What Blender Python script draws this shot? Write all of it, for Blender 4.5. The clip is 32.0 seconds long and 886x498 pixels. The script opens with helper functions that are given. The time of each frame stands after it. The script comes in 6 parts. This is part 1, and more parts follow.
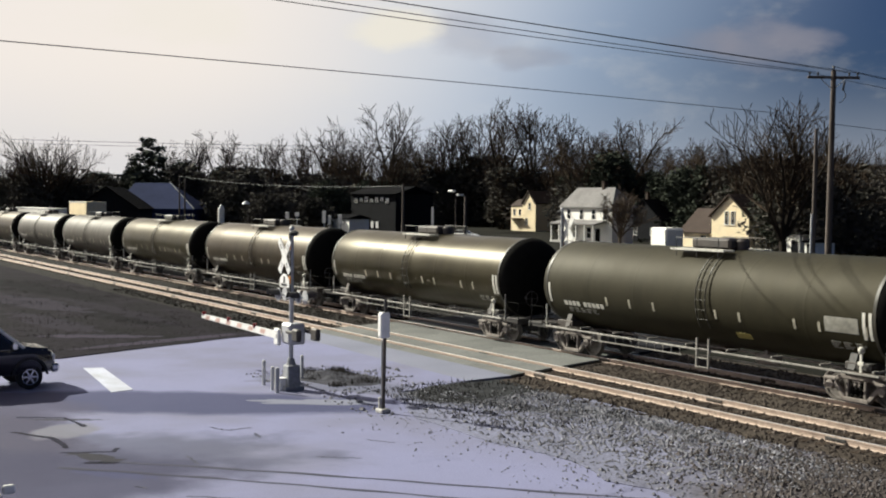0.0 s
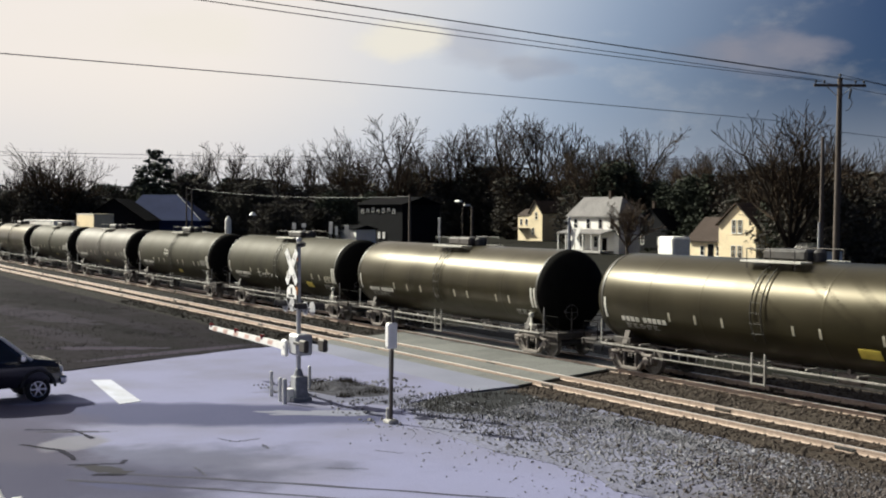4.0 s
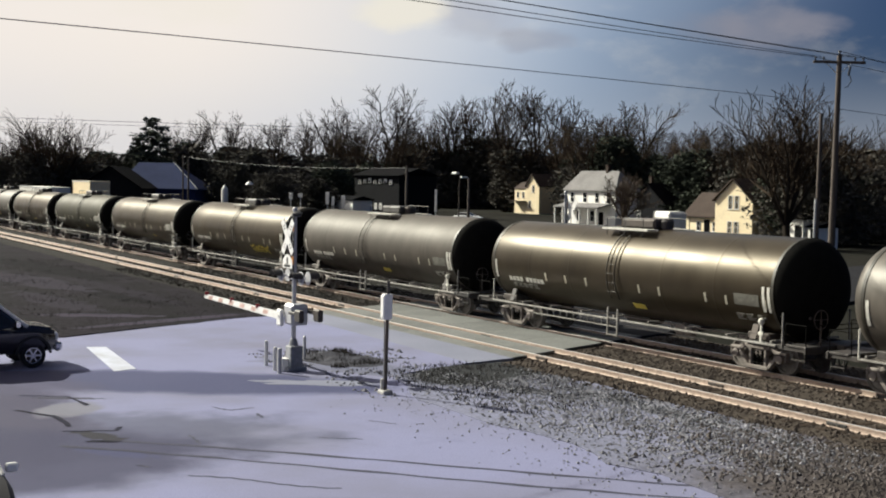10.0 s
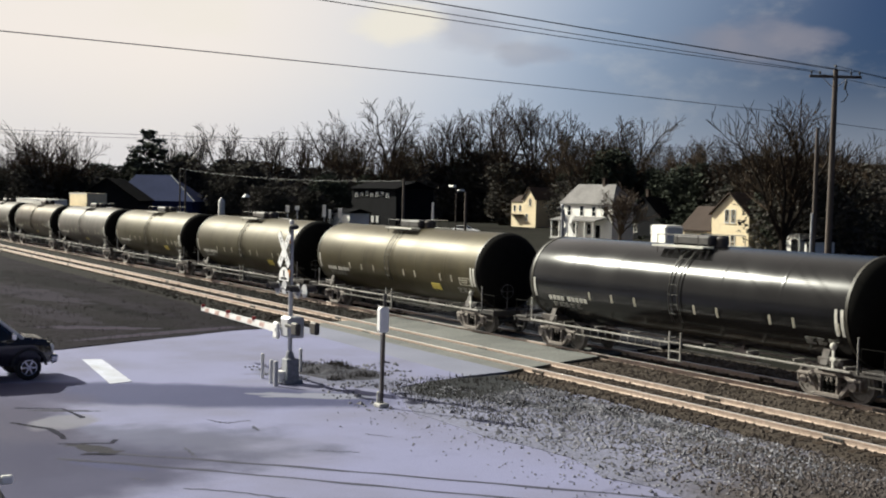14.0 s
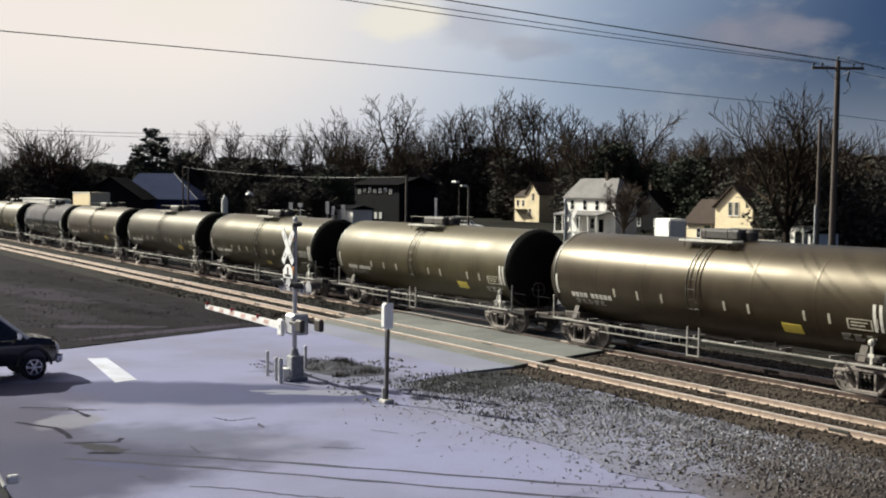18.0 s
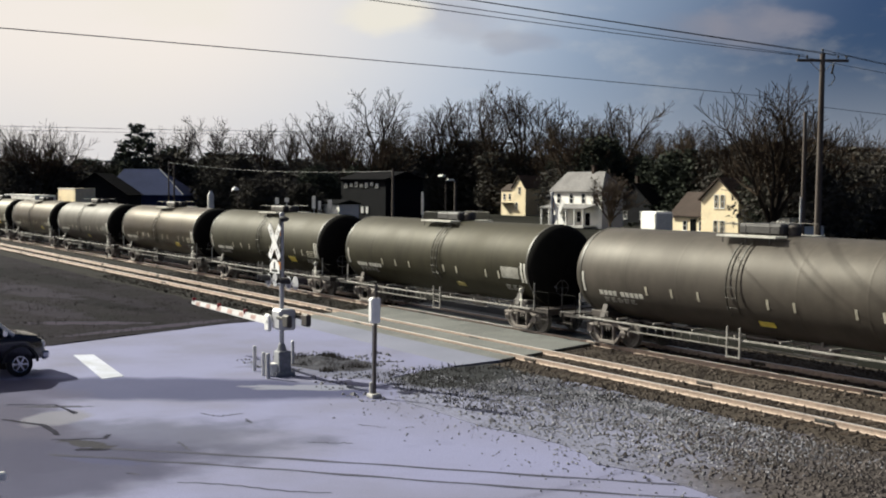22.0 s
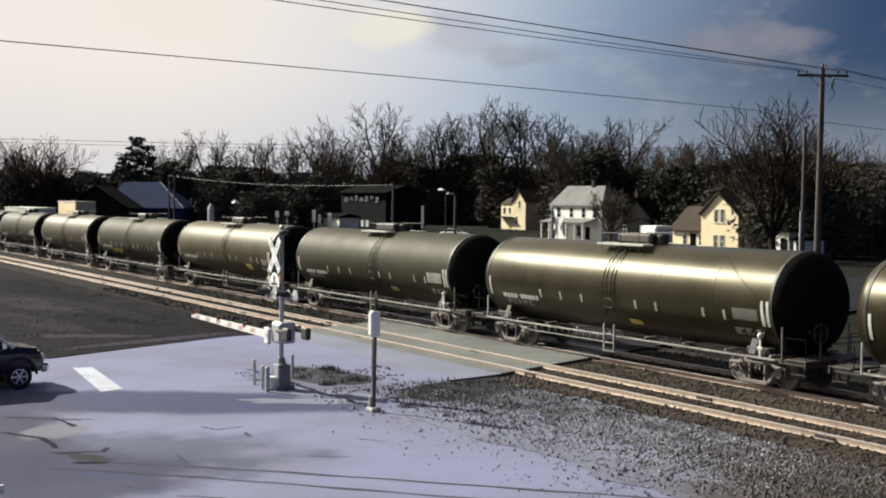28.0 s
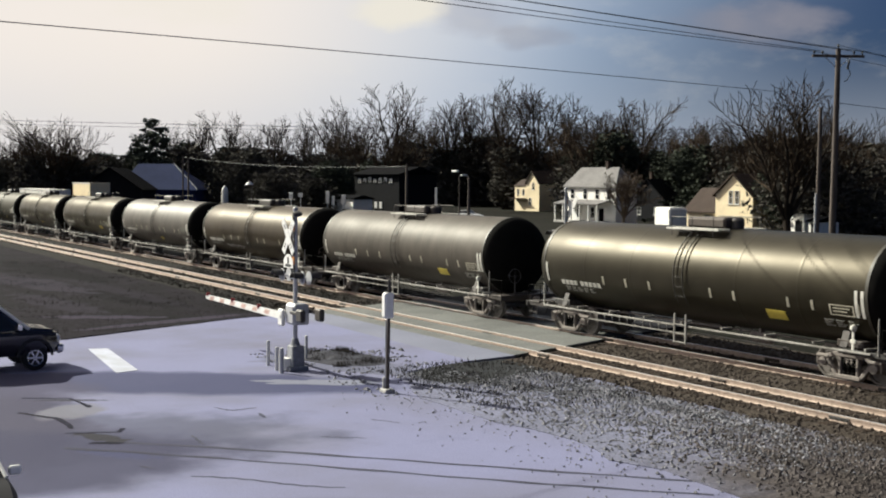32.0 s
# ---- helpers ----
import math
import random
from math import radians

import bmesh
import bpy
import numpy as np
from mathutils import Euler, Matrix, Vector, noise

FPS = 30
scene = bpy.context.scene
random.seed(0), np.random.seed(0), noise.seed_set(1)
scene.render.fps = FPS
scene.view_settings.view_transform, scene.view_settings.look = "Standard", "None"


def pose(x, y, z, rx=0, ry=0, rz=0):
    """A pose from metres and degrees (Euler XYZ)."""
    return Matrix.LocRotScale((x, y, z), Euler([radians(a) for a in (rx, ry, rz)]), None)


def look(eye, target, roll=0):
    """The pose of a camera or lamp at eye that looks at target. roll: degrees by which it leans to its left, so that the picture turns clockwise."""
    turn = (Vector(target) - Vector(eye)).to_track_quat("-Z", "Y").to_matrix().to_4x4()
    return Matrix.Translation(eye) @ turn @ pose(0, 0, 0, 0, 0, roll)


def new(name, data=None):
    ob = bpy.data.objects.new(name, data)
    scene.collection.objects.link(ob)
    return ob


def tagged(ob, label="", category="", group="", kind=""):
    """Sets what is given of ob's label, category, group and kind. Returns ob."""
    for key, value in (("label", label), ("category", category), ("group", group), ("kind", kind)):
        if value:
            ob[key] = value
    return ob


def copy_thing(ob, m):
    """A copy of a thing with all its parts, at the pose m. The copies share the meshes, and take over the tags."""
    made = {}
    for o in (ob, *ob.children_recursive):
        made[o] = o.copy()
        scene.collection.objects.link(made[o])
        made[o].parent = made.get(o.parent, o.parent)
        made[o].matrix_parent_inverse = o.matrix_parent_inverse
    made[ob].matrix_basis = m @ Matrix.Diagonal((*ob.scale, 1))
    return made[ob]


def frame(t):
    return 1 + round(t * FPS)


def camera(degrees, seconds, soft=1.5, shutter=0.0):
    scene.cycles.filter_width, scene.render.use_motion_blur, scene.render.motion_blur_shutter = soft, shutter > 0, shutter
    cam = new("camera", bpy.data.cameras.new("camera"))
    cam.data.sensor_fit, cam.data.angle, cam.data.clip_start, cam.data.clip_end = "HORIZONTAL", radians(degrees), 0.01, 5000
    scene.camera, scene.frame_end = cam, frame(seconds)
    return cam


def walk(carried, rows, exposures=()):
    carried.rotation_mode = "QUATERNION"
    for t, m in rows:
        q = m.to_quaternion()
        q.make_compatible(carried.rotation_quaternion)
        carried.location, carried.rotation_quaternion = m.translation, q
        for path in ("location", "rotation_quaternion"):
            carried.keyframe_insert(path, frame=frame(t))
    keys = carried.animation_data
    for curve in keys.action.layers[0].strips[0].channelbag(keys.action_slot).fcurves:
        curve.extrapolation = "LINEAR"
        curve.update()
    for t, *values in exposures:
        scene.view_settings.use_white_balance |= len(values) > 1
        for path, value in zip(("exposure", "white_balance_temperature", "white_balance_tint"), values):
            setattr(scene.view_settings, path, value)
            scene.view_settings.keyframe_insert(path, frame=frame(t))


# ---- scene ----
import itertools

# ---- camera: fixed on its mount, with the small sway of the film ----
EYE = (0.0, 0.0, 5.56)
cam = camera(40.2, 32.0, soft=2.0)
SWAY = [
    (0.0, 58.828, -2.157, 0.625),
    (0.5, 59.041, -1.939, 0.759),
    (1.0, 58.943, -1.909, 0.610),
    (1.5, 58.865, -1.916, 0.563),
    (2.0, 58.867, -1.928, 0.496),
    (2.5, 58.921, -1.841, 0.451),
    (4.5, 59.185, -1.670, 0.288),
    (5.0, 59.080, -1.780, 0.310),
    (5.5, 59.021, -2.198, 0.862),
    (6.0, 58.894, -1.804, 1.152),
    (6.5, 58.829, -1.448, 0.924),
    (7.0, 58.921, -2.230, 0.429),
    (7.5, 59.158, -2.826, 0.568),
    (8.0, 59.138, -2.613, 1.011),
    (8.5, 59.114, -2.753, 0.895),
    (9.0, 59.477, -2.790, 1.112),
    (9.5, 58.972, -2.751, 0.819),
    (10.0, 58.962, -3.006, 1.083),
    (10.5, 58.984, -2.568, 0.905),
    (11.0, 58.932, -2.333, 0.890),
    (11.5, 58.794, -2.448, 0.959),
    (12.0, 58.832, -2.438, 0.923),
    (12.5, 58.787, -2.456, 0.905),
    (13.0, 58.911, -2.355, 1.026),
    (13.5, 58.909, -2.334, 1.186),
    (14.0, 58.820, -2.386, 1.231),
    (14.5, 58.813, -2.583, 1.215),
    (16.5, 58.813, -2.941, 0.750),
    (17.0, 58.871, -2.742, 0.661),
    (17.5, 59.027, -2.680, 0.668),
    (18.0, 58.985, -2.595, 0.659),
    (18.5, 58.824, -2.375, 0.805),
    (19.0, 58.726, -2.062, 0.852),
    (19.5, 58.518, -2.508, 0.708),
    (20.0, 58.541, -2.471, 0.262),
    (20.5, 58.515, -2.790, 0.047),
    (21.0, 58.267, -2.990, 0.261),
    (21.5, 58.320, -3.038, 0.232),
    (22.0, 58.358, -2.868, 0.350),
    (22.5, 58.305, -2.966, 0.473),
    (23.0, 58.328, -3.081, 0.466),
    (23.5, 58.296, -3.054, 0.528),
    (24.0, 58.222, -3.044, 0.451),
    (24.5, 58.383, -2.672, 0.179),
    (25.0, 58.558, -2.267, 0.209),
    (25.5, 58.791, -2.141, 0.370),
    (27.5, 58.728, -2.139, 0.424),
    (28.0, 58.36, -2.219, 0.505),
    (28.5, 58.992, -2.866, 0.532),
    (29.0, 58.776, -3.385, 0.386),
    (29.5, 59.044, -2.597, 0.291),
    (30.0, 58.846, -2.751, 0.632),
    (30.5, 58.643, -3.042, 0.783),
    (31.0, 59.087, -2.403, 0.276),
    (31.5, 58.928, -3.032, 0.556),
    (32.0, 58.994, -3.095, 0.480),
]


def aim(yaw, pitch, roll):
    return pose(*EYE, 0, 0, yaw) @ pose(0, 0, 0, 90 + pitch) @ pose(0, 0, 0, 0, 0, roll)


walk(cam, [(t, aim(y, p, r)) for t, y, p, r in SWAY], exposures=[(0.0, 0.95, 5200, 12), (32.0, 0.95, 5200, 12)])

# ---- daylight ----
SUN = Vector((-0.75, -0.345, 0.54)).normalized()
SUN_EL = math.asin(SUN.z)
SUN_AZ = math.atan2(SUN.x, SUN.y)
HAZE, CLOUD, CLOUD_SHADE = (7.6, 6.1, 4.3), (7.1, 5.85, 3.9), (2.4, 2.1, 2.0)
CLOUD_TAN = (2.3, 1.95, 1.75)
# cumulus puffs: centre, half width, strength, tone
CLOUDS = [((-0.8379, 0.5288, 0.1372), 0.06, 0.3, CLOUD_SHADE), ((-0.868, 0.476, 0.1416), 0.062, 0.9, CLOUD), ((-0.8112, 0.5719, 0.1216), 0.04, 0.35, CLOUD_TAN),
          ((-0.9345, 0.3261, 0.1424), 0.08, 0.4, CLOUD), ((-0.7222, 0.6792, 0.1308), 0.05, 0.45, CLOUD_TAN), ((-0.6952, 0.7078, 0.1285), 0.075, 0.55, CLOUD_TAN), ((-0.669, 0.7316, 0.1308), 0.045, 0.45, CLOUD_TAN)]
world = bpy.data.worlds.new("sky")
world.use_nodes = True
scene.world = world
wn, wl = world.node_tree.nodes, world.node_tree.links
wn.clear()
w_out = wn.new("ShaderNodeOutputWorld")
w_bg = wn.new("ShaderNodeBackground")
w_sky = wn.new("ShaderNodeTexSky")
w_sky.sky_type = "NISHITA"
w_sky.sun_disc = False
w_sky.sun_elevation = SUN_EL
w_sky.sun_rotation = SUN_AZ
w_sky.air_density, w_sky.dust_density, w_sky.ozone_density = 1.0, 0.6, 2.0


def w_math(op, a, b=None, clamp=False):
    n = wn.new("ShaderNodeMath")
    n.operation, n.use_clamp = op, clamp
    for i, v in enumerate((a, b)):
        if v is None:
            continue
        if isinstance(v, (int, float)):
            n.inputs[i].default_value = v
        else:
            wl.new(v, n.inputs[i])
    return n.outputs[0]


def w_range(value, lo, hi, to_lo=0.0, to_hi=1.0):
    n = wn.new("ShaderNodeMapRange")
    n.interpolation_type = "SMOOTHSTEP"
    wl.new(value, n.inputs["Value"])
    for key, v in (("From Min", lo), ("From Max", hi), ("To Min", to_lo), ("To Max", to_hi)):
        n.inputs[key].default_value = v
    return n.outputs[0]


def w_dot(v):
    n = wn.new("ShaderNodeVectorMath")
    n.operation = "DOT_PRODUCT"
    wl.new(w_tc.outputs["Generated"], n.inputs[0])
    n.inputs[1].default_value = Vector(v).normalized()
    return n.outputs["Value"]


def w_mix(fac, a, b):
    n = wn.new("ShaderNodeMix")
    n.data_type = "RGBA"
    wl.new(fac, n.inputs["Factor"])
    for key, v in (("A", a), ("B", b)):
        if isinstance(v, tuple):
            n.inputs[key].default_value = (*v, 1)
        else:
            wl.new(v, n.inputs[key])
    return n.outputs["Result"]


w_tc = wn.new("ShaderNodeTexCoord")
w_noise = wn.new("ShaderNodeTexNoise")
w_noise.inputs["Scale"].default_value, w_noise.inputs["Detail"].default_value, w_noise.inputs["Roughness"].default_value = 13.0, 8, 0.6
w_stretch = wn.new("ShaderNodeMapping")
w_stretch.inputs["Scale"].default_value = (1, 1, 2.2)
wl.new(w_tc.outputs["Generated"], w_stretch.inputs["Vector"])
wl.new(w_stretch.outputs[0], w_noise.inputs["Vector"])
puff = w_noise.outputs["Fac"]
# ragged cloud outlines: the directions are shifted a little by the same noise
w_fine = wn.new("ShaderNodeTexNoise")
w_fine.inputs["Scale"].default_value, w_fine.inputs["Detail"].default_value = 16.0, 3
wl.new(w_stretch.outputs[0], w_fine.inputs["Vector"])
w_warp = wn.new("ShaderNodeVectorMath")
w_warp.operation = "MULTIPLY_ADD"
wl.new(w_fine.outputs["Color"], w_warp.inputs[0])
w_warp.inputs[1].default_value = (0.04, 0.04, 0.025)
wl.new(w_tc.outputs["Generated"], w_warp.inputs[2])
w_moved = wn.new("ShaderNodeVectorMath")
w_moved.operation = "SUBTRACT"
wl.new(w_warp.outputs[0], w_moved.inputs[0])
w_moved.inputs[1].default_value = (0.02, 0.02, 0.0125)
SKY_GAIN = 0.125
w_dim = wn.new("ShaderNodeMix")
w_dim.data_type, w_dim.blend_type = "RGBA", "MULTIPLY"
w_dim.inputs["Factor"].default_value = 1.0
wl.new(w_sky.outputs[0], w_dim.inputs["A"])
w_dim.inputs["B"].default_value = (SKY_GAIN * 0.92, SKY_GAIN * 0.98, SKY_GAIN * 1.25, 1)
colour = w_dim.outputs["Result"]
HAZE_COOL = (4.1, 4.33, 4.22)
# bright haze that thickens towards the sun
to_sun = w_dot((-0.80, -0.44, 0.43))
haze = w_math("MULTIPLY", w_range(to_sun, 0.2, 0.56), 0.88)
colour = w_mix(haze, colour, HAZE_COOL)
haze = w_math("MULTIPLY", w_range(to_sun, 0.38, 0.66), 0.97)
colour = w_mix(haze, colour, HAZE)
# pale haze low over the horizon
height = wn.new("ShaderNodeSeparateXYZ")
wl.new(w_tc.outputs["Generated"], height.inputs[0])
low = w_math("MULTIPLY", w_range(height.outputs["Z"], 0.01, 0.12, 1.0, 0.0), 0.42)
colour = w_mix(low, colour, (4.2, 3.95, 3.6))
# thin high cloud
thin = w_math("MULTIPLY", w_range(puff, 0.5, 0.72), 0.12)
colour = w_mix(thin, colour, CLOUD)
# a few cumulus puffs: where, how wide, how strong
for centre, wide, strong, tone in CLOUDS:
    gap = wn.new("ShaderNodeVectorMath")
    gap.operation = "SUBTRACT"
    wl.new(w_moved.outputs[0], gap.inputs[0])
    gap.inputs[1].default_value = centre
    flat = wn.new("ShaderNodeVectorMath")
    flat.operation = "MULTIPLY"
    wl.new(gap.outputs[0], flat.inputs[0])
    flat.inputs[1].default_value = (1, 1, 2.5)
    size = wn.new("ShaderNodeVectorMath")
    size.operation = "LENGTH"
    wl.new(flat.outputs[0], size.inputs[0])
    near = w_math("SUBTRACT", 1.0, w_range(size.outputs["Value"], wide * 0.15, wide))
    body = w_range(w_math("ADD", w_math("MULTIPLY", near, 1.5), w_math("MULTIPLY", w_math("SUBTRACT", puff, 0.5), 2.2)), 0.1, 1.5)
    colour = w_mix(w_math("MULTIPLY", w_math("MULTIPLY", body, w_range(near, 0.0, 0.35)), strong), colour, tone)
w_bg.inputs["Strength"].default_value = 0.07
wl.new(colour, w_bg.inputs[0])
wl.new(w_bg.outputs[0], w_out.inputs[0])

sun_data = bpy.data.lights.new("sun", "SUN")
sun_data.energy, sun_data.angle, sun_data.color = 5.0, radians(0.5), (1.0, 0.85, 0.56)
sun = new("sun", sun_data)
sun.matrix_world = look((0, 0, 60), Vector((0, 0, 60)) - SUN)


# ---- materials ----
def material(name, color, rough=0.7, metal=0.0, grain=8.0, vary=0.25, stain=0.6, stain_color=None, stain_size=0.35, bump=0.15, bump_size=None, stretch=(1, 1, 1), spread=0.0, coat=0.0, ior=1.45, tint=(1, 1, 1), spec=0.5, patchy=0.08):
    """A two-scale procedural surface: fine grain, broad stains, fine relief."""
    m = bpy.data.materials.new(name)
    m.use_nodes = True
    n, l = m.node_tree.nodes, m.node_tree.links
    b = n["Principled BSDF"]
    tc = n.new("ShaderNodeTexCoord")
    mp = n.new("ShaderNodeMapping")
    mp.inputs["Scale"].default_value = stretch
    l.new(tc.outputs["Object"], mp.inputs["Vector"])
    info = n.new("ShaderNodeObjectInfo")
    fine = n.new("ShaderNodeTexNoise")
    fine.inputs["Scale"].default_value, fine.inputs["Detail"].default_value = grain, 6
    broad = n.new("ShaderNodeTexNoise")
    broad.noise_dimensions = "4D"
    broad.inputs["Scale"].default_value, broad.inputs["Detail"].default_value = stain_size, 5
    shift = n.new("ShaderNodeMath")
    shift.operation = "MULTIPLY"
    shift.inputs[1].default_value = 20
    l.new(info.outputs["Random"], shift.inputs[0])
    l.new(shift.outputs[0], broad.inputs["W"])
    l.new(mp.outputs[0], fine.inputs["Vector"])
    l.new(mp.outputs[0], broad.inputs["Vector"])
    dark = tuple(c * (1 - vary) for c in color)
    light = tuple(min(1, c * (1 + vary)) for c in color)
    r1 = n.new("ShaderNodeValToRGB")
    r1.color_ramp.elements[0].position, r1.color_ramp.elements[1].position = 0.3, 0.7
    r1.color_ramp.elements[0].color, r1.color_ramp.elements[1].color = (*dark, 1), (*light, 1)
    l.new(fine.outputs["Fac"], r1.inputs[0])
    r2 = n.new("ShaderNodeValToRGB")
    r2.color_ramp.elements[0].position, r2.color_ramp.elements[1].position = 0.42, 0.68
    r2.color_ramp.elements[0].color = (0, 0, 0, 1)
    r2.color_ramp.elements[1].color = (stain, stain, stain, 1)
    l.new(broad.outputs["Fac"], r2.inputs[0])
    mix = n.new("ShaderNodeMix")
    mix.data_type = "RGBA"
    l.new(r2.outputs[0], mix.inputs["Factor"])
    l.new(r1.outputs[0], mix.inputs["A"])
    mix.inputs["B"].default_value = (*(stain_color or tuple(c * 0.6 for c in color)), 1)
    last = mix.outputs["Result"]
    if spread:
        hsv = n.new("ShaderNodeHueSaturation")
        rng = n.new("ShaderNodeMapRange")
        rng.inputs["To Min"].default_value, rng.inputs["To Max"].default_value = 1 - spread, 1 + spread
        l.new(info.outputs["Random"], rng.inputs["Value"])
        l.new(rng.outputs[0], hsv.inputs["Value"])
        l.new(last, hsv.inputs["Color"])
        last = hsv.outputs[0]
    l.new(last, b.inputs["Base Color"])
    rr = n.new("ShaderNodeMapRange")
    rr.inputs["To Min"].default_value, rr.inputs["To Max"].default_value = max(0.02, rough - patchy), min(1, rough + patchy * 1.3)
    l.new(broad.outputs["Fac"], rr.inputs["Value"])
    l.new(rr.outputs[0], b.inputs["Roughness"])
    b.inputs["Metallic"].default_value = metal
    b.inputs["IOR"].default_value = ior
    b.inputs["Specular IOR Level"].default_value = spec
    b.inputs["Specular Tint"].default_value = (*tint, 1)
    b.inputs["Coat Weight"].default_value = coat
    if bump:
        bn = n.new("ShaderNodeTexNoise")
        bn.inputs["Scale"].default_value, bn.inputs["Detail"].default_value = bump_size or grain * 2, 5
        l.new(mp.outputs[0], bn.inputs["Vector"])
        bp = n.new("ShaderNodeBump")
        bp.inputs["Strength"].default_value = bump
        bp.inputs["Distance"].default_value = 0.02
        l.new(bn.outputs["Fac"], bp.inputs["Height"])
        l.new(bp.outputs[0], b.inputs["Normal"])
    return m


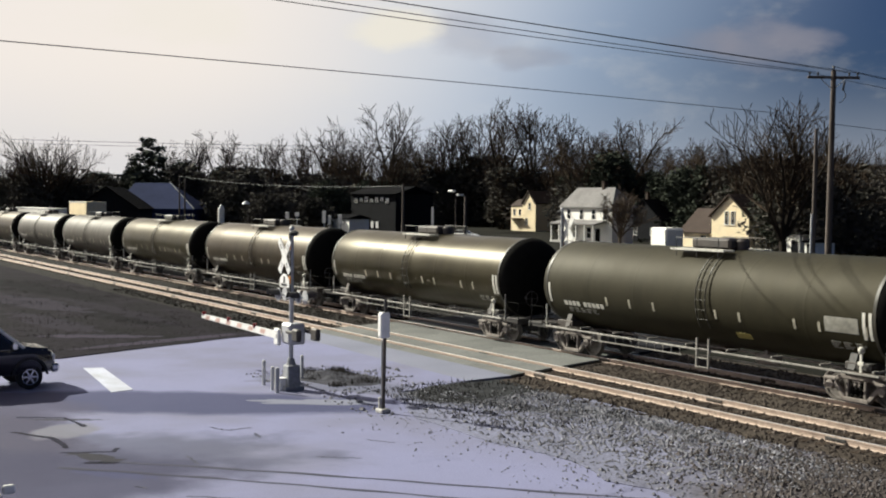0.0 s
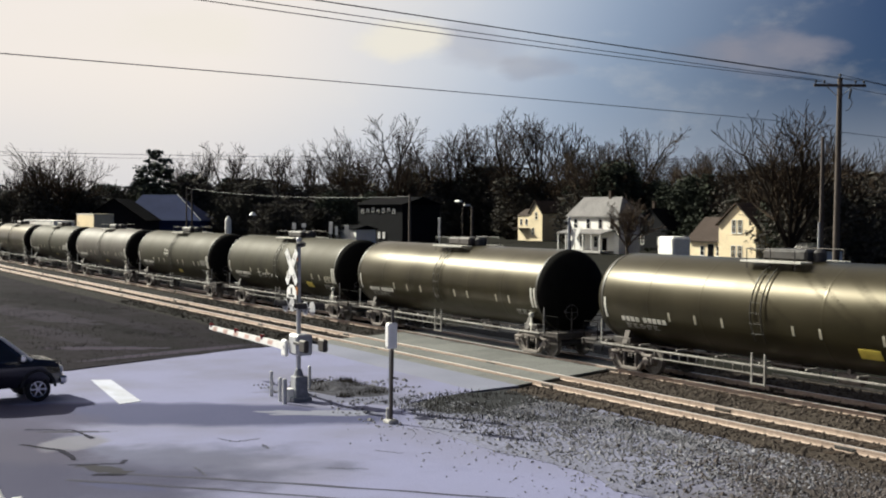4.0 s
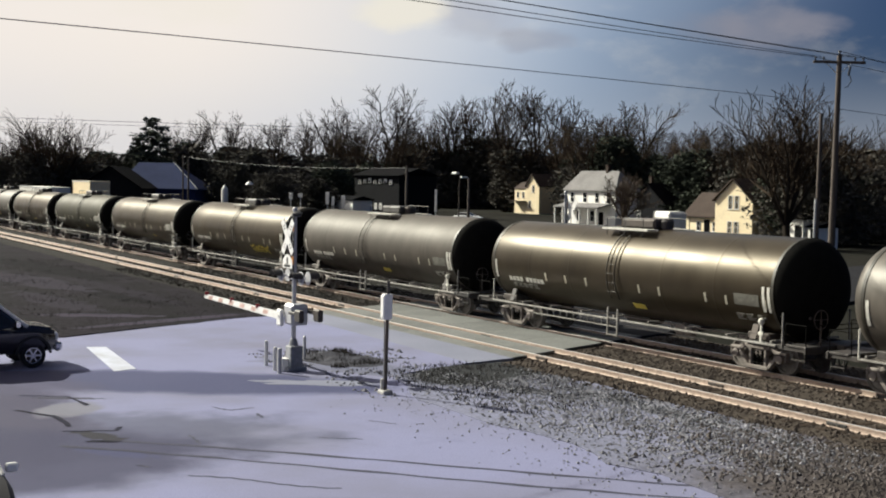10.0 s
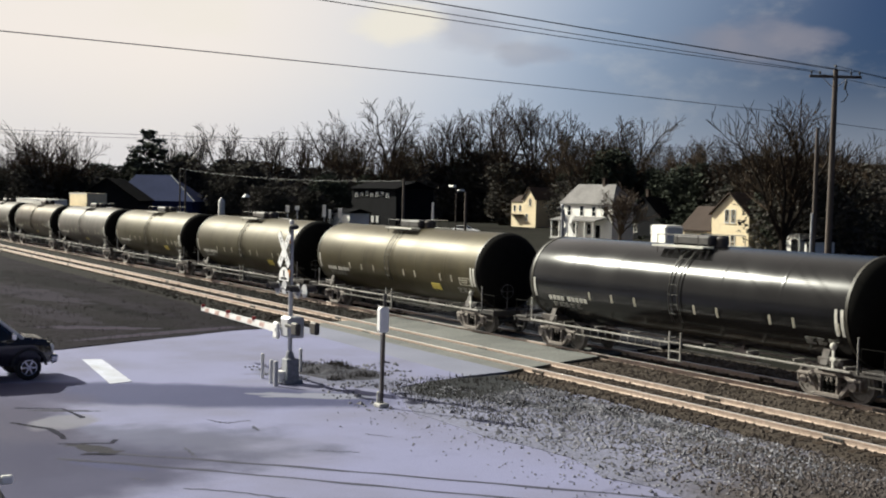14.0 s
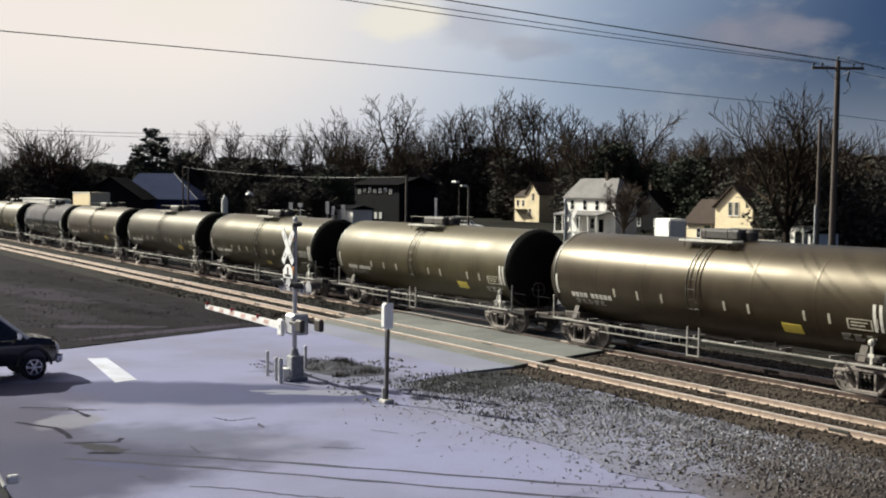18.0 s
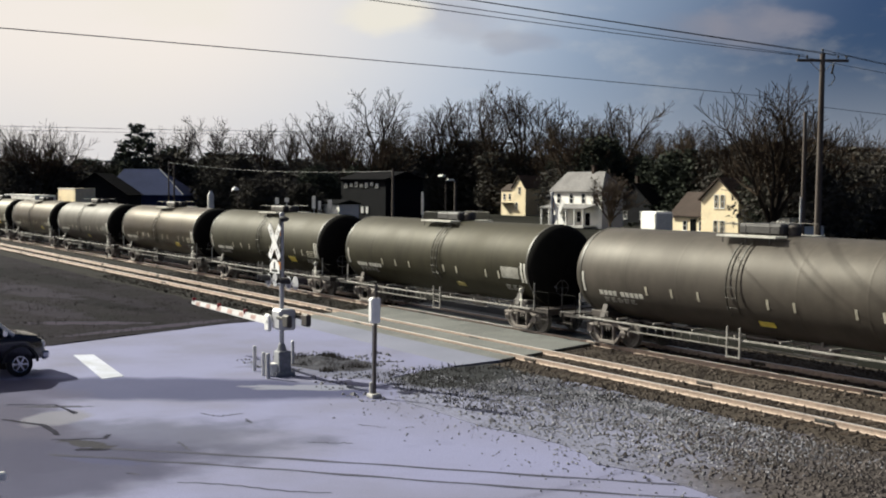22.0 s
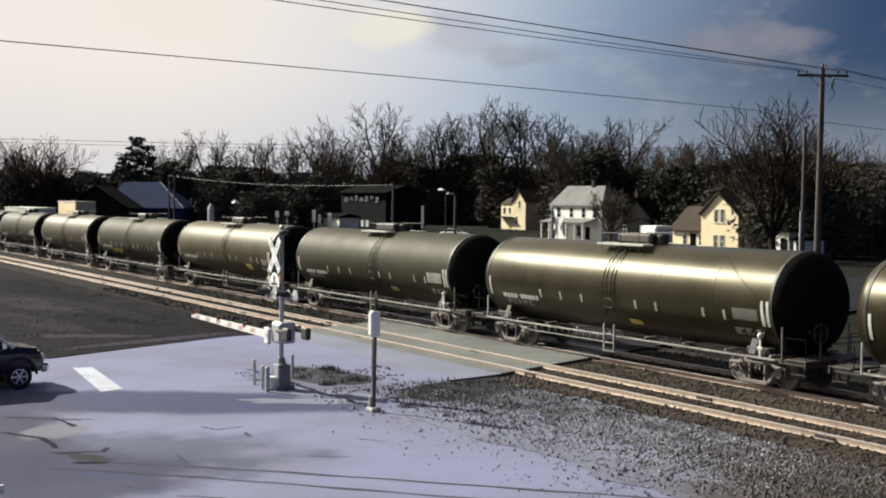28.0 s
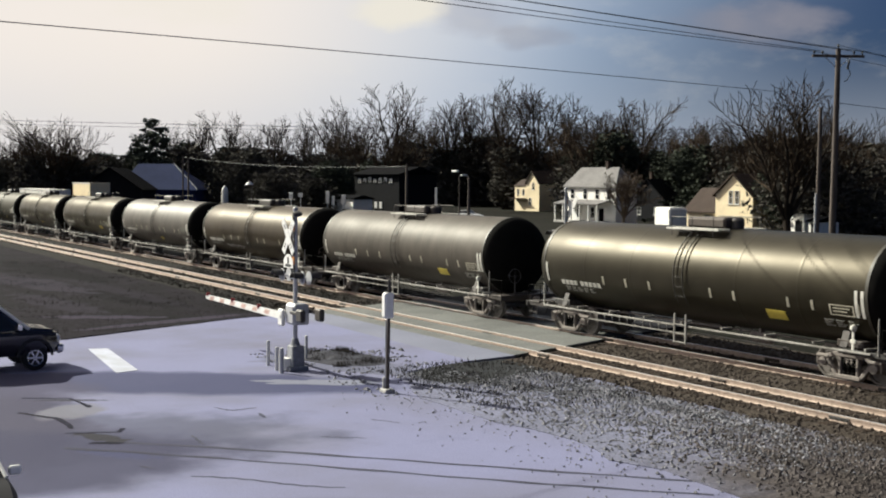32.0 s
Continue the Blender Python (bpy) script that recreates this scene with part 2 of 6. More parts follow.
M = {
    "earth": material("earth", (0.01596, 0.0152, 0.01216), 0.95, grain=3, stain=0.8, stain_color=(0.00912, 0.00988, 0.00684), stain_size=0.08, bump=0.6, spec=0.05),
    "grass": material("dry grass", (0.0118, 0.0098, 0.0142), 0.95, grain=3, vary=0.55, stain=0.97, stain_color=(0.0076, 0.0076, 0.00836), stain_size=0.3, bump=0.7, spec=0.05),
    "soil": material("damp dark soil", (0.0456, 0.0456, 0.0532), 0.95, grain=6, vary=0.5, stain=0.8, stain_color=(0.0912, 0.09272, 0.114), stain_size=0.6, bump=0.6, spec=0.05),
    "asphalt": material("worn asphalt", (0.19, 0.196, 0.315), 0.88, grain=30, vary=0.15, stain=0.8, stain_color=(0.1482, 0.1482, 0.2067), stain_size=0.3, bump=0.25, bump_size=60, spec=0.2),
    "asphalt_old": material("old dark asphalt", (0.01824, 0.01824, 0.02128), 0.9, grain=20, vary=0.2, stain=0.6, stain_color=(0.01216, 0.01216, 0.01368), stain_size=0.3, bump=0.2, spec=0.08),
    "asphalt_pale": material("pale asphalt", (0.1824, 0.19, 0.247), 0.88, grain=30, vary=0.12, stain=0.4, stain_color=(0.114, 0.1216, 0.1634), stain_size=0.25, bump=0.2, bump_size=60, spec=0.2),
    "tar_thin": material("worn tar stain", (0.043, 0.045, 0.066), 0.75, grain=12, stain=0.8, stain_color=(0.0836, 0.0836, 0.1102), stain_size=1.2, bump=0.2, spec=0.15),
    "tar_dark": material("black tar", (0.01216, 0.01216, 0.01976), 0.85, grain=6, vary=0.4, stain=0.6, stain_color=(0.038, 0.038, 0.0646), stain_size=1.5, bump=0.3, spec=0.05),
    "tar": material("tar", (0.05, 0.05, 0.074), 0.85, grain=12, bump=0.2, spec=0.15),
    "road_paint": material("road paint", (0.44, 0.46, 0.55), 0.7, grain=14, vary=0.15, stain=0.6, stain_color=(0.266, 0.266, 0.2736), stain_size=1.5),
    "ballast": material("ballast", (0.057, 0.04712, 0.038), 0.95, grain=9, vary=0.5, stain=0.7, stain_color=(0.0266, 0.02204, 0.01824), stain_size=0.5, bump=1.0, bump_size=14, spec=0.1),
    "ballast_stone": material("brown ballast stone", (0.0798, 0.06688, 0.057), 0.95, grain=7, vary=0.6, stain=0.8, stain_color=(0.0228, 0.01824, 0.0152), stain_size=1.2, bump=0.4, spec=0.1),
    "gravel": material("gravel bed", (0.175, 0.18, 0.25), 0.95, grain=10, vary=0.3, stain=0.6, stain_color=(0.114, 0.1178, 0.152), stain_size=0.3, bump=0.9, bump_size=16, spec=0.1),
    "stone": material("crushed stone", (0.228, 0.228, 0.2508), 0.9, grain=5, vary=0.4, stain=0.85, stain_color=(0.0912, 0.08892, 0.095), stain_size=0.9, bump=0.3, spec=0.15),
    "stone_brown": material("stained crushed stone", (0.095, 0.0836, 0.0798), 0.9, grain=5, vary=0.5, stain=0.85, stain_color=(0.0456, 0.03952, 0.03572), stain_size=0.9, bump=0.3, spec=0.15),
    "tie": material("creosoted tie", (0.038, 0.02812, 0.02052), 0.9, grain=10, stain=0.5, stain_size=1.2, bump=0.5, stretch=(3, 0.4, 3), spread=0.3, spec=0.1),
    "rail": material("rusty rail", (0.44, 0.35, 0.285), 0.5, 0.2, grain=9, stain=0.5, stain_color=(0.3, 0.225, 0.17), stain_size=0.6, bump=0.2),
    "rail_head": material("polished rail head", (0.72, 0.7, 0.7), 0.45, 0.7, grain=20, vary=0.1, stain=0.2, bump=0.05),
    "panel": material("crossing panel", (0.1292, 0.133, 0.1254), 0.85, grain=10, stain=0.6, stain_color=(0.076, 0.076, 0.0722), stain_size=0.6, bump=0.3, spread=0.12),
    "concrete": material("concrete", (0.4, 0.39, 0.37), 0.85, grain=8, stain=0.5, stain_size=1.2, bump=0.3),
    "base_grey": material("weathered grey casting", (0.24, 0.245, 0.265), 0.7, 0.0, grain=8, vary=0.2, stain=0.5, stain_color=(0.08, 0.08, 0.09), stain_size=1.2, bump=0.2),
    "galv": material("galvanised steel", (0.5, 0.5, 0.51), 0.5, 0.5, grain=10, vary=0.12, stain=0.35, stain_size=1.5, bump=0.05),
    "steel_dark": material("dark steel", (0.055, 0.052, 0.05), 0.6, 0.3, grain=8, stain=0.5, stain_color=(0.09, 0.06, 0.04), bump=0.15),
    "side_rail": material("dusty painted steel", (0.3, 0.285, 0.26), 0.65, 0.0, grain=6, vary=0.3, stain=0.7, stain_color=(0.1, 0.09, 0.075), stain_size=1.2, bump=0.1),
    "band": material("dusty steel band", (0.0304, 0.0266, 0.01824), 0.5, 0.0, grain=6, vary=0.2, stain=0.6, stain_color=(0.0456, 0.0418, 0.0304), stain_size=1.0, bump=0.05),
    "iron": material("dusty cast iron", (0.21, 0.185, 0.165), 0.75, 0.0, grain=9, stain=0.6, stain_color=(0.1, 0.08, 0.066), stain_size=1.5, bump=0.25),
    "rim": material("worn wheel tread", (0.16, 0.145, 0.13), 0.5, 0.4, grain=10, bump=0.1),
    "white": material("white enamel", (0.78, 0.77, 0.74), 0.5, grain=6, vary=0.06, stain=0.3, stain_color=(0.55, 0.53, 0.5), stain_size=1.0, bump=0.05),
    "black": material("black enamel", (0.02, 0.02, 0.02), 0.5, grain=6, bump=0.05),
    "red": material("faded red enamel", (0.54, 0.38, 0.32), 0.5, grain=6, bump=0.05),
    "red_lens": material("red signal lens", (0.22, 0.02, 0.02), 0.2, grain=4, bump=0.0),
    "mark": material("white stencil paint", (0.62, 0.6, 0.53), 0.6, grain=9, vary=0.15, stain=0.5, stain_color=(0.3, 0.29, 0.25), stain_size=2.0, bump=0.0),
    "mark_mid": material("dulled reflective tape", (0.42, 0.39, 0.3), 0.6, grain=9, vary=0.2, stain=0.6, stain_color=(0.2, 0.19, 0.14), stain_size=2.0, bump=0.0),
    "mark_faint": material("nearly worn-off stencil paint", (0.12, 0.115, 0.095), 0.65, grain=9, vary=0.25, stain=0.6, stain_color=(0.06, 0.056, 0.045), stain_size=2.0, bump=0.0),
    "yellow_dim": material("faded yellow decal", (0.3, 0.25, 0.06), 0.6, grain=8, vary=0.2, stain=0.5, stain_color=(0.12, 0.1, 0.03), stain_size=1.5, bump=0.0),
    "mark_dim": material("faded stencil paint", (0.3, 0.29, 0.25), 0.65, grain=9, vary=0.2, stain=0.6, stain_color=(0.13, 0.125, 0.1), stain_size=2.0, bump=0.0),
    "yellow": material("yellow decal", (0.62, 0.5, 0.06), 0.5, grain=8, vary=0.12, stain=0.4, stain_color=(0.35, 0.28, 0.05), stain_size=1.5, bump=0.0),
    "orange": material("orange reflector", (0.6, 0.25, 0.04), 0.45, grain=8, bump=0.0),
    "pole_wood": material("weathered pole wood", (0.1, 0.082, 0.07), 0.9, grain=6, stain=0.5, stain_size=1.0, bump=0.5, stretch=(4, 4, 0.3)),
    "wire": material("cable", (0.03, 0.03, 0.035), 0.6, grain=4, bump=0.0),
    "bark": material("bark", (0.03, 0.024, 0.019), 0.95, grain=4, stain=0.5, stain_color=(0.02, 0.017, 0.013), stain_size=0.6, bump=0.6, stretch=(2, 2, 0.5), spec=0.1),
    "twig": material("bare twigs", (0.06, 0.045, 0.032), 0.95, grain=2, stain=0.4, bump=0.0, spread=0.25, spec=0.05),
    "needle": material("dark evergreen", (0.05, 0.056, 0.042), 0.9, grain=2, vary=0.4, stain=0.5, stain_color=(0.03, 0.035, 0.025), bump=0.0, spread=0.25, spec=0.05),
    "brush": material("winter brush", (0.075, 0.069, 0.06), 0.95, grain=1.5, vary=0.4, stain=0.6, stain_color=(0.045, 0.046, 0.036), stain_size=0.15, bump=0.0, spread=0.3, spec=0.05),
    "twig_lit": material("pale bark, lightened as if sunlit", (0.1, 0.08, 0.064), 0.95, grain=2, stain=0.5, bump=0.0, spec=0.05),
    "weed": material("dead weeds", (0.01976, 0.01824, 0.019), 0.95, grain=8, vary=0.4, stain=0.5, bump=0.2, spec=0.05),
    "siding_cream": material("cream clapboard", (0.85, 0.73, 0.49), 0.8, grain=4, vary=0.08, stain=0.35, stain_color=(0.5, 0.42, 0.28), stain_size=0.5, bump=0.1),
    "siding_white": material("white clapboard", (0.86, 0.84, 0.78), 0.8, grain=4, vary=0.08, stain=0.3, stain_color=(0.55, 0.53, 0.48), stain_size=0.5, bump=0.1),
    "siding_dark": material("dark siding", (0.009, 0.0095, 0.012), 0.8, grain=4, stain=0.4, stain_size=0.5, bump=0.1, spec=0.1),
    "siding_blue": material("blue metal siding", (0.022, 0.033, 0.1), 0.85, grain=3, vary=0.1, stain=0.35, stain_size=0.3, bump=0.05, spec=0.15),
    "roof_blue": material("blue metal roofing", (0.0228, 0.0342, 0.0988), 0.85, grain=3, vary=0.1, stain=0.35, stain_size=0.3, bump=0.05, spec=0.15),
    "roof_brown": material("brown shingles", (0.0342, 0.01976, 0.01216), 0.9, grain=6, stain=0.5, stain_size=0.6, bump=0.4),
    "roof_grey": material("grey shingles", (0.1824, 0.1748, 0.171), 0.9, grain=6, stain=0.5, stain_size=0.6, bump=0.4),
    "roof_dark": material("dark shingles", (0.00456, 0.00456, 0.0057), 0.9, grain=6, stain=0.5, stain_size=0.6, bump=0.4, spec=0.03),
    "glass": material("window glass", (0.02, 0.022, 0.026), 0.08, grain=2, bump=0.0),
    "car_paint": material("black car paint", (0.012, 0.012, 0.018), 0.22, coat=0.8, grain=4, vary=0.1, stain=0.3, stain_color=(0.03, 0.03, 0.03), bump=0.0, spec=0.6),
    "car_dark": material("dull black car paint", (0.01, 0.01, 0.013), 0.5, grain=4, vary=0.1, stain=0.3, stain_color=(0.02, 0.02, 0.022), bump=0.0, spec=0.12),
    "car_white": material("white car paint", (0.7, 0.7, 0.7), 0.3, grain=4, vary=0.04, stain=0.1, bump=0.0, coat=0.4),
    "rubber": material("tyre rubber", (0.018, 0.018, 0.018), 0.85, grain=10, bump=0.2),
    "chrome": material("chrome", (0.7, 0.7, 0.7), 0.18, 1.0, grain=4, vary=0.05, stain=0.1, bump=0.0),
    "lamp_glass": material("headlamp glass", (0.75, 0.75, 0.72), 0.12, grain=4, vary=0.05, stain=0.1, bump=0.0),
    "plastic": material("black plastic", (0.025, 0.025, 0.025), 0.6, grain=8, bump=0.1),
    # near-black stands in for shade on tank ends, also on springs and railings
    "shade_black": material("near-black paint standing in for shade", (0.006, 0.0058, 0.0052), 0.8, grain=3, vary=0.25, stain=0.5, stain_color=(0.01, 0.0092, 0.008), stain_size=0.6, bump=0.05, spec=0.06),
    # tank finishes
    "tank_olive": material("dusty black tank paint", (0.01596, 0.01368, 0.006232), 0.34, 0.1, grain=2.2, vary=0.3, stain=0.7, stain_color=(0.02584, 0.02204, 0.01064), stain_size=0.55, bump=0.05, bump_size=1.3, patchy=0.12, stretch=(1, 1, 0.45), spread=0.2, tint=(1, 0.86, 0.54), spec=0.36),
    "tank_brown": material("rust-brown tank paint", (0.02128, 0.01596, 0.00912), 0.38, 0.08, grain=2.2, vary=0.3, stain=0.7, stain_color=(0.0304, 0.0228, 0.01368), stain_size=0.55, bump=0.05, bump_size=1.3, patchy=0.12, stretch=(1, 1, 0.45), spread=0.15, tint=(1, 0.84, 0.56), spec=0.36),
    "tank_dark": material("black tank paint", (0.00988, 0.00874, 0.00532), 0.43, 0.06, grain=2.2, vary=0.3, stain=0.7, stain_color=(0.01596, 0.01368, 0.00912), stain_size=0.55, bump=0.05, bump_size=1.3, patchy=0.12, stretch=(1, 1, 0.45), spread=0.15, tint=(1, 0.85, 0.55), spec=0.35),
    "tank_grey": material("faded grey tank paint", (0.06688, 0.05852, 0.04864), 0.5, 0.0, grain=2.2, vary=0.3, stain=0.7, stain_color=(0.0532, 0.04636, 0.03952), stain_size=0.55, bump=0.05, bump_size=1.3, patchy=0.12, stretch=(1, 1, 0.45), spread=0.1, tint=(1, 0.95, 0.85), spec=0.45),
    "tank_matte": material("flat olive-black tank paint", (0.019, 0.0171, 0.00874), 0.6, 0.0, grain=2.2, vary=0.3, stain=0.7, stain_color=(0.02736, 0.02432, 0.01368), stain_size=0.55, bump=0.05, bump_size=1.3, patchy=0.1, stretch=(1, 1, 0.45), spread=0.12, tint=(1, 0.9, 0.65), spec=0.22),
    "tank_gold": material("dusty yellow-olive tank paint", (0.03, 0.0245, 0.009), 0.46, 0.0, grain=2.2, vary=0.3, stain=0.7, stain_color=(0.04256, 0.03648, 0.01824), stain_size=0.55, bump=0.05, bump_size=1.3, patchy=0.14, stretch=(1, 1, 0.45), spread=0.12, tint=(1, 0.86, 0.55), spec=0.4),
    "tank_taupe": material("dull taupe tank paint", (0.05168, 0.04408, 0.03572), 0.56, 0.0, grain=2.2, vary=0.25, stain=0.7, stain_color=(0.038, 0.03192, 0.0266), stain_size=0.55, bump=0.05, bump_size=1.3, patchy=0.1, stretch=(1, 1, 0.45), spread=0.1, tint=(1, 0.93, 0.8), spec=0.35),
    "tank_gloss": material("glossy black tank paint", (0.005, 0.005, 0.0053), 0.2, spec=0.32, grain=3, vary=0.1, stain=0.3, stain_color=(0.018, 0.017, 0.016), stain_size=0.6, bump=0.02, stretch=(1, 1, 0.35)),
}


def fade(m, far_color, direction, start, end, rough_edge):
    """Lets the soil change to another colour along a direction of the ground, with a patchy border."""
    n, l = m.node_tree.nodes, m.node_tree.links
    b = n["Principled BSDF"]
    old = b.inputs["Base Color"].links[0].from_socket
    tc = n.new("ShaderNodeTexCoord")
    dot = n.new("ShaderNodeVectorMath")
    dot.operation = "DOT_PRODUCT"
    dot.inputs[1].default_value = direction
    l.new(tc.outputs["Object"], dot.inputs[0])
    patchy = n.new("ShaderNodeTexNoise")
    patchy.inputs["Scale"].default_value, patchy.inputs["Detail"].default_value = 0.8, 6
    l.new(tc.outputs["Object"], patchy.inputs["Vector"])
    mul = n.new("ShaderNodeMath")
    mul.operation = "MULTIPLY_ADD"
    mul.inputs[1].default_value = rough_edge
    l.new(patchy.outputs["Fac"], mul.inputs[0])
    l.new(dot.outputs["Value"], mul.inputs[2])
    rng = n.new("ShaderNodeMapRange")
    rng.interpolation_type = "SMOOTHSTEP"
    rng.inputs["From Min"].default_value, rng.inputs["From Max"].default_value = start + rough_edge / 2, end + rough_edge / 2
    l.new(mul.outputs[0], rng.inputs["Value"])
    grains = n.new("ShaderNodeTexNoise")
    grains.inputs["Scale"].default_value, grains.inputs["Detail"].default_value = 9, 4
    l.new(tc.outputs["Object"], grains.inputs["Vector"])
    ramp = n.new("ShaderNodeValToRGB")
    ramp.color_ramp.elements[0].position, ramp.color_ramp.elements[1].position = 0.35, 0.65
    ramp.color_ramp.elements[0].color = (*(c * 0.6 for c in far_color), 1)
    ramp.color_ramp.elements[1].color = (*(c * 1.3 for c in far_color), 1)
    l.new(grains.outputs["Fac"], ramp.inputs[0])
    mix = n.new("ShaderNodeMix")
    mix.data_type = "RGBA"
    l.new(rng.outputs[0], mix.inputs["Factor"])
    l.new(old, mix.inputs["A"])
    l.new(ramp.outputs[0], mix.inputs["B"])
    l.new(mix.outputs["Result"], b.inputs["Base Color"])


def worn(m, color, strength, spot_, ragged_edge):
    """A soft-edged area of another colour, for wear and for painted-in shade: centre x, y, the two radii and the turn
    of an ellipse on the ground.
    """
    n, l = m.node_tree.nodes, m.node_tree.links
    b = n["Principled BSDF"]
    old = b.inputs["Base Color"].links[0].from_socket
    x, y, rx, ry, ang = spot_
    tc = n.new("ShaderNodeTexCoord")
    mp = n.new("ShaderNodeMapping")
    mp.vector_type = "TEXTURE"
    mp.inputs["Location"].default_value = (x, y, 0)
    mp.inputs["Rotation"].default_value = (0, 0, radians(ang))
    mp.inputs["Scale"].default_value = (rx, ry, 100)
    l.new(tc.outputs["Object"], mp.inputs["Vector"])
    ln = n.new("ShaderNodeVectorMath")
    ln.operation = "LENGTH"
    l.new(mp.outputs[0], ln.inputs[0])
    nz = n.new("ShaderNodeTexNoise")
    nz.inputs["Scale"].default_value, nz.inputs["Detail"].default_value = max(0.7, 1.1 / ry), 7
    l.new(tc.outputs["Object"], nz.inputs["Vector"])
    ad = n.new("ShaderNodeMath")
    ad.operation = "MULTIPLY_ADD"
    ad.inputs[1].default_value = ragged_edge * 2
    l.new(nz.outputs["Fac"], ad.inputs[0])
    l.new(ln.outputs["Value"], ad.inputs[2])
    rng = n.new("ShaderNodeMapRange")
    rng.interpolation_type = "SMOOTHSTEP"
    for key, v in (("From Min", 0.72 + ragged_edge), ("From Max", 1.12 + ragged_edge), ("To Min", strength), ("To Max", 0.0)):
        rng.inputs[key].default_value = v
    l.new(ad.outputs[0], rng.inputs["Value"])
    mix = n.new("ShaderNodeMix")
    mix.data_type = "RGBA"
    l.new(rng.outputs[0], mix.inputs["Factor"])
    l.new(old, mix.inputs["A"])
    mix.inputs["B"].default_value = (*color, 1)
    l.new(mix.outputs["Result"], b.inputs["Base Color"])


# the gravel turns from lot-grey to stained brown towards the open line; the view's dim right is painted in too
fade(M["gravel"], (0.0646, 0.05548, 0.05092), (0.5, 0.25, 0), -6.2, -3.2, 2.5)
# colours for painted shadow on asphalt and gravel, also for dark stains and streaks
SHADOW_AND_STAIN, SHADE_AND_STREAK = (0.04408, 0.04788, 0.1079), (0.0266, 0.02812, 0.0304)
# left side of the lot darkened as painted-in shade
worn(M["asphalt"], (0.0646, 0.0684, 0.1102), 0.7, (-27.8, 3.4, 9.5, 3.2, 66), 0.5)
# soft shadow band across the lot, painted into the asphalt colour
worn(M["asphalt"], SHADOW_AND_STAIN, 0.95, (-32.2, 10.9, 6.4, 2.0, 54.5), 0.25)
# shade over the lower left of the lot, painted in
CORNER_SHADE = (0.03344, 0.03268, 0.06688)
worn(M["asphalt"], CORNER_SHADE, 0.9, (-29.06, 5.26, 7.11, 2.0, -8.62), 0.35)
# two more ellipses of painted shade on the left
worn(M["asphalt"], (0.06, 0.057, 0.1), 0.8, (-34.2, 6.6, 3.6, 1.9, 20), 0.5)
worn(M["asphalt"], (0.052, 0.049, 0.084), 0.8, (-29.5, 6.1, 3.4, 1.3, 10), 0.5)
worn(M["asphalt"], (0.152, 0.152, 0.1862), 0.9, (-29.4, 7.2, 0.8, 1.1, 41.3), 0.5)
worn(M["asphalt"], (0.0266, 0.0266, 0.038), 0.85, (-30.9, 7.6, 1.0, 0.16, 62), 0.7)
# painted shade in the near left corner
worn(M["asphalt"], (0.038, 0.038, 0.076), 0.9, (-24.6, 4.2, 5.2, 3.2, 80), 0.3)
worn(M["asphalt"], (0.0152, 0.0152, 0.01976), 0.9, (-26.03, 7.08, 0.82, 0.3, 28.9), 0.8)
worn(M["asphalt"], SHADOW_AND_STAIN, 0.7, (-24.3, 6.9, 1.0, 0.3, 40), 0.9)
worn(M["asphalt"], (0.076, 0.0798, 0.0988), 0.6, (-33.2, 16.2, 3.2, 1.3, 25), 0.8)
# shadow below the raised road edge, painted into the gravel
worn(M["gravel"], SHADE_AND_STREAK, 1.0, (-30.3, 19.9, 2.3, 3.4, 25), 0.3)
fade(M["ballast"], (0.0152, 0.01368, 0.01216), (-1, 0, 0), 40, 54, 6)
worn(M["grass"], (0.04393, 0.03804, 0.05718), 0.9, (-46.55, 15.37, 4.16, 0.5, 107.74), 0.6)
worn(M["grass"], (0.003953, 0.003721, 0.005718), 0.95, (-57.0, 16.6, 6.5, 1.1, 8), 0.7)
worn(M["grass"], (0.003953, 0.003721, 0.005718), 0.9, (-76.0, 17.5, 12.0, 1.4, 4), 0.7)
worn(M["grass"], (0.04393, 0.03804, 0.05718), 0.85, (-49.2, 13.4, 2.6, 0.6, 60), 0.9)
worn(M["grass"], (0.02636, 0.02315, 0.03367), 0.9, (-67.0, 14.6, 7.5, 1.5, 8), 0.9)
worn(M["grass"], (0.02196, 0.01902, 0.02795), 0.8, (-56.0, 13.0, 6.0, 1.0, 5), 0.9)
worn(M["grass"], (0.01538, 0.01323, 0.0197), 0.8, (-60.0, 17.4, 9.0, 0.7, 3), 0.9)
worn(M["gravel"], SHADE_AND_STREAK, 0.9, (-27.6, 18.7, 3.0, 0.55, 20), 0.9)
worn(M["gravel"], SHADE_AND_STREAK, 0.95, (-22.6, 20.3, 5.4, 0.42, 0), 0.9)
worn(M["gravel"], SHADE_AND_STREAK, 0.7, (-17.6, 18.6, 2.6, 0.3, 8), 0.9)


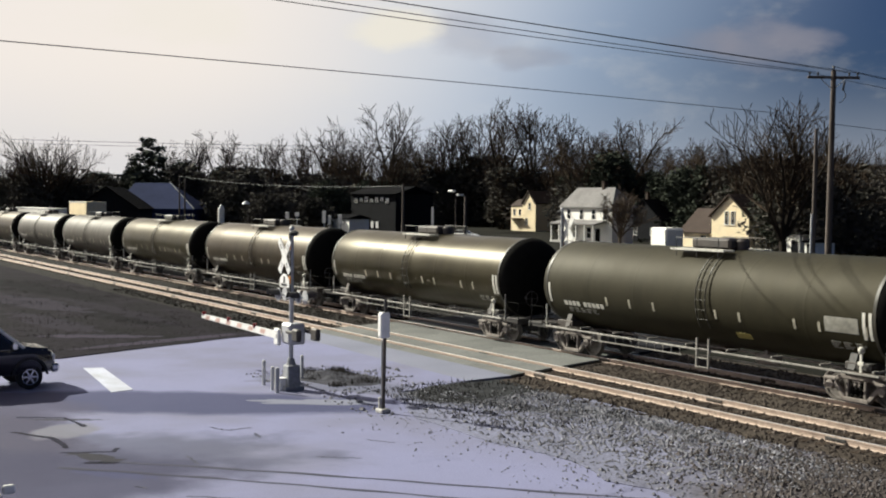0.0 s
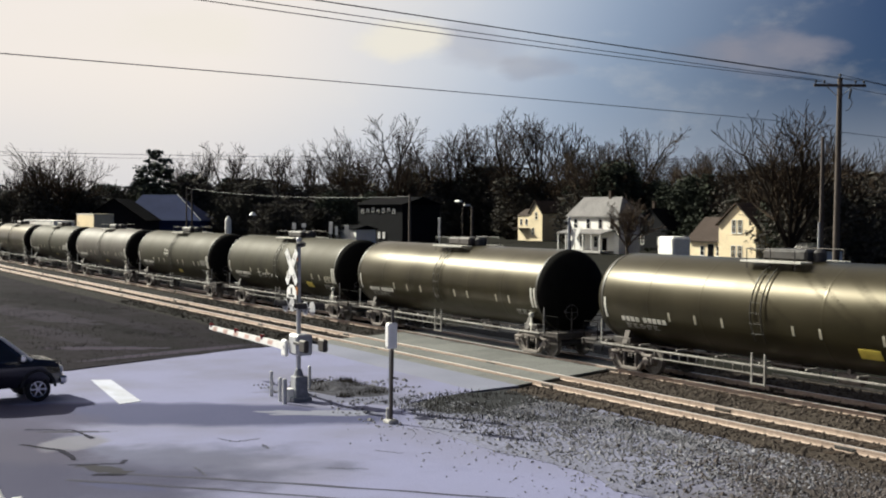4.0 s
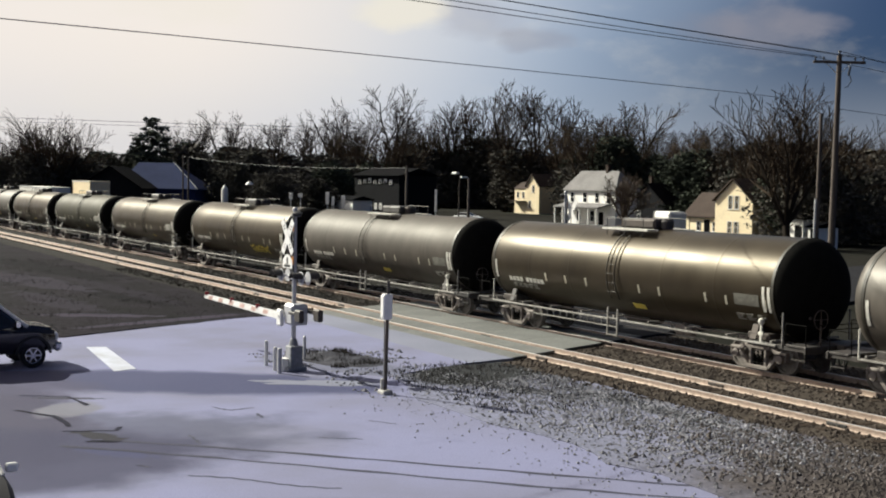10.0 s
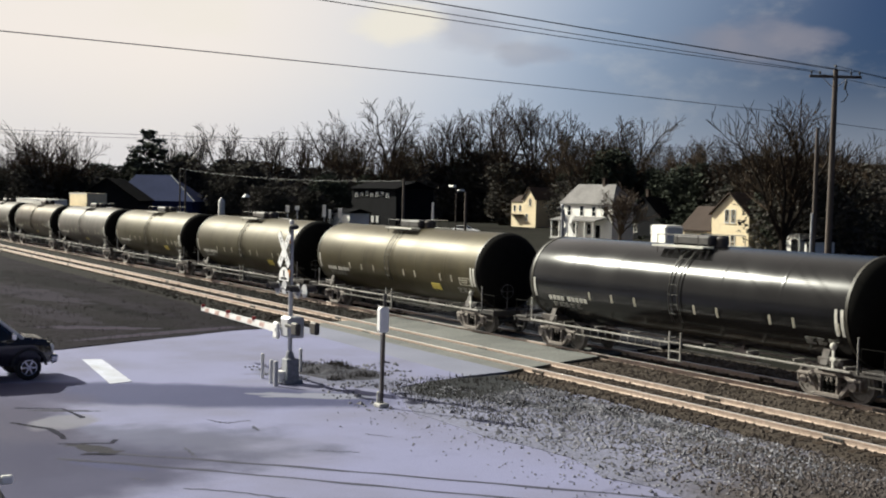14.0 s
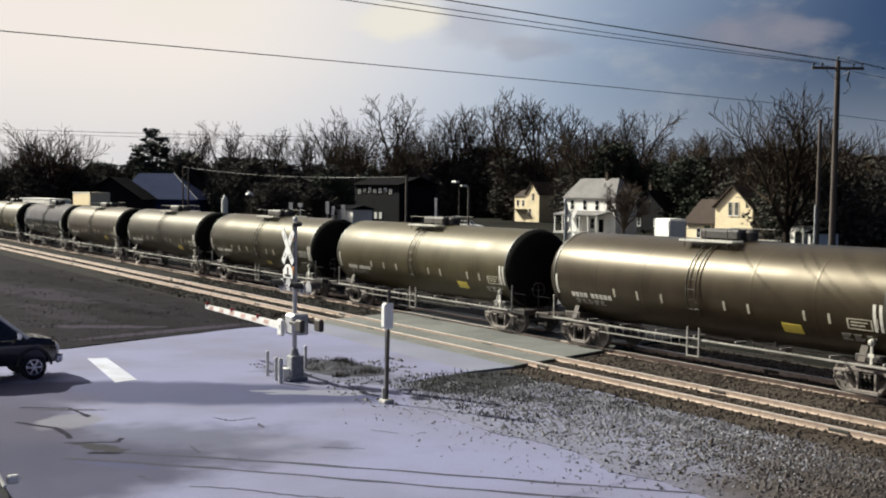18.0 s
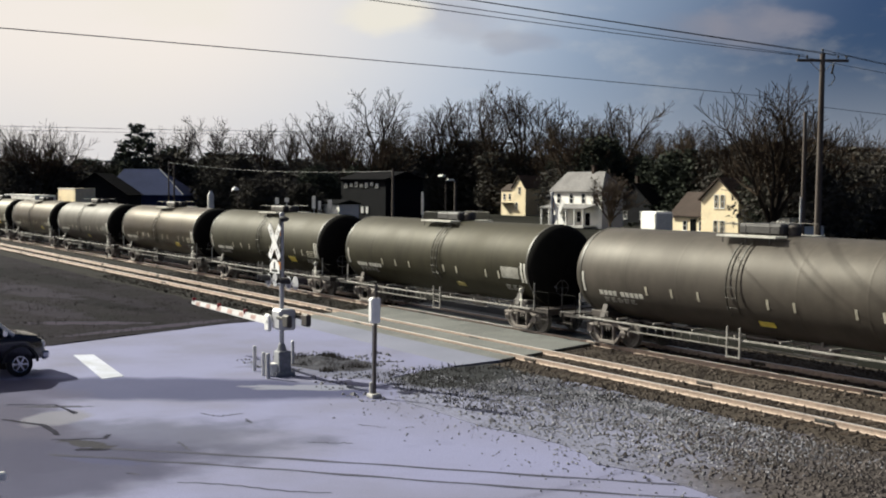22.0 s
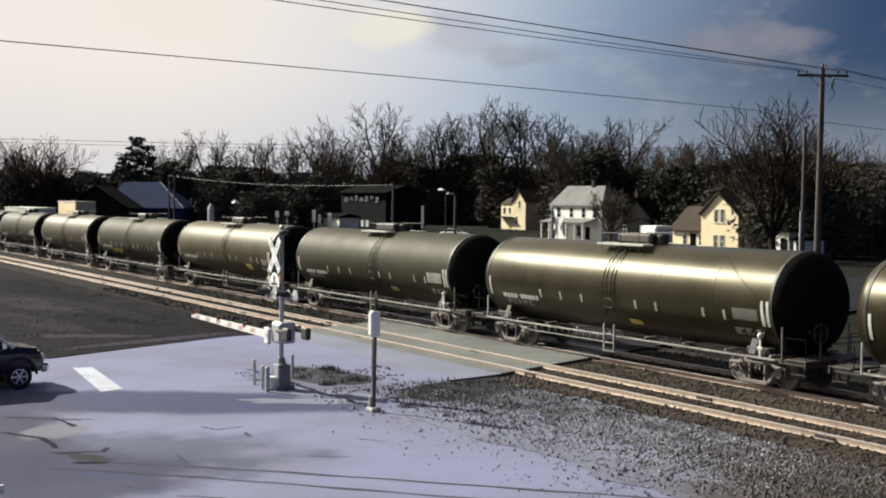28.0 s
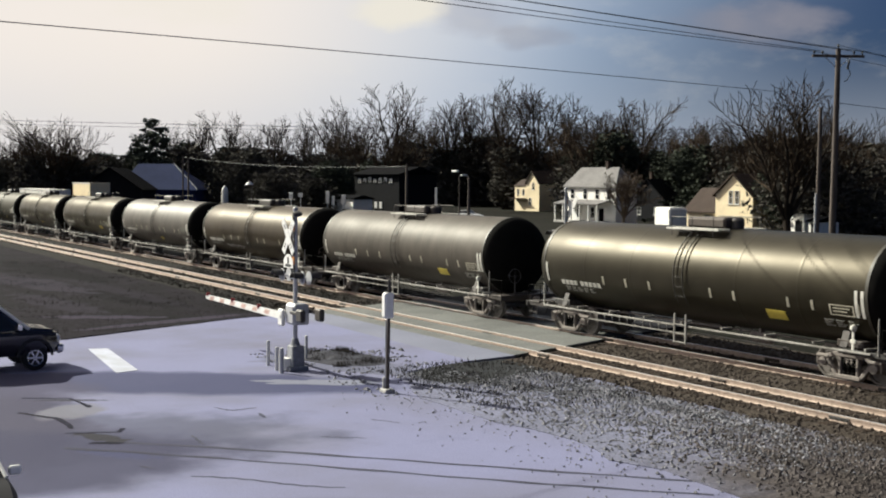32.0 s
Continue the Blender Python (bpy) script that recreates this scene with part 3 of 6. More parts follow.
# ---- mesh building ----
class Shape:
    """Collects faces, then becomes one mesh."""

    def __init__(self):
        self.v, self.f = [], []

    def add(self, verts, faces):
        o = len(self.v)
        self.v += [tuple(p) for p in verts]
        self.f += [tuple(i + o for i in f) for f in faces]
        return self

    def box(self, x, y, z, sx, sy, sz, bevel=0.0, turn=None):
        """A box centred at x, y, z, with chamfered edges; turn: a matrix about its centre."""
        hx, hy, hz = sx / 2, sy / 2, sz / 2
        b = min(bevel, hx * 0.9, hy * 0.9, hz * 0.9)
        if b <= 0:
            vs = [Vector((i * hx, j * hy, k * hz)) for i in (-1, 1) for j in (-1, 1) for k in (-1, 1)]
            fs = [(0, 1, 3, 2), (4, 6, 7, 5), (0, 4, 5, 1), (2, 3, 7, 6), (0, 2, 6, 4), (1, 5, 7, 3)]
        else:
            vs, ix = [], {}
            for i, j, k in itertools.product((-1, 1), repeat=3):
                for a in range(3):
                    p = [i * (hx - b), j * (hy - b), k * (hz - b)]
                    p[a] = (i * hx, j * hy, k * hz)[a]
                    ix[i, j, k, a] = len(vs)
                    vs.append(Vector(p))
            fs = []
            for a in range(3):
                o, q = [c for c in range(3) if c != a]
                for s in (-1, 1):
                    ring = []
                    for u, w in ((-1, -1), (1, -1), (1, 1), (-1, 1)):
                        key = [0, 0, 0]
                        key[a], key[o], key[q] = s, u, w
                        ring.append(ix[(*key, a)])
                    fs.append(tuple(ring))
                for u, w in itertools.product((-1, 1), repeat=2):
                    k1, k2 = [0, 0, 0], [0, 0, 0]
                    k1[a], k2[a] = -1, 1
                    k1[o] = k2[o] = u
                    k1[q] = k2[q] = w
                    fs.append((ix[(*k1, o)], ix[(*k2, o)], ix[(*k2, q)], ix[(*k1, q)]))
            for i, j, k in itertools.product((-1, 1), repeat=3):
                fs.append(tuple(ix[i, j, k, a] for a in range(3)))
        if turn is not None:
            vs = [turn @ p for p in vs]
        return self.add([(p.x + x, p.y + y, p.z + z) for p in vs], fs)

    def tube(self, p0, p1, r0, r1=None, n=8, caps=True):
        p0, p1 = Vector(p0), Vector(p1)
        r1 = r0 if r1 is None else r1
        d = (p1 - p0).normalized()
        a = d.cross(Vector((0, 0, 1)) if abs(d.z) < 0.9 else Vector((1, 0, 0))).normalized()
        c = d.cross(a)
        vs = []
        for p, r in ((p0, r0), (p1, r1)):
            for i in range(n):
                t = 2 * math.pi * i / n
                vs.append(p + (a * math.cos(t) + c * math.sin(t)) * r)
        fs = [(i, (i + 1) % n, n + (i + 1) % n, n + i) for i in range(n)]
        if caps:
            fs += [tuple(range(n))[::-1], tuple(range(n, 2 * n))]
        return self.add(vs, fs)

    def cable(self, pts, r, n=5):
        """One unbroken tube along a gently bending line."""
        vs = []
        for i, p in enumerate(pts):
            d = (pts[min(i + 1, len(pts) - 1)] - pts[max(i - 1, 0)]).normalized()
            a = d.cross(Vector((0, 0, 1))).normalized()
            c = d.cross(a)
            vs += [p + (a * math.cos(6.2832 * k / n) + c * math.sin(6.2832 * k / n)) * r for k in range(n)]
        fs = [(j * n + i, j * n + (i + 1) % n, (j + 1) * n + (i + 1) % n, (j + 1) * n + i) for j in range(len(pts) - 1) for i in range(n)]
        return self.add(vs, fs)

    def path(self, pts, r, n=6):
        for a, b in zip(pts, pts[1:]):
            self.tube(a, b, r, r, n)
        return self

    def lathe(self, profile, n=24, axis="z", centre=(0, 0, 0)):
        """Turns a profile of (along, radius) round an axis."""
        vs = []
        for h, r in profile:
            for i in range(n):
                t = 2 * math.pi * i / n
                u, w = r * math.cos(t), r * math.sin(t)
                p = {"z": (u, w, h), "x": (h, u, w), "y": (w, h, u)}[axis]
                vs.append(tuple(a + b for a, b in zip(p, centre)))
        k = len(profile)
        fs = [(j * n + i, j * n + (i + 1) % n, (j + 1) * n + (i + 1) % n, (j + 1) * n + i) for j in range(k - 1) for i in range(n)]
        fs += [tuple(range(n))[::-1], tuple(range((k - 1) * n, k * n))]
        return self.add(vs, fs)

    def prism(self, outline, low, high, axis="z"):
        """A straight prism on an outline of (u, w) points."""
        n = len(outline)
        put = {"z": lambda u, w, h: (u, w, h), "y": lambda u, w, h: (u, h, w), "x": lambda u, w, h: (h, u, w)}[axis]
        vs = [put(u, w, h) for h in (low, high) for u, w in outline]
        fs = [(i, (i + 1) % n, n + (i + 1) % n, n + i) for i in range(n)] + [tuple(range(n))[::-1], tuple(range(n, 2 * n))]
        return self.add(vs, fs)

    def mesh(self, name, mat, smooth=False):
        me = bpy.data.meshes.new(name)
        me.from_pydata(self.v, [], self.f)
        bm = bmesh.new()
        bm.from_mesh(me)
        bmesh.ops.recalc_face_normals(bm, faces=bm.faces)
        bm.to_mesh(me)
        bm.free()
        if smooth:
            for p in me.polygons:
                p.use_smooth = True
            me.set_sharp_from_angle(angle=radians(38))
        me.materials.append(M[mat])
        return me


def part(name, shape, mat, parent=None, label="", at=None, smooth=False):
    """One mesh object under a thing or under a part."""
    data = shape.mesh(name, mat, smooth) if isinstance(shape, Shape) else shape
    ob = new(name, data)
    if parent is not None:
        ob.parent = parent
    if at is not None:
        ob.matrix_basis = at
    if label:
        tagged(ob, label)
    return ob


def thing(name, label, category, at=None, group="", kind=""):
    ob = new(name)
    ob.empty_display_size = 0.3
    if at is not None:
        ob.matrix_basis = at
    return tagged(ob, label, category, group, kind)


def structure(name, shape, mat, label, category):
    return tagged(part(name, shape, mat), label, category, "", "structure")


# ---- plan ----
Y_NEAR, Y_FAR, HALF_GAUGE, RAIL_TOP = 23.37, 27.68, 0.7525, 0.18
SKEW = -0.36            # the road leans this much in x for each metre of y
ROAD_L, ROAD_R = -47.0, -32.0   # road edges where they meet y = 22.5


def road_x(x, y):
    return x + SKEW * (y - 22.5)


def sheet(points, z, thick=0.05):
    return Shape().prism(points, z - thick, z)


def ragged(points, amp, step=0.5, seed=0.0):
    """Breaks the straight edges of an outline into worn, uneven ones."""
    out = []
    for (x0, y0), (x1, y1) in zip(points, points[1:] + points[:1]):
        n = max(1, min(60, int(math.hypot(x1 - x0, y1 - y0) / step)))
        for i in range(n):
            x, y = x0 + (x1 - x0) * i / n, y0 + (y1 - y0) * i / n
            k = amp * (1 if i else 0.4)
            out.append((x + k * (noise.noise(Vector((x * 0.8, y * 0.8, seed))) + 0.6 * noise.noise(Vector((x * 2.9, y * 2.9, seed)))), y + k * (noise.noise(Vector((x * 0.8, y * 0.8, seed + 9))) + 0.6 * noise.noise(Vector((x * 2.9, y * 2.9, seed + 9))))))
    return out


# ---- ground ----
g = Shape()
xs = [-2500, -900, -400, -200, -120, -80, -60, -40, -20, 0, 40, 120, 400, 1500]
ys = [-1500, -400, -100, -30, 0, 20, 34, 60, 100, 160, 260, 500, 1200, 2500]
gv = [(x, y, -0.06) for y in ys for x in xs]
gf = [(j * len(xs) + i, j * len(xs) + i + 1, (j + 1) * len(xs) + i + 1, (j + 1) * len(xs) + i) for j in range(len(ys) - 1) for i in range(len(xs) - 1)]
g.add(gv, gf)
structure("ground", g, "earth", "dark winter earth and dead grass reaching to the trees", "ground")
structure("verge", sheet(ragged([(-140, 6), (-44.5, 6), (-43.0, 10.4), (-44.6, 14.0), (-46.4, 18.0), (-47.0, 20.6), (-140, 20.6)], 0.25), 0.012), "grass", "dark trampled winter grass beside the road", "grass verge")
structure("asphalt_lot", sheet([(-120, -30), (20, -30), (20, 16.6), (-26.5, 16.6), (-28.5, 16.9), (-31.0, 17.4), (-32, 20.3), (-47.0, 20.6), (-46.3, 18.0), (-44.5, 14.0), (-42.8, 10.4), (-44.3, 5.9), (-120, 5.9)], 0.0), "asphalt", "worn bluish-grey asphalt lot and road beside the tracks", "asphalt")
# the road climbs to the rails
ramp = Shape()
ramp.add([(-47.0, 20.6, 0.0), (-32.0, 20.3, 0.0), (road_x(ROAD_R, 21.6), 21.75, 0.113), (road_x(ROAD_L, 21.6), 21.75, 0.113), (-47.0, 20.6, -0.1), (-32.0, 20.3, -0.1), (road_x(ROAD_R, 21.6), 21.75, -0.1), (road_x(ROAD_L, 21.6), 21.75, -0.1)],
         [(0, 1, 2, 3), (0, 4, 5, 1), (1, 5, 6, 2), (2, 6, 7, 3), (3, 7, 4, 0)])
structure("road_ramp", ramp, "asphalt_pale", "pale asphalt ramp rising to the rails", "road")
structure("road_far", sheet([(road_x(ROAD_L, 29.4), 29.4), (road_x(ROAD_R, 29.4), 29.4), (road_x(ROAD_R, 90), 90), (road_x(ROAD_L + 5, 90), 90)], 0.1, 0.2), "asphalt_old", "asphalt road leading away beyond the tracks", "road")
structure("stop_line", sheet([(-40.1, 10.45), (-34.7, 9.85), (-34.9, 10.55), (-39.9, 11.05)], 0.012, 0.01), "road_paint", "worn white stop line painted across the lane", "road marking")
structure("gravel_bed", sheet(ragged([(-26.5, 15.6), (40, 15.2), (40, 21.3), (-31.9, 21.3), (-31.5, 19.0), (-30.6, 16.8)], 0.5, 0.4, 2.0), 0.015, 0.06), "gravel", "coarse grey gravel between lot and tracks", "gravel")
bal = Shape()
prof = [(20.6, -0.05), (21.6, 0.02), (30.2, 0.02), (31.6, -0.05)]
bal.add([(x, y, z) for x in (-900, 720) for y, z in prof] + [(x, y, -0.1) for x in (-900, 720) for y in (31.6, 20.6)], [(0, 1, 5, 4), (1, 2, 6, 5), (2, 3, 7, 6), (0, 4, 11, 9), (3, 8, 10, 7)])
structure("ballast_bed", bal, "ballast", "brown stained ballast bed under two tracks", "ballast")

# ---- tracks ----
rail_profile = [(-0.07, 0.0), (0.07, 0.0), (0.07, 0.014), (0.026, 0.036), (0.024, 0.108), (0.036, 0.116), (0.036, 0.155), (0.03, 0.16), (-0.03, 0.16), (-0.036, 0.155), (-0.036, 0.116), (-0.024, 0.108), (-0.026, 0.036), (-0.07, 0.014)]
TRACKS = []
tie_mesh = Shape().box(0, 0, 0, 0.23, 2.6, 0.16, 0.012).mesh("tie", "tie")
for label, yc in (("empty near track of rusty rails on dark wooden ties", Y_NEAR), ("far track of rusty rails that carries the train", Y_FAR)):
    tr = thing("railroad_track", label, "railroad track", pose(0, yc, 0), "railroad tracks")
    for s in (-1, 1):
        r = part("rail", Shape().prism([(u + s * HALF_GAUGE, w + 0.022) for u, w in rail_profile], -900, 720, "x"), "rail", tr)
        part("rail_head", Shape().box(-90, s * HALF_GAUGE, 0.183, 1620, 0.064, 0.004), "rail_head", r, "polished steel running surface")
    # bolted joint bars, staggered between the two rails
    for s in (-1, 1):
        for k in range(9):
            x = -19.4 - 11.9 * k - (5.6 if s > 0 else 0.0) - (2.1 if yc > 25 else 0.0)
            jt = Shape().box(x, s * HALF_GAUGE - 0.03, 0.1, 0.62, 0.036, 0.1, 0.01).box(x, s * HALF_GAUGE, 0.1, 0.012, 0.076, 0.172)
            for b in range(4):
                jt.tube((x - 0.24 + 0.16 * b, s * HALF_GAUGE - 0.07, 0.1), (x - 0.24 + 0.16 * b, s * HALF_GAUGE - 0.04, 0.1), 0.018, n=6)
            part("joint_bar", jt, "steel_dark", tr, "dark bolted joint bar")
    far_ties = Shape()
    for i in range(700):
        x = -62.0 - i * 0.52
        far_ties.box(x, 0, -0.045, 0.23, 2.6, 0.16)
    tagged(part("tie_row", far_ties, "tie", tr), "", "", "", "stuff")
    TRACKS.append(tr)

# ---- tank cars ----
R, AXIS, HALF_SHELL, HEAD = 1.54, 2.49, 7.35, 0.72     # radius, axis above the rail, half the straight shell, head depth
PITCH, SPEED, PHASE = 17.8, -21.73, -0.31                # coupled length, metres a second, where car 0's shell begins at the start


def patch(s, x0, x1, a0, a1, side=-1, lift=0.008, n=4):
    """A plate that lies on the shell: x0..x1 along, a0..a1 degrees above the horizontal."""
    vs, fs = [], []
    for i in range(n + 1):
        a = radians(a0 + (a1 - a0) * i / n)
        for x in (x0, x1):
            for q in (0.0, lift):
                vs.append((x, side * (R + q) * math.cos(a), AXIS + (R + q) * math.sin(a)))
    for i in range(n):
        o = i * 4
        fs += [(o + 1, o + 3, o + 7, o + 5), (o, o + 4, o + 5, o + 1), (o + 2, o + 3, o + 7, o + 6)]
    fs += [(0, 1, 3, 2), (n * 4, n * 4 + 2, n * 4 + 3, n * 4 + 1)]
    return s.add(vs, fs)


def shell_shape():
    prof = []
    for i in range(9):
        a = math.pi / 2 * i / 8
        prof.append((-HALF_SHELL - HEAD * math.cos(a), max(0.02, R * math.sin(a))))
    for x in (-4.9, -2.45, 2.45, 4.9):
        prof += [(x - 0.09, R), (x - 0.03, R), (x - 0.012, R + 0.0025), (x + 0.012, R + 0.0025), (x + 0.03, R), (x + 0.09, R)]
    for i in range(9):
        a = math.pi / 2 * (8 - i) / 8
        prof.append((HALF_SHELL + HEAD * math.cos(a), max(0.02, R * math.sin(a))))
    prof = [p for p in prof if p[0] <= HALF_SHELL]
    return Shape().lathe(prof, 56, "x", (0, 0, AXIS))


def sideframe_shape():
    """An open casting: top chord, diagonals, columns and two pedestals over the bearings."""
    s = Shape()

    def beam(x0, z0, x1, z1, wide, deep=0.15):
        a = math.atan2(z1 - z0, x1 - x0)
        s.box((x0 + x1) / 2, 0, (z0 + z1) / 2, math.hypot(x1 - x0, z1 - z0), deep, wide, 0.02, Euler((0, -a, 0)).to_matrix())

    beam(-0.5, 0.75, 0.5, 0.75, 0.13, 0.18)
    beam(-0.44, 0.14, 0.44, 0.14, 0.12, 0.2)
    for e in (-1, 1):
        beam(e * 0.44, 0.76, e * 0.8, 0.63, 0.12)
        beam(e * 0.4, 0.14, e * 0.76, 0.55, 0.12)
        beam(e * 0.3, 0.16, e * 0.3, 0.72, 0.1)
        s.box(e * 0.9, 0, 0.645, 0.46, 0.19, 0.1, 0.03)
        for k in (-0.19, 0.19):
            s.box(e * 0.9 + k, 0, 0.5, 0.07, 0.15, 0.26, 0.02)
        s.lathe([(-0.13, 0.06), (-0.115, 0.13), (0.115, 0.13), (0.13, 0.06)], 14, "y", (e * 0.88, 0, 0.483))
    s.box(0, 0, 0.83, 0.5, 0.26, 0.06, 0.02)
    return s


def spring_shape():
    prof = []
    for k in range(5):
        prof += [(0.21 + k * 0.09, 0.052), (0.24 + k * 0.09, 0.078), (0.27 + k * 0.09, 0.078)]
    return Shape().lathe(prof, 10, "z")


WHEEL_R = 0.483


def wheel_shape():
    half = [(1.0, 0.06), (0.82, 0.08), (0.79, 0.15), (0.78, 0.16), (0.735, 0.2), (0.75, WHEEL_R - 0.09), (0.79, WHEEL_R - 0.07), (0.79, WHEEL_R - 0.005), (0.71, WHEEL_R), (0.69, WHEEL_R + 0.02), (0.66, WHEEL_R + 0.025), (0.66, WHEEL_R - 0.06), (0.7, WHEEL_R - 0.08), (0.69, 0.22), (0.65, 0.16), (0.6, 0.1)]
    s = Shape().lathe(half + [(-h, r) for h, r in reversed(half)], 28, "y")
    for side in (-1, 1):
        for i in range(5):
            t = 2 * math.pi * i / 5
            s.box(0.29 * math.cos(t), side * 0.742, 0.29 * math.sin(t), 0.06, 0.03, 0.06)
    return s


def build_car():
    """One tank car with all its parts, near side at -y, length along x, rail top at z = 0."""
    car = thing("tank_car", "dusty black railroad tank car", "tank car", None, "tank cars of the train")
    shell = part("tank_shell", shell_shape(), "tank_olive", car, smooth=True)
    shell.material_slots[0].link = "OBJECT"
    shell.material_slots[0].material = M["tank_olive"]
    # right-hand head coloured near black to paint in its shade
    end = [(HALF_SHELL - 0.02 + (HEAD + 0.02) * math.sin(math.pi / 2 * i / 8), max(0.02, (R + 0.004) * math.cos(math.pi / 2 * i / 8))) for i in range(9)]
    part("tank_head", Shape().lathe(end, 56, "x", (0, 0, AXIS)), "shade_black", car, "dished head coloured near black as its shaded end", None, True)
    # top fittings
    s = Shape().lathe([(AXIS + R - 0.06, 0.42), (AXIS + R + 0.22, 0.42), (AXIS + R + 0.24, 0.4)], 20)
    man = part("manway", s, "steel_dark", car, smooth=True)
    part("manway_lid", Shape().lathe([(AXIS + R + 0.24, 0.38), (AXIS + R + 0.31, 0.34), (AXIS + R + 0.34, 0.15)], 20), "iron", man, "bolted iron lid", smooth=True)
    s = Shape()
    for i in range(8):
        s.box(-1.05 + i * 0.3, -0.82, AXIS + R - 0.02, 0.24, 0.42, 0.035)
        s.box(-1.05 + i * 0.3, 0.82, AXIS + R - 0.02, 0.24, 0.42, 0.035)
    for y in (-1.03, -0.6, 0.6, 1.03):
        s.box(0, y, AXIS + R - 0.03, 2.4, 0.05, 0.06)
    part("walkway", s, "mark", car, "pale steel grating")
    for y in (-1.03, 1.03):
        s = Shape()
        top = AXIS + R + 0.0
        for x in (-0.95, 0.0, 0.95):
            s.tube((x, y, top - 0.25), (x, y, top + 0.34), 0.014)
        s.path([(-0.95, y, top + 0.34), (0.95, y, top + 0.34)], 0.014)
        part("railing", s, "steel_dark", car)
    for x in (-0.95, 0.95):
        part("valve_housing", Shape().lathe([(AXIS + R - 0.03, 0.2), (AXIS + R + 0.26, 0.2), (AXIS + R + 0.33, 0.12)], 14, "z", (x, 0, 0)), "steel_dark", car, smooth=True)
    # ladders in the middle
    for side in (-1, 1):
        s = Shape()
        for x in (-0.21, 0.21):
            pts = [(x, side * (R + 0.07) * math.cos(radians(a)), AXIS + (R + 0.07) * math.sin(radians(a))) for a in range(57, -34, -9)]
            s.path(pts, 0.022)
        for a in range(44, -32, -11):
            s.tube((-0.24, side * (R + 0.1) * math.cos(radians(a)), AXIS + (R + 0.1) * math.sin(radians(a))), (0.24, side * (R + 0.1) * math.cos(radians(a)), AXIS + (R + 0.1) * math.sin(radians(a))), 0.006, n=4)
        part("ladder", s, "band", car)
        s = Shape()
        for x in (-0.26, 0.26):
            s.box(x, side * (R - 0.08), 0.82, 0.07, 0.05, 0.95, 0.01)
        for z in (0.4, 0.68, 0.96):
            s.box(0, side * (R - 0.08), z, 0.54, 0.05, 0.035)
        part("step_ladder", s, "side_rail", car, "pale steel steps below the sill")
        # low side handrail
        s = Shape()
        s.box(0, side * 1.42, 0.92, 14.8, 0.05, 0.06, 0.01)
        s.box(-2.6, side * 1.3, 0.66, 4.6, 0.03, 0.04)
        s.box(2.4, side * 1.3, 0.74, 4.0, 0.03, 0.03)
        for i in range(12):
            s.box(-4.8 + i * 0.4, side * 1.3, 0.77, 0.03, 0.025, 0.24)
        for x in np.linspace(-7.2, 7.2, 9):
            s.box(float(x), side * 1.2, 1.02, 0.06, 0.46, 0.06)
        part("side_rail", s, "side_rail", car, "pale dusty side rail")
    # underframe
    for e in (-1, 1):
        part("stub_sill", Shape().box(e * 7.35, 0, 0.86, 2.9, 0.36, 0.34, 0.02).box(e * 6.55, 0, 1.1, 0.9, 2.5, 0.2, 0.02), "steel_dark", car)
        s = Shape()
        pts = [(-1.3, 1.0), (1.3, 1.0), (1.15, 1.45), (0.7, 1.08), (-0.7, 1.08), (-1.15, 1.45)]
        s.prism(pts, e * 6.35 - 0.12, e * 6.35 + 0.12, "x")
        part("saddle", s, "steel_dark", car)
        s = Shape()
        s.box(e * 8.15, 0, 0.98, 0.75, 2.85, 0.06, 0.01)
        s.box(e * 8.5, 0, 0.9, 0.08, 2.9, 0.2, 0.01)
        for y in (-1.35, 1.35):
            s.box(e * 7.4, y, 0.9, 2.3, 0.09, 0.13, 0.01)
            s.box(e * 8.2, y, 0.6, 0.5, 0.05, 0.03)
            s.tube((e * 7.98, y, 0.95), (e * 7.98, y, 0.5), 0.018)
            s.tube((e * 8.42, y, 0.95), (e * 8.42, y, 0.5), 0.018)
        part("end_platform", s, "steel_dark", car, "dark steel end platform")
        s = Shape()
        for y in (-1.38, 1.38):
            s.tube((e * 8.48, y, 0.95), (e * 8.48, y, 1.6), 0.015)
            s.tube((e * 7.72, y, 0.95), (e * 7.72, y, 1.6), 0.015)
            s.path([(e * 8.48, y, 1.6), (e * 7.72, y, 1.6)], 0.015)
        s.path([(e * 8.48, -1.38, 1.6), (e * 8.48, 1.38, 1.6)], 0.015)
        part("end_railing", s, "shade_black", car)
        s = Shape().box(e * 8.6, 0, 0.82, 0.4, 0.18, 0.2, 0.03).box(e * 8.79, 0.04, 0.82, 0.2, 0.3, 0.28, 0.05)
        part("coupler", s, "iron", car)
        s = Shape()
        s.path([(e * 8.7, -0.3, 0.78), (e * 8.78, -0.32, 0.5), (e * 8.88, -0.3, 0.42)], 0.025)
        part("brake_hose", s, "rubber", car)
    s = Shape().lathe([(7.98, 0.05), (8.02, 0.05)], 10, "x", (0, -0.7, 1.75))
    for i in range(16):
        t0, t1 = 2 * math.pi * i / 16, 2 * math.pi * (i + 1) / 16
        s.tube((8.4, -0.7 + 0.28 * math.cos(t0), 1.75 + 0.28 * math.sin(t0)), (8.4, -0.7 + 0.28 * math.cos(t1), 1.75 + 0.28 * math.sin(t1)), 0.016, n=5)
    for i in range(4):
        t = math.pi * i / 2
        s.tube((8.4, -0.7, 1.75), (8.4, -0.7 + 0.28 * math.cos(t), 1.75 + 0.28 * math.sin(t)), 0.012, n=5)
    s.tube((8.4, -0.7, 1.75), (8.4, -0.7, 1.0), 0.03)
    part("brake_wheel", s, "steel_dark", car)
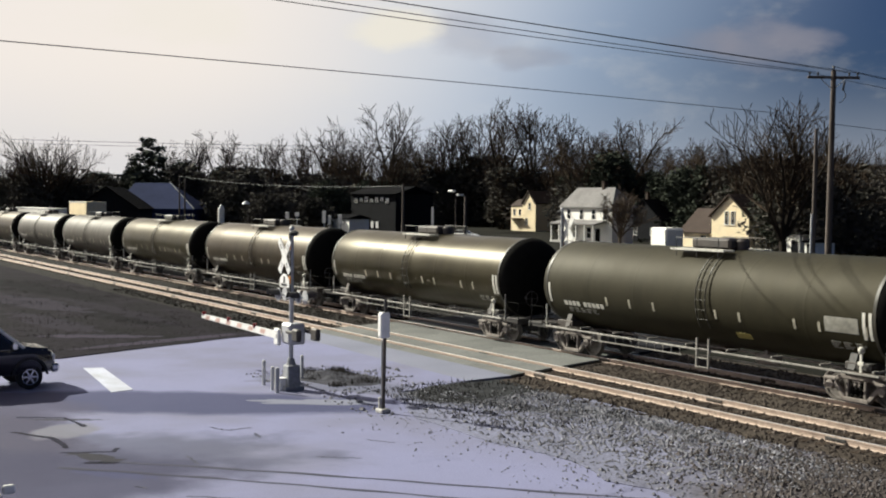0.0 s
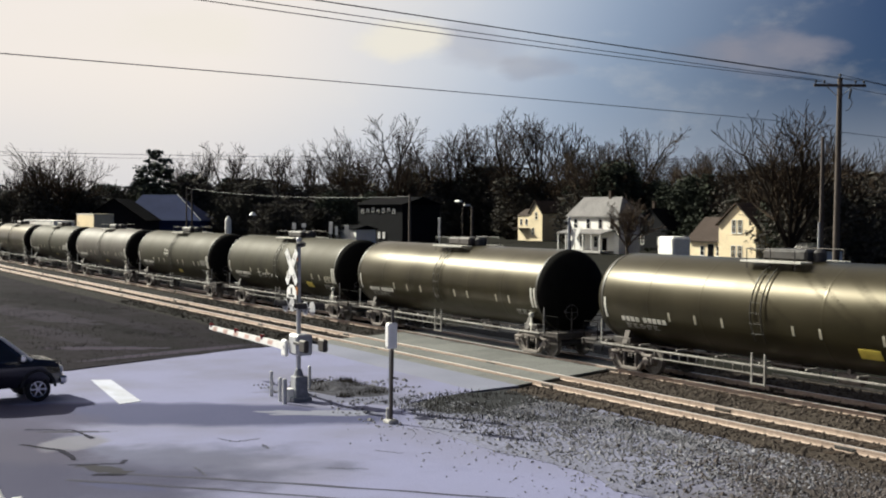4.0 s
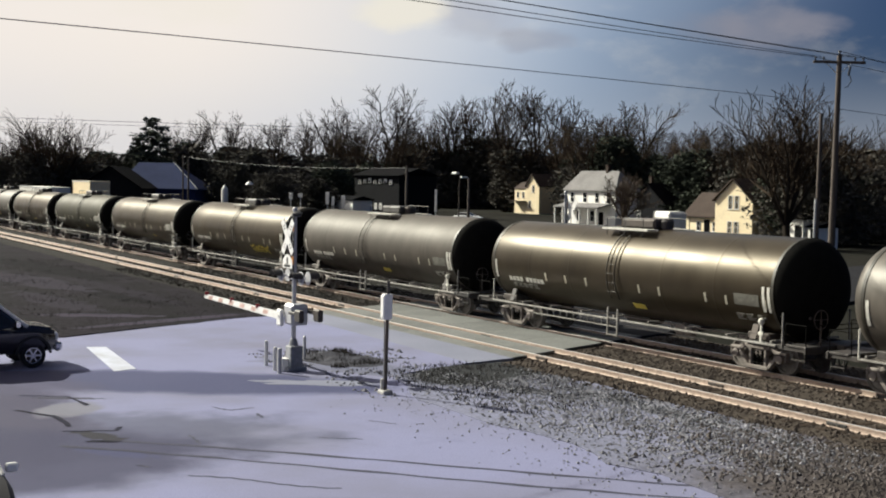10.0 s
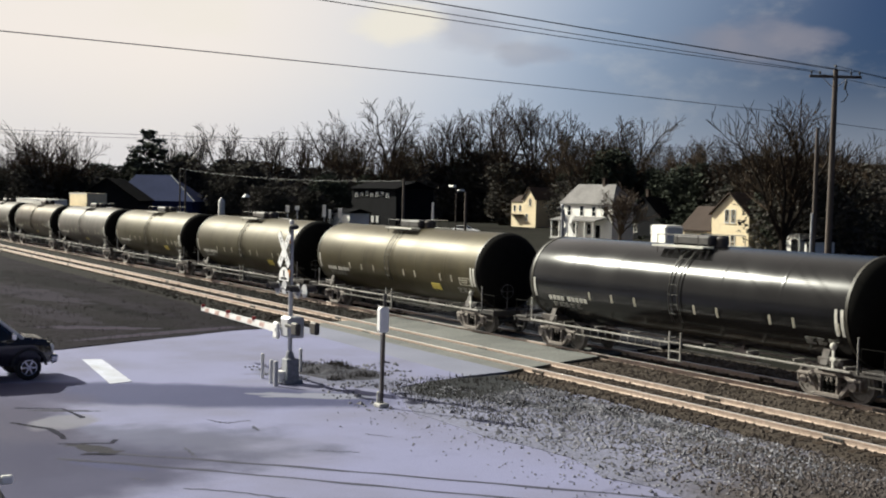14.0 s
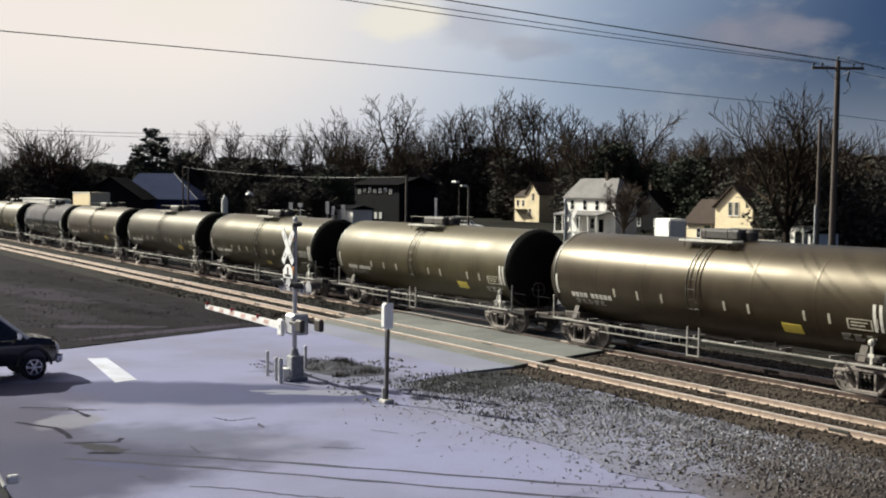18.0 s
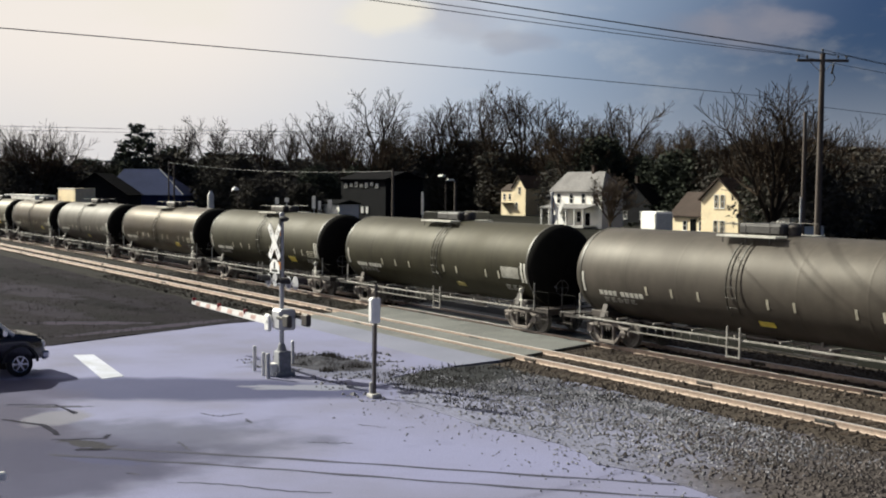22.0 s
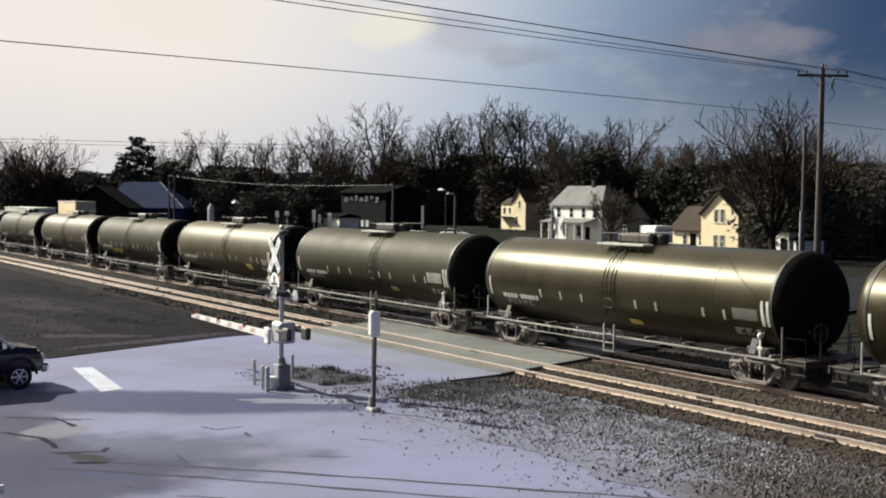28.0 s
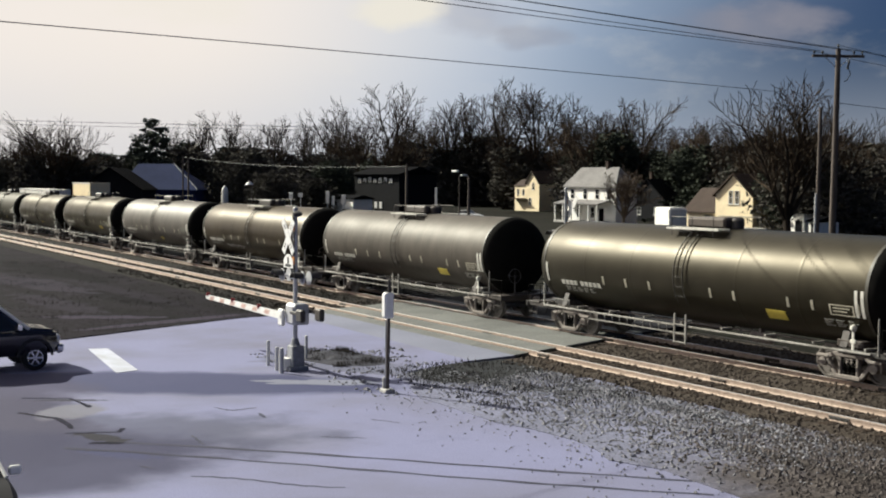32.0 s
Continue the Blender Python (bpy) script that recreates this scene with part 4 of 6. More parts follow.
    part("outlet_skid", Shape().prism([(-0.75, 1.05), (0.75, 1.05), (0.45, 0.72), (-0.45, 0.72)], -0.35, 0.35, "y"), "steel_dark", car)
    part("brake_cylinder", Shape().lathe([(2.2, 0.14), (2.25, 0.17), (3.0, 0.17), (3.05, 0.14)], 14, "x", (0, -0.5, 0.8)).box(2.6, -0.5, 0.97, 0.1, 0.2, 0.3), "iron", car, smooth=True)
    part("brake_pipe", Shape().path([(-7.0, -0.3, 0.9), (-3.0, -0.55, 0.93), (3.2, -0.55, 0.93), (7.0, -0.3, 0.9)], 0.03), "iron", car)
    # trucks
    frame_me = sideframe_shape().mesh("sideframe", "iron")
    spring_me = spring_shape().mesh("spring", "shade_black", True)
    wheel_me = wheel_shape().mesh("wheelset", "rim", True)
    for e in (-1, 1):
        tk = part("truck", Shape().box(0, 0, 0.62, 0.36, 2.1, 0.3, 0.04).lathe([(0.75, 0.2), (0.86, 0.2)], 14), "iron", car, "cast iron truck with four wheels", pose(e * 6.35, 0, 0))
        for y in (-1.0, 1.0):
            part("sideframe", frame_me, "", tk, "", pose(0, y, 0))
            for x in (-0.15, 0.0, 0.15):
                part("spring", spring_me, "", tk, "", pose(x, y, 0))
        for a, x in enumerate((-0.88, 0.88)):
            w = part("wheelset", wheel_me, "", tk, "", pose(x, 0, WHEEL_R))
            w["axle_place"] = a
    # bands at the ends of the jacket
    for e in (-1, 1):
        part("jacket_band", Shape().lathe([(e * 7.24, R - 0.01), (e * 7.24, R + 0.014), (e * 7.34, R + 0.014), (e * 7.34, R - 0.01)], 56, "x", (0, 0, AXIS)), "band", car, "", None, True)
    for side in (-1, 1):
        s = Shape().box(6.75, side * 1.36, 1.22, 0.09, 0.05, 0.6, 0.012).lathe([(1.46, 0.03), (1.5, 0.085), (1.56, 0.1), (1.62, 0.085), (1.66, 0.03)], 10, "z", (6.75, side * 1.36, 0)).box(6.75, side * 1.36, 1.2, 0.2, 0.06, 0.1, 0.01)
        part("hand_brake_bracket", s, "mark", car, "white bracket with a round head")
        part("stanchion", Shape().tube((-7.45, side * 1.4, 0.9), (-7.45, side * 1.4, 1.75), 0.03), "mark", car, "pale steel stanchion")
        part("stanchion", Shape().tube((7.62, side * 1.4, 0.9), (7.62, side * 1.4, 1.9), 0.025), "side_rail", car, "pale steel stanchion")
    part("fittings_guard", Shape().box(0, 0, AXIS + R + 0.16, 1.75, 0.95, 0.36, 0.08), "steel_dark", car, "dark steel guard round the valves")
    # markings on both sides
    for side in (-1, 1):
        for x in (-3.9, -2.7, -1.5, 1.35, 2.35, 4.5, 5.4, 7.0):
            part("reflector", patch(Shape(), x - 0.045, x + 0.045, -21, -10, side, 0.01), "mark_mid", car)
        for x in (-7.12, 6.95, 7.16):
            part("reflector", patch(Shape(), x - 0.05, x + 0.05, -24, 4 if x > 0 else 2, side, 0.016), "mark", car)
        for first, count, x in (("lettering", 4, -6.35), ("number", 5, -5.25)):
            s = Shape()
            for i in range(count):
                patch(s, x + i * 0.235, x + i * 0.235 + 0.175, -27, -20.5, side, 0.006)
            part("lettering", s, "mark", car, "white stencilled reporting mark")
        s = Shape()
        for row in range(3):
            for i in range(5):
                x = -6.2 + i * 0.34
                patch(s, x, x + 0.26 - 0.05 * ((i + row) % 3), -31.5 - row * 2.6, -30 - row * 2.6, side, 0.006, 2)
        part("small_lettering", s, "mark_dim", car, "small faded lettering")
        s = Shape()
        for row in range(4):
            for i in range(3):
                x = 5.7 + i * 0.42
                patch(s, x, x + 0.34 - 0.07 * ((i + row) % 3), -31 - row * 2.4, -29.7 - row * 2.4, side, 0.006, 2)
        part("data_lettering", s, "mark_dim", car, "small faded data lettering")
    return car


def scrawl(x0, x1, a_mid, a_swing, loops, side, lift=0.009, wide=2.0, lean=0.35):
    """A looping sprayed line on the shell, drawn as one ribbon."""
    vs, fs = [], []
    n = loops * 14
    for i in range(n + 1):
        u = i / n
        t = 2 * math.pi * loops * u
        x = x0 + (x1 - x0) * u + lean * (x1 - x0) / loops * math.sin(t)
        a = a_mid + a_swing * (0.75 + 0.25 * math.sin(t * 0.37)) * math.cos(t)
        for k in (-wide / 2, wide / 2):
            b = radians(a + k)
            vs.append((x - 0.012 * k, side * (R + lift) * math.cos(b), AXIS + (R + lift) * math.sin(b)))
    fs = [(2 * i, 2 * i + 1, 2 * i + 3, 2 * i + 2) for i in range(n)]
    return Shape().add(vs, fs)


def decorate(car, kind):
    """Decals and sprayed marks that differ from car to car."""
    for side in (-1, 1):
        if kind in (1, 6):
            part("decal", patch(Shape(), 3.55, 4.3, -39, -27, side, 0.009), "yellow", car, "yellow square decal")
            s = Shape()
            for x0, x1, a0, a1 in ((6.0, 6.85, -13.2, -12.2), (6.0, 6.85, -24, -23), (6.0, 6.05, -24, -12.2), (6.8, 6.85, -24, -12.2), (6.12, 6.7, -16.6, -15.4), (6.12, 6.6, -20, -18.8)):
                patch(s, x0, x1, a0, a1, side, 0.01, 2)
            part("data_panel", s, "mark_mid", car, "white-outlined data panel")
        if kind in (2, 5, 7):
            part("decal", patch(Shape(), 0.75, 1.35, -46, -38, side, 0.009), "yellow", car, "small yellow decal")
            part("data_panel", patch(Shape(), 5.75, 6.75, -19, -6, side, 0.007), "mark_faint", car, "faded grey data panel")
        if kind == 3:
            part("data_panel", patch(Shape(), 5.6, 6.75, -19, -3, side, 0.009), "mark_dim", car, "pale grey data panel")
            part("decal", patch(Shape(), 2.0, 2.6, -44, -36, side, 0.009), "yellow_dim", car, "faded yellow decal")
        if kind == 4:
            part("spray_paint", scrawl(2.3, 4.9, -36, 9, 6, side, 0.01, 4.0), "yellow", car, "yellow spray-painted scrawl")
            part("spray_paint", scrawl(2.5, 4.7, -40, 5, 9, side, 0.013, 3.0), "yellow", car, "yellow spray-painted scrawl")
        if kind == 9:
            part("spray_paint", scrawl(-4.4, -1.7, -35, 8, 6, side, 0.01, 4.0), "yellow", car, "yellow spray-painted scrawl")
            part("spray_paint", scrawl(-4.3, -1.8, -39, 5, 9, side, 0.013, 3.0), "yellow", car, "yellow spray-painted scrawl")
        if kind == 5:
            part("spray_paint", scrawl(-1.5, -0.35, 6, 8, 3, side, 0.009, 1.6), "mark", car, "white spray-painted scrawl")
            part("spray_paint", scrawl(-1.4, -0.5, 0, 5, 5, side, 0.012, 1.2), "mark", car, "white spray-painted scrawl")
        if kind == 6:
            part("spray_paint", scrawl(-2.9, -0.7, -23, 6, 5, side, 0.009, 1.5), "mark", car, "white spray-painted letters")
        if kind == 7:
            part("spray_paint", scrawl(-2.6, -0.5, -36, 6, 6, side, 0.009, 3.4), "mark_mid", car, "pale spray-painted scrawl")
        if kind == 8:
            part("spray_paint", scrawl(-3.9, -1.0, -37, 5, 8, side, 0.009, 2.0), "mark", car, "white looping spray paint")
    return car


# one letter a car, from the front of the train: finish and decals
FINISH = {
    "o": ("tank_olive", "dusty olive-black railroad tank car with white stencilled marks"),
    "b": ("tank_brown", "rust-brown dusty railroad tank car with white stencilled marks"),
    "d": ("tank_dark", "dull black railroad tank car with white stencilled marks"),
    "g": ("tank_grey", "faded light grey railroad tank car with dirt streaks"),
    "m": ("tank_matte", "flat olive-black railroad tank car with white stencilled marks"),
    "y": ("tank_gold", "dusty yellow-olive railroad tank car with white stencilled marks"),
    "t": ("tank_taupe", "dull taupe-grey railroad tank car with dirt streaks"),
    "s": ("tank_gloss", "freshly painted glossy black railroad tank car"),
}
CONSIST = "o0 b0 g0 t0 o0 b0 o0 m3 t2 m5 m6 o0 o1 t2 b7 m3 b3 b4 t2 b2 g2 y1 y1 y1 s0 b1 d1 o2 y1 b1 t2 b1 m1 m3 t2 m3 m3 y2 m9 y1 m3 o2 o1 g2 b8 t1 d1 o1 o0".split()
FIRST = -9
# shifts off the even spacing, fitted to where each car appears in the camera's view
STRAY = {0: 0.15, 1: 0.5, 3: 0.72, 4: 0.67, 5: -0.24, 6: -0.24, 8: 0.39, 15: 0.72, 18: -0.26, 19: -0.24, 20: -0.23, 21: -0.47, 22: 0.1, 26: 0.58, 27: -0.24, 28: -0.43, 29: -0.36, 31: 0.25, 33: 0.05, 34: 0.24, 36: -0.24, 37: 0.77}
LADDER_SHIFT = {-2: 0.8, 4: 0.8, 9: -0.8, 15: 0.5, 21: -0.6, 30: 0.6}     # cars built to another pattern
car0 = build_car()
KINDS = {0: car0}
for kd in range(1, 10):
    KINDS[kd] = decorate(copy_thing(car0, pose(0, 0, 0)), kd)
CARS, used = [], set()
for i, code in enumerate(CONSIST):
    kd = int(code[1])
    x0 = PHASE + PITCH * (FIRST + i) + STRAY.get(FIRST + i, 0.0) + HALF_SHELL
    if kd in used:
        car = copy_thing(KINDS[kd], pose(x0, Y_FAR, RAIL_TOP + 0.005))
    else:
        car = KINDS[kd]
        car.matrix_basis = pose(x0, Y_FAR, RAIL_TOP + 0.005)
        used.add(kd)
    mat, lab = FINISH[code[0]]
    tagged(car, lab)
    for ch in car.children:
        if ch.name.startswith("tank_shell"):
            ch.material_slots[0].link = "OBJECT"
            ch.material_slots[0].material = M[mat]
    shift = LADDER_SHIFT.get(FIRST + i, 0.0)
    for ch in car.children:
        if shift and ch.name.startswith(("ladder", "step_ladder")):
            ch.matrix_basis = pose(shift, 0, 0)
    CARS.append((car, x0))


# ---- level crossing ----
panels = thing("level_crossing", "grey panel surface of the level crossing, worn by tyres", "level crossing", None, "", "structure")
strips = [(21.75, 22.53), (22.7, 24.03), (24.2, 26.85), (27.01, 28.34), (28.51, 29.4)]
for y0, y1 in strips:
    for i in range(6):
        xa, xb = ROAD_L + i * 2.5 + 0.01, ROAD_L + (i + 1) * 2.5 - 0.01
        s = Shape().prism([(road_x(xa, y0), y0), (road_x(xb, y0), y0), (road_x(xb, y1), y1), (road_x(xa, y1), y1)], 0.03, 0.115)
        part("crossing_panel", s, "panel", panels)

# ---- crossing signal with lowered gate ----
def signal_mast(at, label, gate=True, turn=0):
    m = thing("crossing_signal", label, "crossing signal", at @ pose(0, 0, 0, 0, 0, turn), "crossing signals")
    part("base", Shape().box(0, 0, 0.06, 0.62, 0.62, 0.14, 0.03).box(0.06, 0, 0.42, 0.4, 0.4, 0.64, 0.03).lathe([(0.7, 0.17), (0.8, 0.13), (0.92, 0.1), (0.95, 0.07)], 14), "base_grey", m, "weathered grey pedestal")
    part("mast", Shape().tube((0, 0, 0.2), (0, 0, 4.75), 0.07, 0.062, 14), "galv", m, smooth=True)
    part("cap", Shape().lathe([(4.75, 0.08), (4.8, 0.075), (4.84, 0.03)], 12), "galv", m, smooth=True)
    part("bell", Shape().lathe([(4.55, 0.05), (4.58, 0.13), (4.66, 0.15), (4.72, 0.06)], 14, "z", (0.16, 0, 0)), "black", m, smooth=True)
    for s in (-1, 1):
        b = Shape().box(0, 0, 0, 1.22, 0.02, 0.23, 0.0, Euler((0, radians(s * 52), 0)).to_matrix())
        x = part("crossbuck", b, "white", m, "white crossbuck blade", pose(-0.3, -0.09 - 0.012 * (s > 0), 3.95))
        bars = Shape()
        for q in (-0.4, -0.3, 0.3, 0.4):
            bars.box(q, -0.013, 0, 0.03, 0.006, 0.09)
        bars.v = [tuple(Euler((0, radians(s * 52), 0)).to_matrix() @ Vector(p)) for p in bars.v]
        part("legend_bar", bars, "black", x, "black lettering bars")
    plate = part("track_sign", Shape().prism([(-0.34, 3.02), (0.34, 3.02), (0.34, 3.26), (0.12, 3.42), (-0.12, 3.42), (-0.34, 3.26)], -0.1, -0.085, "y"), "white", m, "small white track-count sign", pose(-0.3, 0, 0))
    part("legend_bar", Shape().box(0, -0.104, 3.24, 0.1, 0.006, 0.2).box(0, -0.104, 3.09, 0.42, 0.006, 0.07), "black", plate)
    for k in range(7):
        part("reflective_strip", Shape().box(0.02, -0.072, 3.0 + k * 0.25, 0.13, 0.02, 0.22), ("black", "orange", "black", "steel_dark")[k % 4], m)
    arm = part("light_arm", Shape().tube((-0.75, 0, 2.78), (0.75, 0, 2.78), 0.035, 0.035, 10).box(0, 0, 2.78, 0.22, 0.2, 0.16, 0.02), "galv", m)
    for s in (-1, 1):
        for side in (-1, 1):
            d = part("light_backing", Shape().lathe([(side * 0.1, 0.2), (side * 0.115, 0.2), (side * 0.12, 0.18)], 24, "y", (s * 0.72, 0, 2.78)), "galv", m, "round pale backing of a flashing light")
            part("lens", Shape().lathe([(side * 0.12, 0.15), (side * 0.16, 0.13), (side * 0.17, 0.05)], 18, "y", (s * 0.72, 0, 2.78)), "base_grey", d, "unlit dull lens", smooth=True)
            hood = Shape()
            vs, fs = [], []
            for k in range(10):
                t = math.pi * k / 9
                for q, yy in ((0.17, 0.12), (0.17, 0.42), (0.178, 0.42), (0.178, 0.12)):
                    vs.append((s * 0.72 + q * math.cos(t), side * yy, 2.78 + q * math.sin(t)))
                if k:
                    o = 4 * k
                    fs += [(o - 4 + e, o - 4 + (e + 1) % 4, o + (e + 1) % 4, o + e) for e in range(4)]
            hood.add(vs, fs + [(0, 1, 2, 3), (36, 39, 38, 37)])
            part("hood", hood, "steel_dark", d, "dark hood")
    if gate:
        box = part("gate_mechanism", Shape().box(0.12, 0.02, 1.68, 0.62, 0.5, 0.62, 0.05), "galv", m, "grey steel gate mechanism")
        part("mechanism_door", Shape().box(0.12, -0.24, 1.68, 0.5, 0.02, 0.5, 0.02), "galv", box)
        part("gate_hub", Shape().box(-0.32, -0.3, 1.55, 0.34, 0.12, 0.5, 0.04).tube((-0.32, -0.38, 1.6), (-0.32, 0.3, 1.6), 0.06, n=10), "white", m, "white gate arm bracket")
        ga = part("gate_arm", Shape().prism([(-6.65, 1.57), (-0.3, 1.5), (-0.3, 1.72), (-6.65, 1.7)], -0.35, -0.3, "y"), "white", m, "white and faded red striped lowered gate arm")
        for k in range(6):
            x = -1.2 - k * 0.95
            part("red_stripe", Shape().prism([(x - 0.36, 1.56), (x, 1.555), (x + 0.1, 1.69), (x - 0.26, 1.69)], -0.355, -0.295, "y"), "red", ga)
        for x in (-2.0, -4.2, -6.5):
            part("gate_lamp", Shape().lathe([(1.66, 0.05), (1.72, 0.07), (1.8, 0.06)], 10, "z", (x, -0.325, 0)), "red_lens", ga, smooth=True)
        for y in (-0.3, 0.3):
            part("counterweight", Shape().box(0.78, y, 1.76, 0.9, 0.06, 0.1, 0.02).box(1.05, y, 1.72, 0.4, 0.16, 0.36, 0.04), "steel_dark", m, "dark iron counterweight")
    return m


signal_mast(pose(-32.86, 14.66, 0), "crossing signal with white crossbuck and lowered striped gate")
far_mast = signal_mast(pose(-47.1, 35.2, 0), "crossing signal with white crossbuck beyond the tracks", False, 180)
far_mast.scale = (1.12, 1.12, 1.12)

for x, y, h, w in ((-34.03, 14.29, 0.72, 0.11), (-33.0, 14.14, 0.66, 0.12), (-32.46, 14.05, 0.7, 0.13), (-34.64, 15.83, 0.72, 0.1)):
    b = thing("bollard", "short grey steel bollard at the signal base", "bollard", pose(x, y, 0), "bollards")
    part("pipe", Shape().tube((0, 0, -0.02), (0, 0, h), w / 2, n=12), "galv", b, smooth=True)
    part("cap", Shape().lathe([(h, w / 2), (h + 0.03, w / 2 - 0.01), (h + 0.045, 0.02)], 12), "galv", b, smooth=True)
jb = thing("junction_box", "low white junction box at the signal base", "junction box", pose(-32.89, 14.4, 0))
part("body", Shape().box(0, 0, 0.17, 0.3, 0.3, 0.34, 0.02), "white", jb)
part("lid", Shape().box(0, 0, 0.355, 0.33, 0.33, 0.03, 0.01), "white", jb)

ps = thing("signal_post", "slim dark post with a narrow white box at its top", "signal post", pose(-28.1, 15.2, 0))
part("post", Shape().tube((0, 0, 0.0), (0.05, 0.02, 3.02), 0.048, 0.042, 12), "steel_dark", ps, smooth=True)
# strip added to brighten the left edge of the post
part("post_edge", Shape().box(-0.045, -0.025, 1.0, 0.022, 0.04, 1.9, 0.008), "galv", ps, "pale strip standing in for the bright left edge")
bx = part("box", Shape().box(0.02, 0.0, 2.33, 0.2, 0.26, 0.68, 0.03), "white", ps, "narrow white box")
part("box_door", Shape().box(0.02, -0.14, 2.33, 0.16, 0.02, 0.58, 0.01), "white", bx)
part("foot", Shape().box(0, 0, 0.05, 0.36, 0.3, 0.12, 0.03).box(-0.09, -0.03, 0.24, 0.1, 0.12, 0.34, 0.03), "concrete", ps, "pale concrete foot")


# ---- stones, ties near the camera ----
for tr in TRACKS:
    for i in range(100):
        part("tie", tie_mesh, "", tr, "", pose(-61.6 + i * 0.52 + random.uniform(-0.03, 0.03), random.uniform(-0.05, 0.05), -0.045))


def stones(count, rect, size, z, seed, keep=lambda x, y: True):
    rnd = random.Random(seed)
    s = Shape()
    base = [(1, 0, 0), (-1, 0, 0), (0, 1, 0), (0, -1, 0), (0, 0, 1), (0, 0, -0.6)]
    fs = [(0, 2, 4), (2, 1, 4), (1, 3, 4), (3, 0, 4), (2, 0, 5), (1, 2, 5), (3, 1, 5), (0, 3, 5)]
    n = 0
    while n < count:
        x, y = rnd.uniform(rect[0], rect[1]), rnd.uniform(rect[2], rect[3])
        if not keep(x, y):
            continue
        n += 1
        r = size * rnd.uniform(0.5, 1.5) * (1.7 if rnd.random() < 0.04 else 1)
        t = rnd.uniform(0, 6.28)
        c, q = math.cos(t), math.sin(t)
        vs = []
        for a, b, h in base:
            k = r * rnd.uniform(0.7, 1.15)
            vs.append((x + (a * c - b * q) * k, y + (a * q + b * c) * k, z + h * k * 0.75))
        s.add(vs, fs)
    return s


def off_road(x, y):
    return x > road_x(ROAD_R, y) + 0.25 or x < road_x(ROAD_L, y) - 0.3


tagged(part("ballast_stones", stones(9000, (-34, -11, 20.9, 31), 0.05, 0.03, 3, off_road), "ballast_stone"), "loose brown ballast stones along the rails", "ballast", "", "stuff")
tagged(part("ballast_stones", stones(5000, (-75, -34, 20.9, 31), 0.055, 0.03, 4, off_road), "ballast"), "loose brown ballast stones along the rails", "ballast", "", "stuff")
def strewn(x, y, edge, soft, seed):
    """More and more stones past an uneven edge, the line leaning away from the lot."""
    d = (y - edge) + 0.12 * (x + 22) + 0.9 * noise.noise(Vector((x * 0.5, y * 0.5, seed)))
    return noise.cell(Vector((x * 53.1, y * 71.7, seed))) * 0.5 + 0.5 < min(1, max(0, d / soft)) ** 1.6


tagged(part("gravel_stones", stones(6500, (-30, -11, 13.6, 21.2), 0.04, 0.02, 5, lambda x, y: strewn(x, y, 14.6, 4.5, 1.0) and noise.cell(Vector((x * 37, y * 29, 4))) * 0.5 + 0.5 > (x + 20.5) / 5 and (x > -28.4 + 0.25 * (18 - y) or noise.cell(Vector((x * 19, y * 23, 9))) > 0.75)), "stone"), "coarse pale crushed stones scattered on the gravel", "gravel", "", "stuff")
tagged(part("gravel_stones", stones(6500, (-23, -10, 14.6, 21.3), 0.045, 0.02, 8, lambda x, y: strewn(x, y, 16.4, 3.0, 5.0) and noise.cell(Vector((x * 31, y * 47, 3))) * 0.5 + 0.5 < (x + 23) / 7), "stone_brown"), "brown stained stones thick beside the rails", "gravel", "", "stuff")
tagged(part("gravel_stones", stones(420, (-29, -14, 12.8, 16.4), 0.026, 0.008, 17, lambda x, y: y - 12.8 > 3.2 * (noise.cell(Vector((x * 41, y * 33, 9))) * 0.5 + 0.5) and y > 13.4 - 0.22 * (x + 29)), "stone"), "pale grit strewn from the gravel over the asphalt", "gravel", "", "stuff")
tagged(part("gravel_stones", stones(520, (-37, -27.5, 14.6, 19.6), 0.05, 0.012, 7, lambda x, y: noise.noise(Vector((x * 0.9, y * 0.9, 7))) > 0.0), "stone"), "loose pale stones round the signal base", "gravel", "", "stuff")


def tuft(rnd, s, x, y, h, spread, n=14):
    for _ in range(n):
        a, d = rnd.uniform(0, 6.28), rnd.uniform(0, spread)
        bx, by = x + d * math.cos(a), y + d * math.sin(a)
        lean = rnd.uniform(0.1, 0.5) * h
        b = rnd.uniform(0, 6.28)
        w = 0.012 + 0.02 * rnd.random()
        hh = h * rnd.uniform(0.5, 1.1)
        s.add([(bx - w, by, 0), (bx + w, by, 0), (bx, by + w, 0), (bx + lean * math.cos(b), by + lean * math.sin(b), hh)], [(0, 1, 3), (1, 2, 3), (2, 0, 3)])


# low mound of dirt and dead weeds behind the signal
mound = Shape()
rnd = random.Random(11)
nx, ny = 22, 10
mv, mf = [], []
for j in range(ny + 1):
    for i in range(nx + 1):
        u, w = i / nx * 2 - 1, j / ny * 2 - 1
        x, y = -34.4 + 0.4 * u + 1.7 * w * -0.3 + 1.6 * u, 16.9 + 1.2 * w + 0.5 * u
        k = max(0, 1 - u * u - w * w)
        mv.append((x, y, -0.02 + 0.11 * k ** 0.7 + 0.14 * k * noise.noise(Vector((x * 1.7, y * 1.7, 0)))))
for j in range(ny):
    for i in range(nx):
        a = j * (nx + 1) + i
        mf.append((a, a + 1, a + nx + 2, a + nx + 1))
mound.add(mv, mf)
structure("dirt_mound", mound, "soil", "low mound of dark dirt at the signal base", "dirt mound")
s = Shape()
